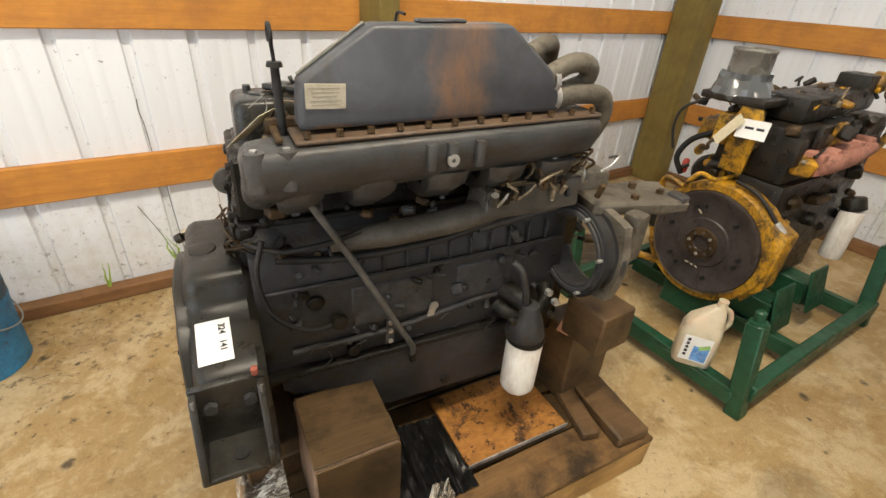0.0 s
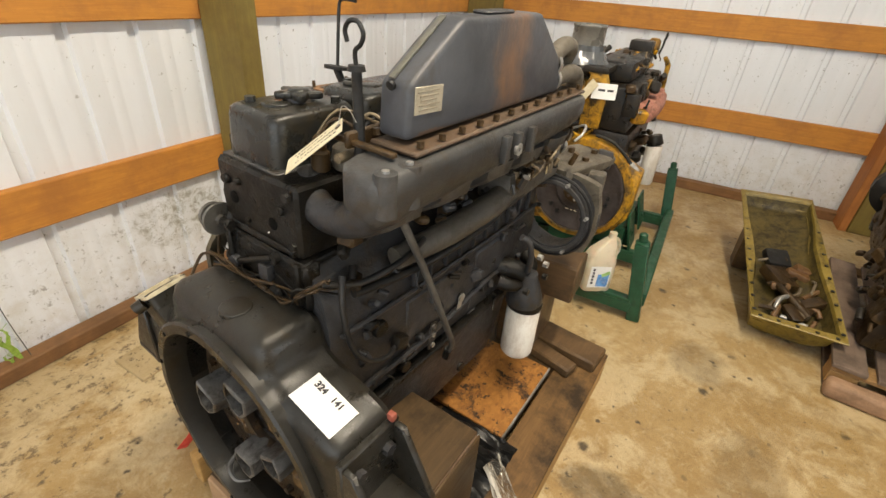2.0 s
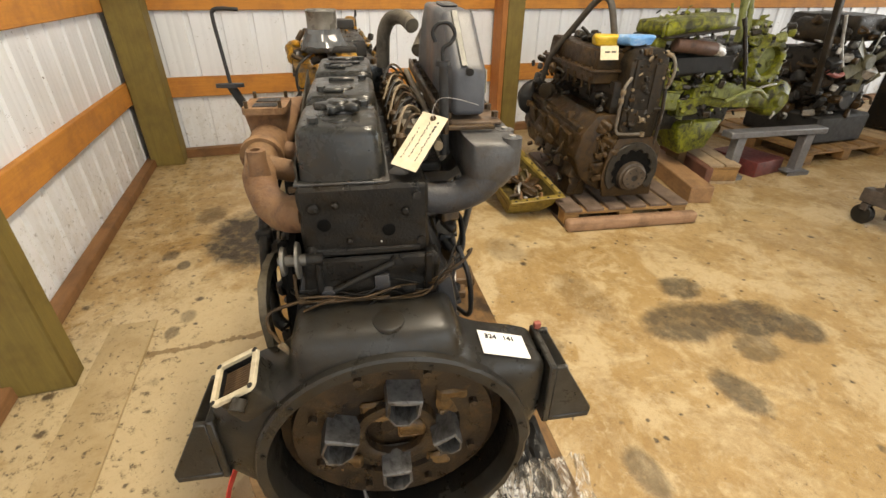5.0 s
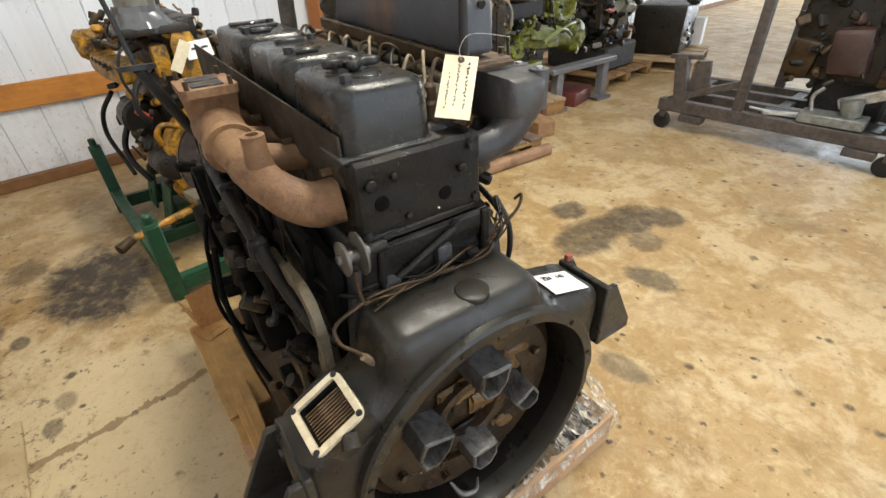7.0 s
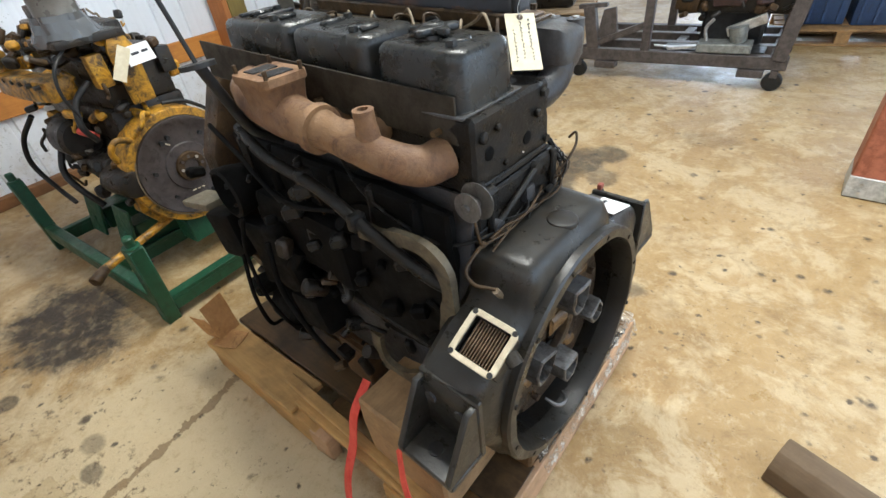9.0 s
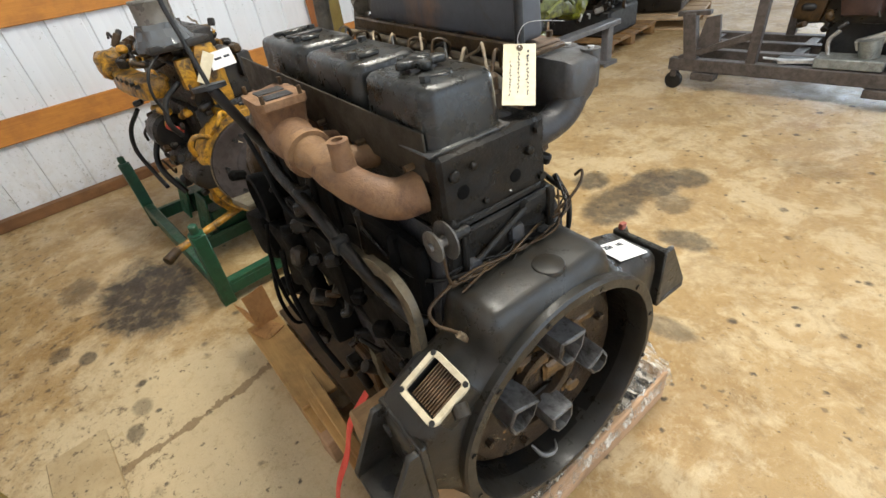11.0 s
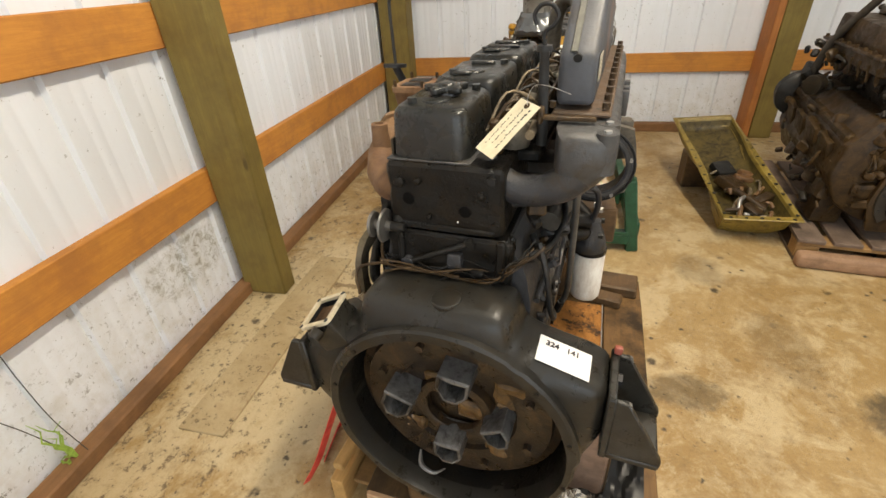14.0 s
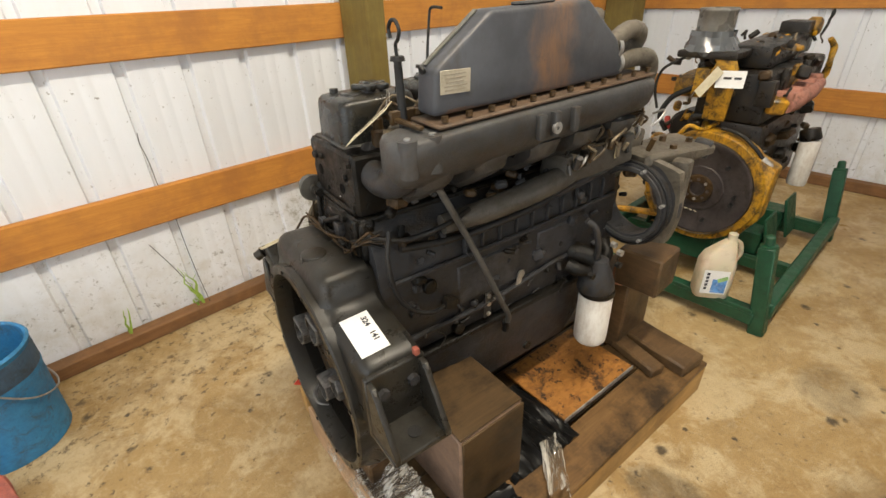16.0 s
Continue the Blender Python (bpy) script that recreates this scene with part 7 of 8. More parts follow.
def pan_ring(inset, drop, floor_z=None, n=5):
    """A ring inside the flange, lowered by drop or down to floor_z."""
    c = [Vector(p) for p in (NR, NL, FL, FR)]
    mid = sum(c, Vector()) / 4
    out = []
    for i in range(4):
        a, b = c[i], c[(i + 1) % 4]
        for j in range(n):
            p = a.lerp(b, j / n)
            d = mid - p
            d.z = 0
            q = p + d.normalized() * inset * (1.25 if j == 0 else 1.0)
            q.z = floor_z if floor_z is not None else p.z - drop
            out.append(tuple(q))
    return out


bm = loft(bmesh.new(), [pan_ring(0.03, 0.012), pan_ring(0.0, 0.010), pan_ring(-0.004, 0.004), pan_ring(0.0, 0.0), pan_ring(0.040, 0.0), pan_ring(0.045, 0.008), pan_ring(0.047, 0.018)], cap0=False, cap1=False)
part("flange", bm, OLIVE, pan, "olive flange with bolt holes", 40)
# inside of the pan: oily dirt, plus shade put into a darker olive
OILY_SHADED_OLIVE = painted("oily_shaded_olive_steel", (0.070, 0.050, 0.013), (0.105, 0.076, 0.021), (0.022, 0.015, 0.006), (0.34, 0.66), spread=0.7, spec=0.25)
bm = loft(bmesh.new(), [pan_ring(0.047, 0.018), pan_ring(0.054, 0.055), pan_ring(0.078, 0.075)], cap0=False, cap1=True)
part("inner_wall", bm, OILY_SHADED_OLIVE, pan, "oily inside of the pan, darkened for its shade", 40)
bm = loft(bmesh.new(), [pan_ring(0.036, 0.011), pan_ring(0.066, 0.085), pan_ring(0.105, 0.128)], cap0=False, cap1=True)
part("outer_wall", bm, OLIVE, pan, "", 40)
hole = part("bolt_hole", C((0, 0, -0.001), (0, 0, 0.0022), 0.0085, n=8), BLACK, pan)
spots = []
for p, q in ((NR, FR), (NL, FL)):
    for j in range(12):
        a = Vector(p).lerp(Vector(q), (j + 0.5) / 12)
        spots.append(Matrix.Translation((a.x, a.y + (0.013 if p is NR else -0.013), a.z + 0.0005)))
for j in range(5):
    a = Vector(NR).lerp(Vector(NL), (j + 0.5) / 5)
    spots.append(Matrix.Translation((a.x + 0.013, a.y, a.z + 0.001)))
hole.matrix_basis = spots[0]
alike("bolt_hole", hole, spots[1:], pan)
BROWN_PART = painted("rust_brown_part", (0.12, 0.055, 0.018), (0.18, 0.095, 0.035), (0.04, 0.022, 0.01), (0.35, 0.7), spread=0.5)


def pan_floor(x):
    """Height of the pan's sloping bottom."""
    return 0.080 + 0.262 * (x - 2.53)


for pts, r, mt, lab in (([(2.66, 1.13, 0.03), (2.72, 1.20, 0.05), (2.80, 1.25, 0.045), (2.88, 1.21, 0.03)], 0.016, OILY, "oily bent suction pipe"), ([(2.62, 1.26, 0.02), (2.68, 1.25, 0.06), (2.74, 1.20, 0.05)], 0.010, STEEL, "bright steel pipe"), ([(2.62, 1.13, 0.014), (2.64, 1.23, 0.014)], 0.011, STEEL, "bright steel rod"), ([(2.66, 1.28, 0.02), (2.73, 1.24, 0.03), (2.78, 1.17, 0.03), (2.84, 1.15, 0.02)], 0.008, TAN, "dusty tan fuel line"), ([(2.90, 1.17, 0.02), (2.84, 1.22, 0.045), (2.80, 1.29, 0.03)], 0.009, OILY, "oily bent oil line")):
    whole("loose_pipe", T([(x, y, h + pan_floor(x)) for x, y, h in pts], r, 10), mt, lab + " in the oil pan", "pipe", smooth=60)
for x, y, h, s_, r, mt, lab in ((2.86, 1.24, 0.028, (0.14, 0.11, 0.05), rot(10, -10, 30), OILY, "oily brown casting in the oil pan"), (2.72, 1.15, 0.022, (0.10, 0.07, 0.04), rot(0, -8, 60), OILY, "oily brown casting in the oil pan"), (3.00, 1.25, 0.025, (0.12, 0.10, 0.04), rot(0, -12, 10), BLACK, "black oily cover in the oil pan"), (2.65, 1.19, 0.018, (0.06, 0.05, 0.03), rot(0, -10, 20), GREASE, "greasy small block in the oil pan")):
    whole("loose_casting", roughen(grid_cut(B((0, 0, 0), s_, 0.010, None, 2), 1), 0.010, 18, x), mt, lab, "casting", m=Matrix.Translation((x, y, pan_floor(x) + h)) @ r)

rnd = random.Random(77)
for i in range(16):
    x, y = rnd.uniform(2.62, 3.02), rnd.uniform(1.10, 1.29)
    a, ln, h = rnd.uniform(0, math.tau), rnd.uniform(0.05, 0.11), rnd.uniform(0.012, 0.035)
    dx, dy = 0.5 * ln * math.cos(a), 0.4 * ln * math.sin(a)
    mt = (BROWN_PART, OILY, OILY, TAN, BROWN_PART)[i % 5]
    word = ("rust-brown", "oily brown", "oily brown", "tan", "rust-brown")[i % 5]
    if i % 3 == 0:
        whole("loose_casting", roughen(grid_cut(B((0, 0, 0), (ln, 0.05, 0.035), 0.010, None, 2), 1), 0.008, 22, i), mt, "small " + word + " casting among the parts in the oil pan", "casting", m=Matrix.Translation((x, y, pan_floor(x) + h)) @ rot(rnd.uniform(-12, 12), -13, math.degrees(a)))
    else:
        pts = [(x - dx, y - dy, pan_floor(x - dx) + h), (x - 0.2 * dx + 0.012, y - 0.2 * dy - 0.012, pan_floor(x) + h + 0.016), (x + dx, y + dy, pan_floor(x + dx) + h)]
        whole("loose_pipe", T(pts, rnd.uniform(0.006, 0.012), 10), mt, "short bent " + word + " pipe among the parts in the oil pan", "pipe", smooth=60)

timber_block((3.33, 1.27, 0.11), (0.14, 0.20, 0.22), "dark timber block under the raised end of the oil pan", BLOCKING, None, Matrix.Identity(4))

# ---- oily brown engine on its own pallet ----
E2 = pose(2.43, 0.70, 0, 0, 0, -8.5)
pallet(E2 @ pose(-0.074, -0.05, 0), 1.09, 0.82, 0.12, "weathered pink-brown pallet under the oily brown engine", across=6, deck=timber("weathered_deck_timber", (0.23, 0.165, 0.125), (0.16, 0.11, 0.08), stain=(0.07, 0.05, 0.035), amount=0.7), gap=0.03, plank_seed=7)
whole("round_rail", roughen(grid_cut(B((0, 0, 0), (0.07, 0.86, 0.075), 0.026, None, 3), 1), 0.004, 9), timber("pink_rail_timber", (0.40, 0.25, 0.15), (0.28, 0.16, 0.095), stain=(0.08, 0.05, 0.03), amount=0.7, along="y"), "pinkish worn timber across the pallet's front", "timber", m=E2 @ pose(-0.115, -0.07, 0.0375))
whole("timber_beam", roughen(grid_cut(B((0, 0, 0), (0.98, 0.16, 0.12), 0.006), 2), 0.004, 7), timber("brown_beam_timber", (0.42, 0.25, 0.12), (0.29, 0.16, 0.078), stain=(0.10, 0.06, 0.04), amount=0.5), "square brown timber beam beside the pallet", "timber", m=pose(2.92, -0.17, 0.06, 0, 0, -17))
whole("timber_beam", roughen(grid_cut(B((0, 0, 0), (0.90, 0.05, 0.145), 0.006), 2), 0.004, 7), timber("red_brown_beam_timber", (0.22, 0.10, 0.065), (0.14, 0.06, 0.04), stain=(0.07, 0.04, 0.03), amount=0.5), "red-brown timber plank on edge on the floor", "timber", m=pose(3.10, -0.43, 0.0725, 0, 0, -17))
be = thing("brown_engine", E2, "oily brown diesel engine block on a wooden pallet", "engine")
GREYBOX = painted("grey_black_timing_box", (0.012, 0.0098, 0.0074), (0.021, 0.017, 0.0125), (0.040, 0.025, 0.011), (0.26, 0.65), spread=0.6, bump=0.45, spec=0.25, chips=0.10)
part("crankcase", roughen(grid_cut(PR([(-0.13, 0.20), (0.13, 0.20), (0.25, 0.27), (0.305, 0.40), (0.285, 0.54), (0.20, 0.66), (-0.13, 0.66)], 0.94, Matrix(((0, 0, 1, 0.02), (1, 0, 0, 0), (0, 1, 0, 0), (0, 0, 0, 1))), 0.012), 2), 0.014, 12), OILY, be, "oily brown crankcase")
BROWN = painted("brown_oil_film", (0.034, 0.019, 0.006), (0.060, 0.034, 0.011), (0.008, 0.005, 0.003), (0.3, 0.65), spread=0.65, bump=0.5, spec=0.22, chips=0.15)
for x, z, w, h in ((0.20, 0.47, 0.15, 0.13), (0.40, 0.48, 0.16, 0.13), (0.60, 0.48, 0.15, 0.12), (0.78, 0.49, 0.13, 0.11)):
    part("side_cover", roughen(grid_cut(B((x, 0.296, z), (w, 0.03, h), 0.010, rot(-10, -8, 0), 2), 1), 0.008, 18), BROWN, be, "brown oil-filmed side cover")
for x, z, w, h in ((0.14, 0.32, 0.13, 0.14), (0.30, 0.33, 0.12, 0.13), (0.47, 0.34, 0.14, 0.12), (0.64, 0.35, 0.13, 0.12)):
    part("lower_rib", roughen(grid_cut(B((x, 0.262, z), (w, 0.05, h), 0.014, rot(18, 12, 0), 2), 1), 0.010, 16), OILY if x > 0.4 else BROWN, be)
part("side_step", roughen(grid_cut(B((0.48, 0.258, 0.575), (0.84, 0.05, 0.045), 0.01, rot(0, -2, 0)), 2), 0.008, 16), BROWN, be)
part("foot", roughen(grid_cut(B((0.20, 0.22, 0.215), (0.18, 0.13, 0.18), 0.02, rot(8, 0, 6), 2), 1), 0.014, 14), OILY, be)
part("cylinder_head", roughen(grid_cut(B((0.48, -0.01, 0.74), (0.88, 0.28, 0.18), 0.015, None, 2), 2), 0.008, 14), GREASE, be, "greasy black cylinder head")
part("valve_cover", roughen(grid_cut(B((0.46, 0.10, 0.925), (0.72, 0.24, 0.12), 0.025, rot(4, -2, 0), 2), 2), 0.005, 14), BROWN, be, "brown oil-filmed valve cover")
part("cover_skirt", roughen(grid_cut(B((0.46, 0.125, 0.842), (0.74, 0.235, 0.065), 0.008), 2), 0.006, 20), BROWN, be)
part("cover_lip", roughen(grid_cut(B((0.46, 0.115, 0.878), (0.78, 0.275, 0.016), 0.004), 2), 0.003, 20), OILY, be)
for i in range(8):
    part("cover_bolt", C((0.12 + 0.1 * i, 0.243, 0.880), (0.12 + 0.1 * i, 0.243, 0.900), 0.009, n=6), OILY, be)
    part("oil_drip", roughen(C((0.12 + 0.1 * i, 0.240, 0.845), (0.12 + 0.1 * i, 0.236, 0.775), 0.013, 0.006, 8), 0.006, 40), BROWN, be)
box_line = [(-0.135, 0.52), (0.075, 0.52), (0.085, 0.60), (0.085, 0.93), (0.065, 0.985), (0.02, 1.005), (-0.09, 1.005), (-0.13, 0.975), (-0.14, 0.90)]
part("timing_box", roughen(grid_cut(PR(box_line, 0.13, Matrix(((0, 0, 1, -0.02), (1, 0, 0, 0), (0, 1, 0, 0), (0, 0, 0, 1))), 0.016), 1), 0.006, 16), GREYBOX, be, "grey-black end box")
for y, z, w, h in ((0.035, 0.88, 0.05, 0.15), (-0.085, 0.80, 0.06, 0.26), (0.0, 0.645, 0.10, 0.10), (0.045, 0.72, 0.03, 0.12)):
    part("raised_panel", roughen(grid_cut(B((-0.022, y, z), (0.022, w, h), 0.008, None, 2), 1), 0.005, 24), GREYBOX, be)
for i in range(9):
    a = radians(40 * i)
    part("bolt", C((-0.034, -0.03 + 0.085 * math.cos(a), 0.80 + 0.17 * math.sin(a)), (-0.018, -0.03 + 0.085 * math.cos(a), 0.80 + 0.17 * math.sin(a)), 0.009, n=6), OILY if i % 2 else TAN, be)
# scalloped arch over the crankshaft
ARCH = painted("grey_end_arch", (0.017, 0.014, 0.010), (0.028, 0.024, 0.018), (0.011, 0.008, 0.006), (0.25, 0.6), 0.2, spread=0.5, bump=0.4)
outer = [(-0.04 + 0.165 * math.cos(radians(a)), 0.33 + 0.175 * math.sin(radians(a))) for a in range(-40, 221, 13)]
inner = []
for k in range(81):
    a = radians(220 - 3.25 * k)
    r = 0.112 + 0.016 * abs(math.sin(k * math.pi / 8))
    inner.append((-0.04 + r * math.cos(a), 0.33 + 1.06 * r * math.sin(a)))
part("end_arch", PR(outer + inner, 0.035, Matrix(((0, 0, 1, -0.04), (1, 0, 0, 0), (0, 1, 0, 0), (0, 0, 0, 1))), 0.003, 1), ARCH, be, "grey scalloped end arch")
part("end_plate", roughen(PR([(-0.20, 0.17), (0.11, 0.17), (0.145, 0.30), (0.115, 0.50), (0.07, 0.53), (-0.15, 0.53), (-0.20, 0.47)], 0.025, Matrix(((0, 0, 1, -0.028), (1, 0, 0, 0), (0, 1, 0, 0), (0, 0, 0, 1))), 0.004), 0.003, 20), OILY, be, "oily flat end plate")
# flat disc; the crank hollow's shade is in its colour
part("crank_cavity", C((-0.030, -0.04, 0.335), (-0.020, -0.04, 0.335), 0.128, n=32), SHADE_BLACK, be)
for i in range(9):
    a = radians(-20 + 220 * i / 8)
    part("bolt_hole", C((-0.0425, -0.04 + 0.148 * math.cos(a), 0.33 + 0.156 * math.sin(a)), (-0.036, -0.04 + 0.148 * math.cos(a), 0.33 + 0.156 * math.sin(a)), 0.007, n=8), BLACK, be)
hb = part("crank_hub", L([(0.0, -0.04), (0.018, -0.04), (0.020, -0.05), (0.066, -0.05), (0.072, -0.044), (0.072, -0.03), (0.085, -0.025), (0.09, 0.0), (0.06, 0.03), (0.0, 0.03)], (-0.03, -0.045, 0.300), "x", 32), painted("rusty_brown_hub", (0.062, 0.046, 0.032), (0.088, 0.066, 0.048), (0.025, 0.017, 0.012), (0.35, 0.65), 0.3), be, "rusty crankshaft hub", 40)
for i in range(8):
    a = radians(45 * i)
    part("bolt_hole", C((-0.0815, -0.045 + 0.048 * math.cos(a), 0.300 + 0.048 * math.sin(a)), (-0.079, -0.045 + 0.048 * math.cos(a), 0.300 + 0.048 * math.sin(a)), 0.006, n=8), BLACK, hb)
part("hub_bore", C((-0.075, -0.045, 0.300), (-0.0695, -0.045, 0.300), 0.017, n=14), BLACK, hb)
part("breather_pipe", T([(0.80, 0.26, 0.70), (0.70, 0.25, 0.88), (0.52, 0.18, 1.09), (0.42, 0.14, 1.20), (0.36, 0.12, 1.235), (0.30, 0.10, 1.21), (0.26, 0.08, 1.10), (0.25, 0.06, 1.0)], 0.019, 12), painted("dusty_black_hose", (0.05, 0.042, 0.034), (0.07, 0.060, 0.048), (0.025, 0.02, 0.015), (0.5, 0.75)), be, "arched black breather hose", 60)
part("side_pipe", T([(-0.02, 0.07, 0.86), (-0.035, 0.10, 0.83), (-0.04, 0.115, 0.79), (-0.04, 0.118, 0.62), (-0.04, 0.112, 0.575), (-0.04, 0.085, 0.560), (-0.04, -0.05, 0.555)], 0.0095, 10), painted("grey_conduit", (0.12, 0.10, 0.078), (0.16, 0.138, 0.11), (0.06, 0.045, 0.03), (0.3, 0.6), 0.3), be, "grey bent coolant pipe", 60)
for y, z in ((0.115, 0.79), (-0.05, 0.555), (0.118, 0.745)):
    part("pipe_nut", C((-0.04, y, z - 0.012), (-0.04, y, z + 0.012), 0.016, n=6), TAN, be)
part("side_hose", T([(0.02, -0.12, 0.985), (-0.01, -0.155, 0.96), (-0.02, -0.175, 0.90), (-0.02, -0.165, 0.83), (-0.01, -0.145, 0.78)], 0.009, 8), painted("pale_hose", (0.17, 0.15, 0.11), (0.13, 0.11, 0.08), (0.06, 0.045, 0.03)), be, "pale side hose", 60)
part("drain_rod", T([(-0.02, -0.145, 0.80), (-0.025, -0.155, 0.66), (-0.02, -0.15, 0.50), (0.0, -0.15, 0.40)], 0.011, 8), GREYBOX, be, "", 60)
part("front_wheel", roughen(L([(0.0, 0.0), (0.10, 0.0), (0.13, 0.02), (0.13, 0.06), (0.10, 0.08), (0.0, 0.08)], (0.90, 0.24, 0.56), "x", 26), 0.006, 18), BLACK, be, "", 40)
part("side_disc", C((0.62, 0.27, 0.68), (0.585, 0.315, 0.68), 0.050, n=24, bevel=0.008), GREYBOX, be)
clutter(be, (0.06, 0.24, 0.22), (0.92, 0.31, 0.62), 50, [OILY, BROWN, GREASE], 21, (0.016, 0.036))
clutter(be, (0.02, -0.13, 0.96), (0.90, 0.10, 1.02), 40, [OILY, GREASE, GREYBOX], 22, (0.018, 0.042))
clutter(be, (-0.045, -0.13, 0.55), (-0.02, 0.08, 1.0), 40, [GREYBOX, GREASE, OILY, TAN], 23, (0.010, 0.024))
clutter(be, (0.55, 0.16, 0.60), (0.98, 0.28, 0.86), 30, [GREASE, OILY, BLACK], 24, (0.018, 0.042))
clutter(be, (-0.005, 0.09, 0.24), (0.05, 0.21, 0.60), 36, [BROWN, OILY, OILY], 26, (0.02, 0.05))
clutter(be, (0.05, 0.13, 0.66), (0.60, 0.17, 0.80), 24, [GREASE, GREASE, OILY], 25, (0.014, 0.03))
ENG = E2
btag = card("lot_label", (0.075, 0.175, 0.975), (0.0, -0.10, 0.0), (0.03, 0.0, 0.09), 0.105, 0.072, CARD, "cream lot card on the brown engine", "label")
part("print_bar", B((-0.012, 0.004, 0.001), (0.03, 0.008, 0.0008)), INK, btag)
part("print_bar", B((0.025, 0.004, 0.001), (0.025, 0.008, 0.0008)), INK, btag)
ENG = ENG_KEEP
bag = roughen(grid_cut(B((0, 0, 0), (0.13, 0.15, 0.10), 0.03, None, 3), 2), 0.012, 16)
whole("parts_bag", bag, painted("blue_plastic_bag", (0.11, 0.30, 0.62), (0.20, 0.42, 0.74), (0.5, 0.6, 0.75), (0.25, 0.45), spread=0.4), "blue plastic parts bag lying on the brown engine", "bag", m=E2 @ pose(0.12, 0.01, 1.035, 0, 0, 10) @ Matrix.Diagonal((1.0, 1.1, 0.55, 1)))
bag = roughen(grid_cut(B((0, 0, 0), (0.12, 0.12, 0.09), 0.025, None, 3), 2), 0.014, 18)
whole("parts_bag", bag, painted("yellow_plastic_bag", (0.62, 0.42, 0.03), (0.55, 0.33, 0.02), (0.3, 0.18, 0.03), (0.3, 0.5), spread=0.4), "yellow plastic parts bag lying on the brown engine", "bag", m=E2 @ pose(0.22, 0.13, 1.025, 0, 0, -20) @ Matrix.Diagonal((1.0, 1.1, 0.7, 1)))

# ---- lime green engine on a grey trestle and a pallet ----
le = thing("lime_engine", pose(2.80, 0.0, 0), "bright lime green engine standing behind a grey trestle", "engine")
part("crankcase", roughen(grid_cut(B((0.28, -0.17, 0.60), (0.36, 0.76, 0.42), 0.03, None, 2), 3), 0.02, 12), GREASE, le, "greasy black crankcase")
part("sump", roughen(grid_cut(PR([(-0.36, 0.24), (-0.12, 0.22), (-0.06, 0.40), (-0.08, 0.45), (-0.46, 0.45)], 0.30, Matrix(((0, 0, 1, 0.03), (1, 0, 0, 0), (0, 1, 0, 0), (0, 0, 0, 1))), 0.02), 1), 0.008, 12), LIME, le, "lime green sump")
part("top_casting", roughen(grid_cut(B((0.26, -0.13, 0.86), (0.40, 0.74, 0.20), 0.02, None, 2), 3), 0.02, 14), GREASE, le, "black greasy cylinder head")
LIME_PALE = painted("faded_lime_paint", (0.12, 0.135, 0.035), (0.18, 0.20, 0.065), (0.02, 0.022, 0.007), (0.35, 0.6), spread=0.5)
part("flywheel_end", roughen(grid_cut(B((0.30, -0.70, 0.72), (0.34, 0.50, 0.50), 0.05, None, 2), 2), 0.03, 9), GREASE, le, "greasy black flywheel end")
part("hood", roughen(grid_cut(B((0.12, 0.02, 1.085), (0.30, 0.54, 0.085), 0.03, rot(-5, 0, 0), 2), 3), 0.016, 11), LIME, le, "lime green rocker hood")
part("hood_seam", roughen(grid_cut(B((0.11, 0.02, 1.040), (0.33, 0.56, 0.016), 0.005, rot(-5, 0, 0)), 2), 0.006, 18), GREASE, le)
part("flank_casting", roughen(grid_cut(B((0.11, -0.38, 0.625), (0.18, 0.56, 0.16), 0.03, rot(6, 0, 0), 2), 3), 0.018, 12), LIME, le, "lime green flank casting")
part("side_cover", roughen(grid_cut(B((0.015, -0.40, 0.655), (0.05, 0.30, 0.11), 0.02, rot(10, 6, 0), 2), 2), 0.010, 15), LIME_PALE, le, "faded lime side cover")
part("housing_ring", roughen(L([(0.095, 0.02), (0.100, -0.045), (0.120, -0.055), (0.150, -0.050), (0.170, -0.02), (0.176, 0.06), (0.168, 0.12), (0.05, 0.13)], (0.07, -0.70, 0.84), "x", 36), 0.012, 17), LIME, le, "lime green housing ring", 40)
part("ring_plate", roughen(L([(0.0, -0.012), (0.060, -0.016), (0.094, -0.004), (0.097, 0.02)], (0.07, -0.70, 0.84), "x", 28), 0.006, 20), LIME_PALE, le, "pale plate inside the ring", 40)
for k in range(10):
    a = math.tau * k / 10
    part("bolt", C((0.005, -0.70 + 0.135 * math.cos(a), 0.84 + 0.135 * math.sin(a)), (0.030, -0.70 + 0.135 * math.cos(a), 0.84 + 0.135 * math.sin(a)), 0.010, n=6), GREASE if k % 3 else LIME, le)
part("drive_end", roughen(L([(0.0, -0.07), (0.045, -0.075), (0.060, -0.05), (0.085, -0.045), (0.125, -0.02), (0.135, 0.03), (0.125, 0.14), (0.0, 0.15)], (0.07, -0.94, 0.565), "x", 32), 0.010, 16), LIME, le, "lime green drive end", 40)
part("drive_bracket", roughen(grid_cut(B((0.09, -0.76, 0.565), (0.14, 0.26, 0.11), 0.03, rot(8, 0, 0), 2), 2), 0.015, 15), LIME, le)
part("dark_strut", roughen(T([(0.01, -0.34, 1.12), (-0.01, -0.40, 0.95), (-0.01, -0.47, 0.78), (0.0, -0.53, 0.66)], 0.013, 10), 0.008, 22), GREASE, le, "greasy dark strut", 60)
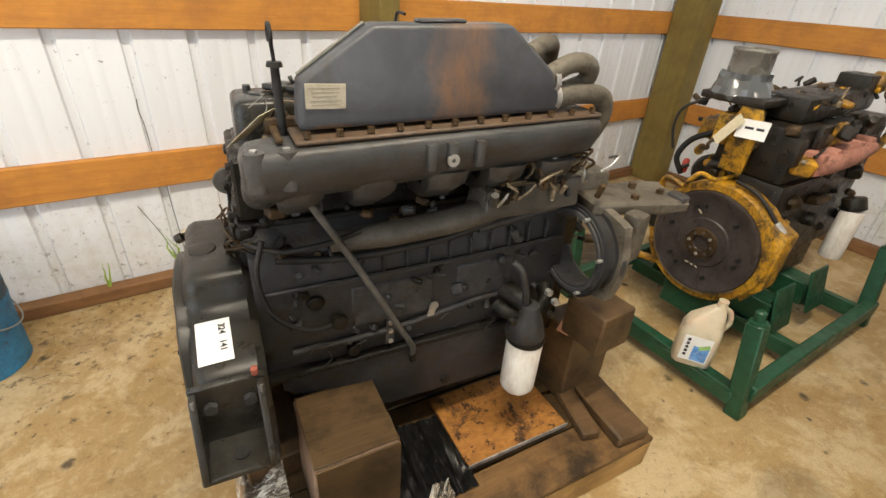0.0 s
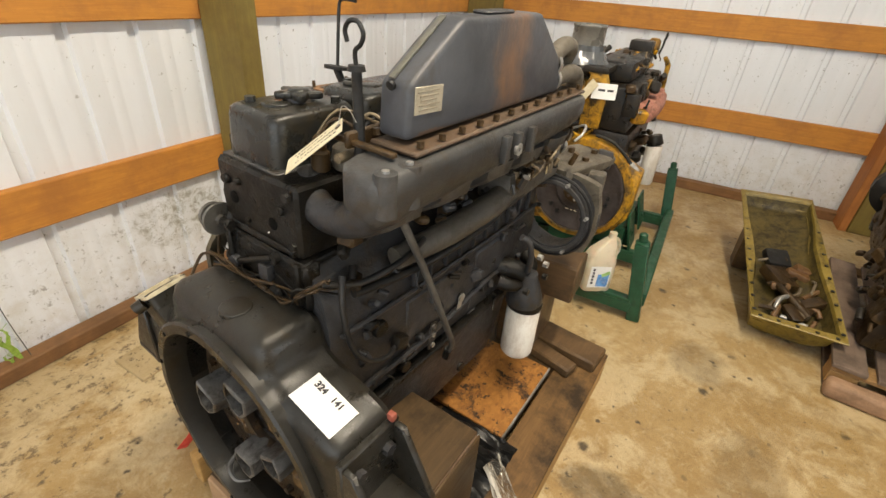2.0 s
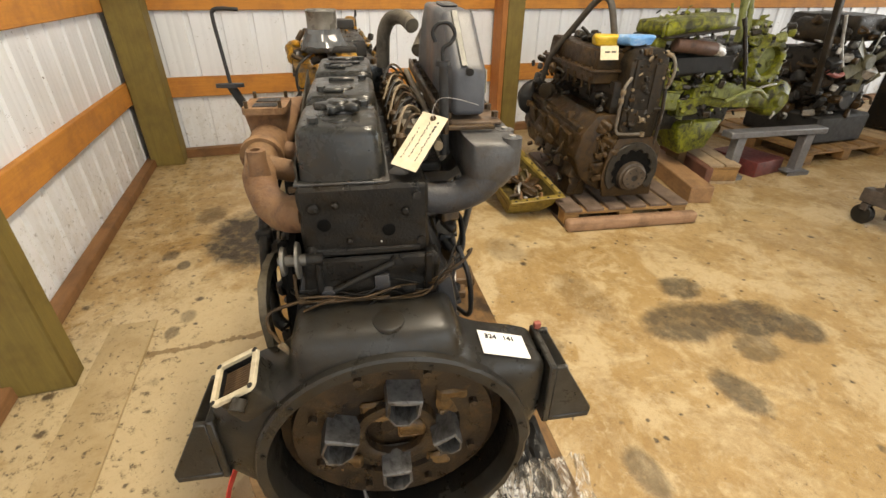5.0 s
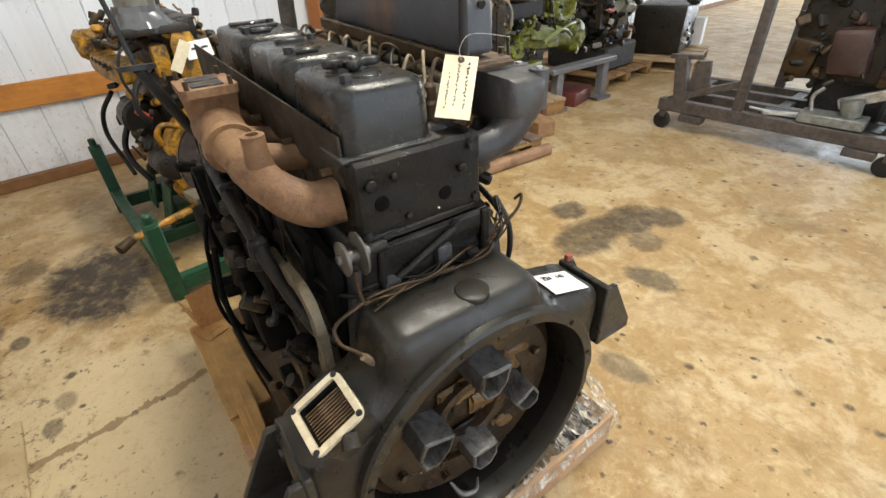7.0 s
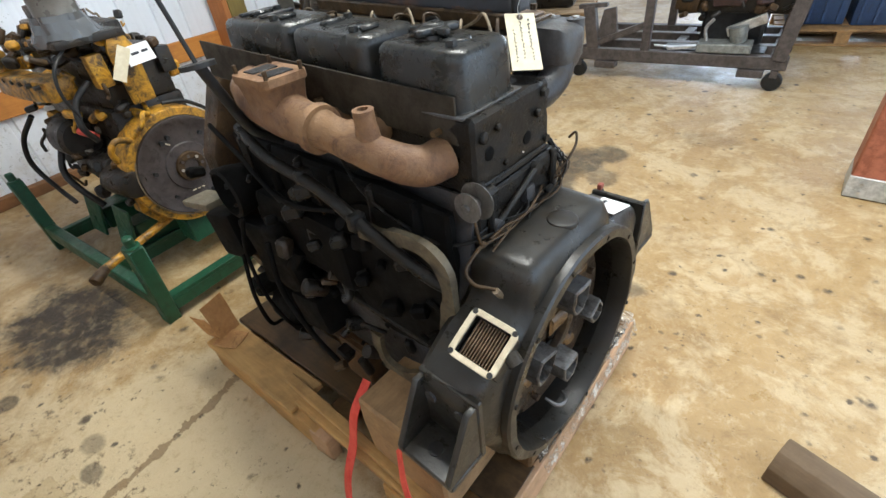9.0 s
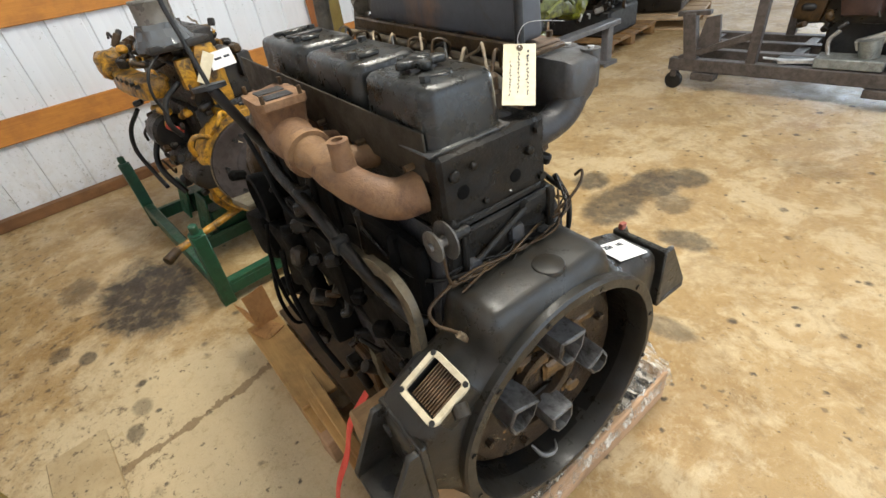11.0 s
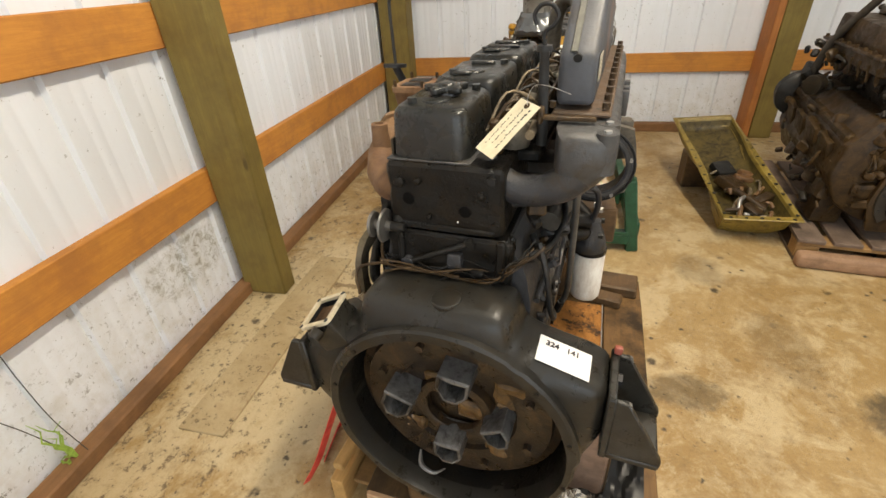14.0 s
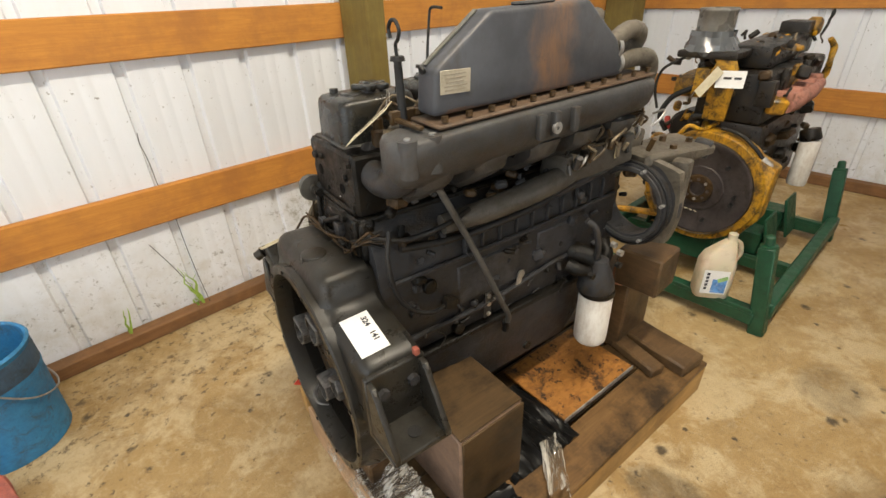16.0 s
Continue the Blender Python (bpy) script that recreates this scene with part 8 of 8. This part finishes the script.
for y0, z0, y1, z1 in ((-0.88, 0.49, -0.86, 0.44), (-0.99, 0.47, -1.02, 0.43), (-0.62, 0.66, -0.80, 0.69)):
    part("bright_rod", T([(-0.005, y0, z0), (-0.02, 0.5 * (y0 + y1), 0.5 * (z0 + z1) + 0.01), (-0.01, y1, z1)], 0.009, 8), STEEL, le, "bare steel rod", 60)
lumps = ((0.05, 0.10, 0.62, 0.12, 0.13, 0.12, 12), (0.06, -0.08, 0.56, 0.10, 0.18, 0.11, -8), (0.06, 0.18, 0.78, 0.08, 0.08, 0.16, 10), (0.08, 0.26, 0.93, 0.10, 0.08, 0.14, 4), (0.06, 0.02, 0.70, 0.06, 0.10, 0.06, 20),
         (0.06, -0.20, 0.66, 0.08, 0.08, 0.07, -15), (0.08, -0.53, 0.98, 0.10, 0.10, 0.07, 30), (0.12, -0.60, 1.06, 0.12, 0.12, 0.07, 18), (0.08, -0.54, 0.74, 0.09, 0.09, 0.09, -24), (0.12, -0.86, 0.70, 0.12, 0.10, 0.10, -12), (0.05, 0.22, 1.03, 0.12, 0.08, 0.07, -14))
for i, (x, y, z, sx, sy, sz, a) in enumerate(lumps):
    part("green_casting", roughen(grid_cut(B((x, y, z), (sx, sy, sz), 0.10 * min(sx, sy, sz), rot(0.5 * a, 0, 0)), 2), 0.007, 26, i), LIME if i % 5 else LIME_PALE, le)
    part("casting_flange", B((x - 0.5 * sx + 0.004, y, z + 0.5 * sz), (0.012, 1.06 * sy, 0.012), 0.003, rot(0.5 * a, 0, 0)), LIME, le)
    for k in (-0.4, 0.0, 0.4):
        part("bolt", C((x - 0.5 * sx - 0.010, y + k * sy, z), (x - 0.5 * sx + 0.006, y + k * sy, z), 0.009, n=6), GREASE if i % 2 else LIME, le)
for y, r, z1 in ((-0.42, 0.026, 1.26), (-0.48, 0.018, 1.24), (-0.33, 0.010, 1.20)):
    part("upright_pipe", roughen(T([(0.10, y, 0.86), (0.09, y - 0.01, 1.0), (0.10, y, 1.12), (0.11, y + 0.02, z1)], r, 12), 0.008, 18), LIME_PALE, le, "faded lime upright pipe", 60)
part("muffler", C((-0.02, 0.20, 0.975), (-0.03, -0.12, 0.940), 0.042, n=24, bevel=0.008), painted("rusty_brown_muffler", (0.070, 0.036, 0.025), (0.095, 0.050, 0.034), (0.035, 0.02, 0.015), (0.45, 0.7)), le, "rust-brown muffler")
part("muffler_cap", roughen(grid_cut(C((-0.03, -0.12, 0.940), (-0.03, -0.20, 0.925), 0.042, 0.030, 14, 0.012), 1), 0.012, 30), painted("foil_wrap", (0.55, 0.55, 0.56), (0.7, 0.7, 0.72), (0.4, 0.4, 0.4), (0.2, 0.4), 0.6), le, "silver foil cap")
# solid black block; the gap's shade is put into its colour
part("gap_shade_block", roughen(grid_cut(B((0.05, -0.10, 0.84), (0.10, 0.50, 0.14), 0.02), 2), 0.016, 20), BLACK, le)
part("front_pipe", T([(-0.01, 0.30, 1.02), (-0.02, 0.31, 1.08), (0.0, 0.27, 1.11), (0.03, 0.12, 1.10)], 0.010, 8), LIME, le, "", 60)
part("pale_rod", T([(-0.04, -0.34, 0.60), (-0.05, -0.50, 0.66), (-0.04, -0.62, 0.66), (-0.02, -0.74, 0.60)], 0.014, 8), LIME_PALE, le, "", 60)
clutter(le, (0.0, -0.60, 0.46), (0.06, 0.20, 0.80), 46, [LIME, GREASE, GREASE, LIME_PALE], 31, (0.014, 0.036))
clutter(le, (0.0, -0.62, 0.78), (0.10, 0.30, 1.12), 50, [LIME, GREASE, GREASE, BLACK, STEEL], 32, (0.014, 0.036))
clutter(le, (0.02, -0.92, 0.60), (0.16, -0.50, 1.08), 46, [LIME, GREASE, GREASE, GREASE, LIME_PALE], 33, (0.014, 0.036))
clutter(le, (-0.02, -0.56, 0.68), (0.04, 0.24, 0.80), 40, [GREASE, LIME, GREASE, BLACK], 34, (0.012, 0.030))
clutter(le, (0.05, -0.30, 1.10), (0.24, 0.24, 1.15), 22, [LIME, LIME, GREASE, LIME_PALE], 35, (0.014, 0.034))
pallet(pose(2.69, -0.455, 0, 0, 0, -17), 0.92, 0.24, 0.15, "narrow pale wooden skid under the lime green engine", across=2, deck=timber("pale_deck_timber", (0.52, 0.40, 0.26), (0.36, 0.26, 0.16), stain=(0.16, 0.10, 0.06), amount=0.5), gap=0.02, plank_seed=9)
timber_block((3.24, -0.61, 0.315), (0.16, 0.10, 0.33), "tall dark timber block on the skid under the lime engine", BLOCKING, None, Matrix.Identity(4))
timber_block((3.04, -0.32, 0.125), (0.14, 0.08, 0.25), "dark timber block on the floor under the lime sump", BLOCKING, None, Matrix.Identity(4))
tr = thing("trestle", pose(2.755, -0.93, 0, 0, 0, -6), "bare grey steel trestle with splayed feet", "trestle")
TRESTLE = painted("grey_bare_steel", (0.17, 0.17, 0.18), (0.21, 0.21, 0.22), (0.11, 0.095, 0.08), (0.35, 0.6), 0.4, spread=0.3, chips=0.1)
part("top_beam", B((0, 0, 0.345), (0.11, 0.86, 0.045), 0.006), TRESTLE, tr)
for y in (-0.31, 0.31):
    part("leg", B((0, y, 0.175), (0.075, 0.075, 0.30), 0.005), TRESTLE, tr)
    foot = part("foot", B((-0.02, y + 0.03, 0.029), (0.12, 0.20, 0.008), 0.002), TRESTLE, tr)
    for x in (-0.076, 0.036):
        part("channel_side", B((x, y + 0.03, 0.0165), (0.008, 0.20, 0.033), 0.002), TRESTLE, foot)
whole("red_toolbox", roughen(grid_cut(B((0, 0, 0), (0.40, 0.34, 0.12), 0.012, None, 2), 1), 0.003, 9), painted("faded_red_steel", (0.11, 0.022, 0.02), (0.14, 0.03, 0.025), (0.05, 0.02, 0.017), (0.4, 0.6)), "faded red steel box on the floor behind the trestle", "box", m=pose(2.93, -0.95, 0.06, 0, 0, 8))

# ---- black engine with a fan, on an orange pallet ----
fe = thing("fan_engine", pose(2.95, -1.90, 0), "black engine with a cooling fan on an orange pallet", "engine")
part("block", roughen(grid_cut(B((0.36, 0, 0.60), (0.52, 0.46, 0.52), 0.03, None, 2), 3), 0.025, 11), GREASE, fe)
part("front_case", roughen(grid_cut(B((0.08, 0.0, 0.55), (0.12, 0.36, 0.34), 0.03, None, 2), 2), 0.02, 14), GREYBOX, fe)
part("intake_can", roughen(C((0.10, 0.30, 0.98), (0.42, 0.30, 1.0), 0.09, n=24, bevel=0.02), 0.005, 14), GREYBOX, fe)
part("base", roughen(B((0.30, 0, 0.25), (0.70, 0.60, 0.24), 0.02), 0.006, 8), BLACK, fe)
part("top_casting", roughen(grid_cut(B((0.30, 0.05, 1.02), (0.55, 0.36, 0.20), 0.04, None, 2), 2), 0.014, 8), GREASE, fe)
fanp = part("fan_hub", L([(0.0, -0.03), (0.05, -0.03), (0.06, -0.02), (0.06, 0.03), (0.0, 0.03)], (-0.02, 0.0, 0.78), "x", 20), painted("olive_fan_paint", (0.075, 0.070, 0.040), (0.095, 0.09, 0.05), (0.04, 0.035, 0.02)), fe)
for i in range(6):
    a = 60 * i + 12
    p = part("fan_blade", PR([(-0.035, 0.05), (0.035, 0.05), (0.062, 0.22), (-0.050, 0.23)], 0.004, rot(0, 24, 0)), painted("olive_fan_paint", (0.075, 0.070, 0.040), (0.095, 0.09, 0.05), (0.04, 0.035, 0.02)), fanp)
    p.matrix_basis = Matrix.Translation((-0.02, 0, 0.78)) @ rot(a, 0, 0) @ rot(90, 0, 90) @ Matrix.Identity(4)
part("fan_belt_wheel", L([(0.0, 0.0), (0.09, 0.0), (0.10, 0.015), (0.09, 0.03), (0.0, 0.03)], (0.0, 0.0, 0.50), "x", 24), BLACK, fe, "", 40)
part("chrome_rod", T([(0.0, 0.42, 1.12), (-0.02, 0.36, 0.90), (-0.03, 0.28, 0.76)], 0.012, 8), STEEL, fe, "bright steel rod", 60)
part("red_lever", T([(-0.02, 0.40, 0.72), (-0.03, 0.30, 0.69), (-0.03, 0.24, 0.70)], 0.018, 8), painted("pink_red_paint", (0.35, 0.10, 0.09), (0.42, 0.14, 0.12), (0.2, 0.07, 0.06)), fe, "faded red lever", 60)
part("radiator_frame", B((0.02, 0.46, 0.90), (0.05, 0.04, 0.72), 0.006, rot(-10, 0, 0)), GREYBOX, fe)
clutter(fe, (0.0, -0.30, 0.30), (0.5, -0.20, 1.0), 40, [GREASE, BLACK, OILY, GREYBOX], 42, (0.025, 0.07))
clutter(fe, (0.0, 0.20, 0.30), (0.5, 0.34, 1.05), 50, [GREASE, BLACK, OILY, GREYBOX], 43, (0.025, 0.07))
clutter(fe, (-0.04, -0.30, 0.35), (0.10, 0.40, 1.08), 70, [GREASE, BLACK, OILY, GREYBOX, STEEL], 41, (0.025, 0.06))
pallet(pose(2.80, -1.95, 0), 1.05, 1.0, 0.125, "bright orange-brown wooden pallet under the fan engine", across=5, deck=PALLET_Y, gap=0.04, plank_seed=13)
pallet(pose(2.55, -3.15, 0, 0, 0, 12), 1.0, 1.1, 0.12, "pale wooden pallet on the shop floor", across=5, deck=timber("pale_pallet_timber", (0.55, 0.40, 0.24), (0.42, 0.29, 0.16), stain=(0.2, 0.13, 0.08), amount=0.4), gap=0.04, plank_seed=14)
fb = thing("parts_crate", pose(3.05, -3.15, 0.12, 0, 0, 12), "black machine parts stacked on a pale pallet", "machine parts")
part("body", roughen(grid_cut(B((0, 0, 0.26), (0.55, 0.75, 0.50), 0.03, None, 2), 2), 0.014, 8), GREASE, fb)
part("carton", B((-0.30, -0.42, 0.16), (0.16, 0.20, 0.30), 0.004), PAPER, fb, "white printed carton")
clutter(fb, (-0.30, -0.36, 0.10), (-0.22, 0.36, 0.55), 24, [GREASE, BLACK, STEEL], 45, (0.03, 0.06))

# ---- rolling cart with a red-brown engine ----
CARTM = painted("brown_grey_cart_steel", (0.050, 0.042, 0.038), (0.070, 0.058, 0.052), (0.035, 0.028, 0.022), (0.4, 0.65), 0.2, spread=0.4)
ct = thing("rolling_cart", pose(0.56, -0.72, 0, 0, 0, -2), "heavy brown-grey steel engine cart on casters", "cart")
for y in (-0.02, -0.85):
    part("side_beam", B((0.67, y, 0.185), (1.46, 0.07, 0.085), 0.005), CARTM, ct)
for x in (0.02, 0.68, 1.34):
    part("cross_beam", B((x, -0.43, 0.185), (0.07, 0.78, 0.07), 0.005), CARTM, ct)
for x, y in ((0.0, -0.02), (1.36, -0.02), (0.0, -0.85), (1.36, -0.85)):
    cst = part("caster", L([(0.0, -0.02), (0.055, -0.02), (0.062, -0.012), (0.062, 0.012), (0.055, 0.02), (0.0, 0.02)], (x, y, 0.062), "y", 24), BLACK, ct, "black rubber caster", 40)
    part("fork", B((x, y, 0.115), (0.045, 0.055, 0.05), 0.004), CARTM, cst)
for x, y in ((0.0, -0.02), (0.0, -0.85)):
    part("upright", B((x - 0.06, y, 0.78), (0.09, 0.09, 1.16), 0.005, rot(0, -6, 0)), CARTM, ct)
for x, y in ((0.86, -0.02), (0.86, -0.85)):
    part("upright", B((x, y, 0.60), (0.06, 0.06, 0.78), 0.005), CARTM, ct)
part("brace", B((1.10, -0.02, 0.315), (0.52, 0.045, 0.045), 0.004, rot(0, 22, 0)), CARTM, ct)
part("end_horn", B((1.28, -0.02, 0.37), (0.09, 0.06, 0.32), 0.005, rot(0, 10, 0)), CARTM, ct)
part("horn_bar", B((1.28, -0.02, 0.53), (0.22, 0.05, 0.03), 0.004, rot(0, 4, 0)), CARTM, ct)
for x in (0.14, 1.14):
    part("step_pad", B((x, -0.01, 0.115), (0.16, 0.09, 0.05), 0.004), CARTM, ct)
for y in (-0.56, -0.28):
    part("inner_rail", B((0.68, y, 0.199), (1.32, 0.07, 0.068), 0.004), CARTM, ct)
part("drip_pan", B((0.42, -0.145, 0.2215), (0.66, 0.18, 0.022), 0.004), BLACK, ct, "oily black drip pan")
part("pale_plate", B((0.74, -0.10, 0.240), (0.15, 0.045, 0.008), 0.002, rot(0, -8, 24)), STEEL, ct, "pale bare steel strip")
part("gusset_plate", PR([(0, 0), (0.16, 0), (0.12, 0.20), (0.03, 0.22)], 0.03, Matrix(((1, 0, 0, 1.08), (0, 0, 1, -0.05), (0, 1, 0, 0.30), (0, 0, 0, 1))), 0.003, 1), CARTM, ct, "brown steel gusset plate")
part("foot_rail", B((0.30, -0.145, 0.30), (0.05, 0.05, 0.16), 0.004, rot(0, 14, 0)), CARTM, ct)
ce = thing("cart_engine", pose(0.56, -0.72, 0.234, 0, 0, -2), "red-brown greasy engine standing on the rolling cart", "engine")
RED = painted("red_brown_primer", (0.036, 0.017, 0.013), (0.052, 0.024, 0.018), (0.012, 0.009, 0.008), (0.4, 0.7), spread=0.5)
part("block", roughen(grid_cut(B((0.34, -0.42, 0.52), (0.74, 0.48, 0.62), 0.03, None, 2), 3), 0.03, 9), GREASE, ce)
for y in (-0.56, -0.28):
    part("foot", roughen(B((0.34, y, 0.125), (0.40, 0.09, 0.25), 0.02), 0.006, 9), BLACK, ce)
part("red_housing", roughen(grid_cut(B((0.40, -0.155, 0.40), (0.20, 0.09, 0.26), 0.03, rot(0, 6, 0), 2), 2), 0.014, 12), RED, ce, "red-brown side casting")
part("tan_casing", roughen(grid_cut(B((0.64, -0.20, 0.34), (0.16, 0.10, 0.22), 0.02, rot(0, -8, 0), 2), 2), 0.008, 14), OILY, ce, "oily tan lower casing")
clutter(ce, (0.0, -0.22, 0.20), (0.72, -0.12, 0.84), 80, [GREASE, RED, BLACK, GREASE, OILY], 51, (0.02, 0.05))
part("bracket", B((0.24, -0.12, 0.16), (0.24, 0.05, 0.06), 0.004, rot(0, 24, 0)), STEEL, ce)
jr = thing("steel_tray", pose(0.78, -0.80, 0.234), "grey steel parts tray on the cart deck", "tray")
part("tray_body", B((0.12, 0, 0.03), (0.34, 0.16, 0.06), 0.006), painted("grey_green_tray", (0.14, 0.15, 0.14), (0.19, 0.20, 0.19), (0.08, 0.07, 0.06), (0.3, 0.5), 0.3), jr)
part("grey_cup", C((0.04, 0, 0.06), (0.06, 0.0, 0.16), 0.05, 0.06, 18), painted("grey_green_tray", (0.14, 0.15, 0.14), (0.19, 0.20, 0.19), (0.08, 0.07, 0.06), (0.3, 0.5), 0.3), jr)
part("bright_bar", B((0.38, 0.02, 0.02), (0.22, 0.05, 0.02), 0.003, rot(0, 0, 20)), STEEL, jr)
part("bright_bar", T([(0.24, -0.02, 0.05), (0.26, -0.02, 0.14), (0.22, -0.02, 0.20)], 0.012, 8), STEEL, jr, "", 60)

# ---- blue drums on a pallet ----
pallet(pose(-0.30, -2.42, 0, 0, 0, 4), 0.95, 0.90, 0.13, "orange-brown wooden pallet under blue crates", across=5, deck=PALLET_Y, gap=0.04, plank_seed=17)
NAVY = painted("dark_blue_crate_plastic", (0.012, 0.030, 0.075), (0.018, 0.042, 0.10), (0.03, 0.035, 0.05), (0.35, 0.6), spread=0.3)
for x in (0.0, 0.44):
    cb = thing("blue_crate", pose(-0.06 + x, -2.40, 0.131, 0, 0, 4), "dark blue plastic crate on a pallet", "crate", "blue crates")
    part("body", B((0, 0, 0.25), (0.40, 0.62, 0.50), 0.015, None, 2), NAVY, cb)
    part("rim", B((0, 0, 0.50), (0.42, 0.64, 0.03), 0.006), NAVY, cb)
    for i in range(4):
        part("rib", B((-0.15 + 0.10 * i, 0.312, 0.25), (0.02, 0.012, 0.46), 0.003), NAVY, cb)

# ---- near things at the rim of the walk ----
col = thing("steel_column", pose(0.03, 0.56, 0, 0, 0, -6), "rust-red machine column with a bolted grey foot plate", "machine column")
part("shaft", B((0, 0, 0.48), (0.30, 0.20, 0.94), 0.008), painted("rust_red_paint", (0.24, 0.075, 0.038), (0.29, 0.095, 0.05), (0.13, 0.05, 0.035), (0.4, 0.6), spread=0.3), col, "rust-red painted shaft")
fp = part("foot_plate", B((0.0, 0.004, 0.055), (0.305, 0.21, 0.10), 0.003), painted("zinc_plate", (0.36, 0.37, 0.36), (0.42, 0.43, 0.42), (0.25, 0.24, 0.22), (0.35, 0.5), 0.4, spread=0.3), col, "grey zinc foot plate")
for x in (-0.02, 0.10):
    for z in (0.035, 0.075):
        part("bolt", C((x, 0.106, z), (x, 0.116, z), 0.008, n=6), STEEL, fp)
part("base", B((0, 0, 0.006), (0.30, 0.20, 0.012), 0.002), CARTM, col)
OCT = timber("dark_brown_post_timber", (0.19, 0.135, 0.082), (0.125, 0.086, 0.052), stain=(0.08, 0.054, 0.03), amount=0.5)
tb = [(-0.06, 0.0), (0.06, 0.0), (0.06, 0.055), (0.028, 0.095), (-0.028, 0.095), (-0.06, 0.055)]
whole("timber_offcut", PR(tb, 0.42, Matrix(((0, 0, 1, 0), (1, 0, 0, 0), (0, 1, 0, 0), (0, 0, 0, 1))), 0.003, 1), OCT, "chamfered dark brown timber offcut on the floor", "timber", m=pose(0.370, 2.200, 0.0, 0, 0, 158))

bk = thing("bucket", pose(0.165, 3.405, 0), "dented blue steel bucket, grimy, by the wall", "bucket")
BLUE = painted("scuffed_blue_steel", (0.020, 0.165, 0.36), (0.030, 0.21, 0.43), (0.05, 0.08, 0.11), (0.4, 0.65), spread=0.45)
part("shell", roughen(L([(0.0, 0.012), (0.145, 0.012), (0.146, 0.0), (0.150, 0.002), (0.153, 0.10), (0.158, 0.25), (0.162, 0.268), (0.158, 0.285), (0.160, 0.36), (0.166, 0.368), (0.160, 0.376), (0.152, 0.368), (0.148, 0.10), (0.142, 0.03), (0.0, 0.03)], (0, 0, 0), "z", 40), 0.002, 12), BLUE, bk, "", 40)
part("grime_band", L([(0.1592, 0.0), (0.1612, 0.01), (0.1625, 0.075), (0.1605, 0.08)], (0, 0, 0.272), "z", 40), painted("blue_black_band", (0.03, 0.06, 0.10), (0.04, 0.085, 0.14), (0.03, 0.035, 0.04), (0.5, 0.7), spread=0.6), bk, "darker grimy band")
part("bail", T([(0.0, 0.168, 0.33), (0.10, 0.14, 0.22), (0.16, 0.05, 0.16), (0.16, -0.06, 0.17), (0.10, -0.14, 0.22), (0.0, -0.168, 0.33)], 0.003, 6), STEEL, bk, "thin wire bail", 60)
whole("red_rag", roughen(grid_cut(B((0, 0, 0.02), (0.22, 0.16, 0.04), 0.015, None, 2), 3), 0.02, 16), painted("faded_red_cloth", (0.42, 0.11, 0.075), (0.48, 0.16, 0.11), (0.28, 0.09, 0.07), (0.8, 0.95)), "crumpled faded red rag on the floor", "rag", m=pose(0.04, 3.10, 0.006, 0, 0, 20))

# weeds that grow in under the splash board
WEED = painted("pale_green_leaf", (0.22, 0.36, 0.05), (0.30, 0.44, 0.08), (0.35, 0.38, 0.10), (0.5, 0.7), spread=0.2)
for x, n, h, seed in ((0.885, 5, 0.24, 1), (0.585, 3, 0.14, 2), (0.86, 2, 0.09, 3)):
    rnd = random.Random(seed)
    wd = thing("weed", pose(x, 3.650, 0.059), "pale green weed sprouting at the wall foot", "weed", "weeds")
    for i in range(n):
        a, l = rnd.uniform(-0.38, 0.2), h * rnd.uniform(0.5, 1.0)
        bm = bmesh.new()
        rows = []
        for j in range(6):
            t = j / 5
            c = Vector((a * l * t + 0.02 * rnd.uniform(-1, 1) * t, -0.05 * t * t * rnd.uniform(0.2, 1.0), l * t))
            w = 0.0042 * (1 - t) ** 0.6 + 0.0005
            rows.append([(c.x - w, c.y, c.z), (c.x, c.y - 0.002, c.z), (c.x + w, c.y, c.z), (c.x, c.y + 0.001, c.z)])
        loft(bm, rows)
        part("leaf_blade", bm, WEED, wd, "", 60)

# dry stems that climb the sheeting above the weeds
STEM = painted("dry_stem", (0.030, 0.026, 0.018), (0.050, 0.042, 0.030), (0.02, 0.017, 0.012), (0.6, 0.8))
for pts in ([(0.905, 3.625, 0.070), (0.903, 3.676, 0.20), (0.898, 3.684, 0.36), (0.897, 3.684, 0.482)], [(0.876, 3.686, 0.632), (0.874, 3.688, 0.74), (0.866, 3.688, 0.80), (0.870, 3.688, 0.845)], [(0.885, 3.655, 0.072), (0.83, 3.680, 0.25), (0.77, 3.686, 0.40)]):
    whole("dry_stem", T(pts, 0.0014, 6), STEM, "thin dry stem creeping up the wall sheeting", "stem", "dry stems", smooth=60)
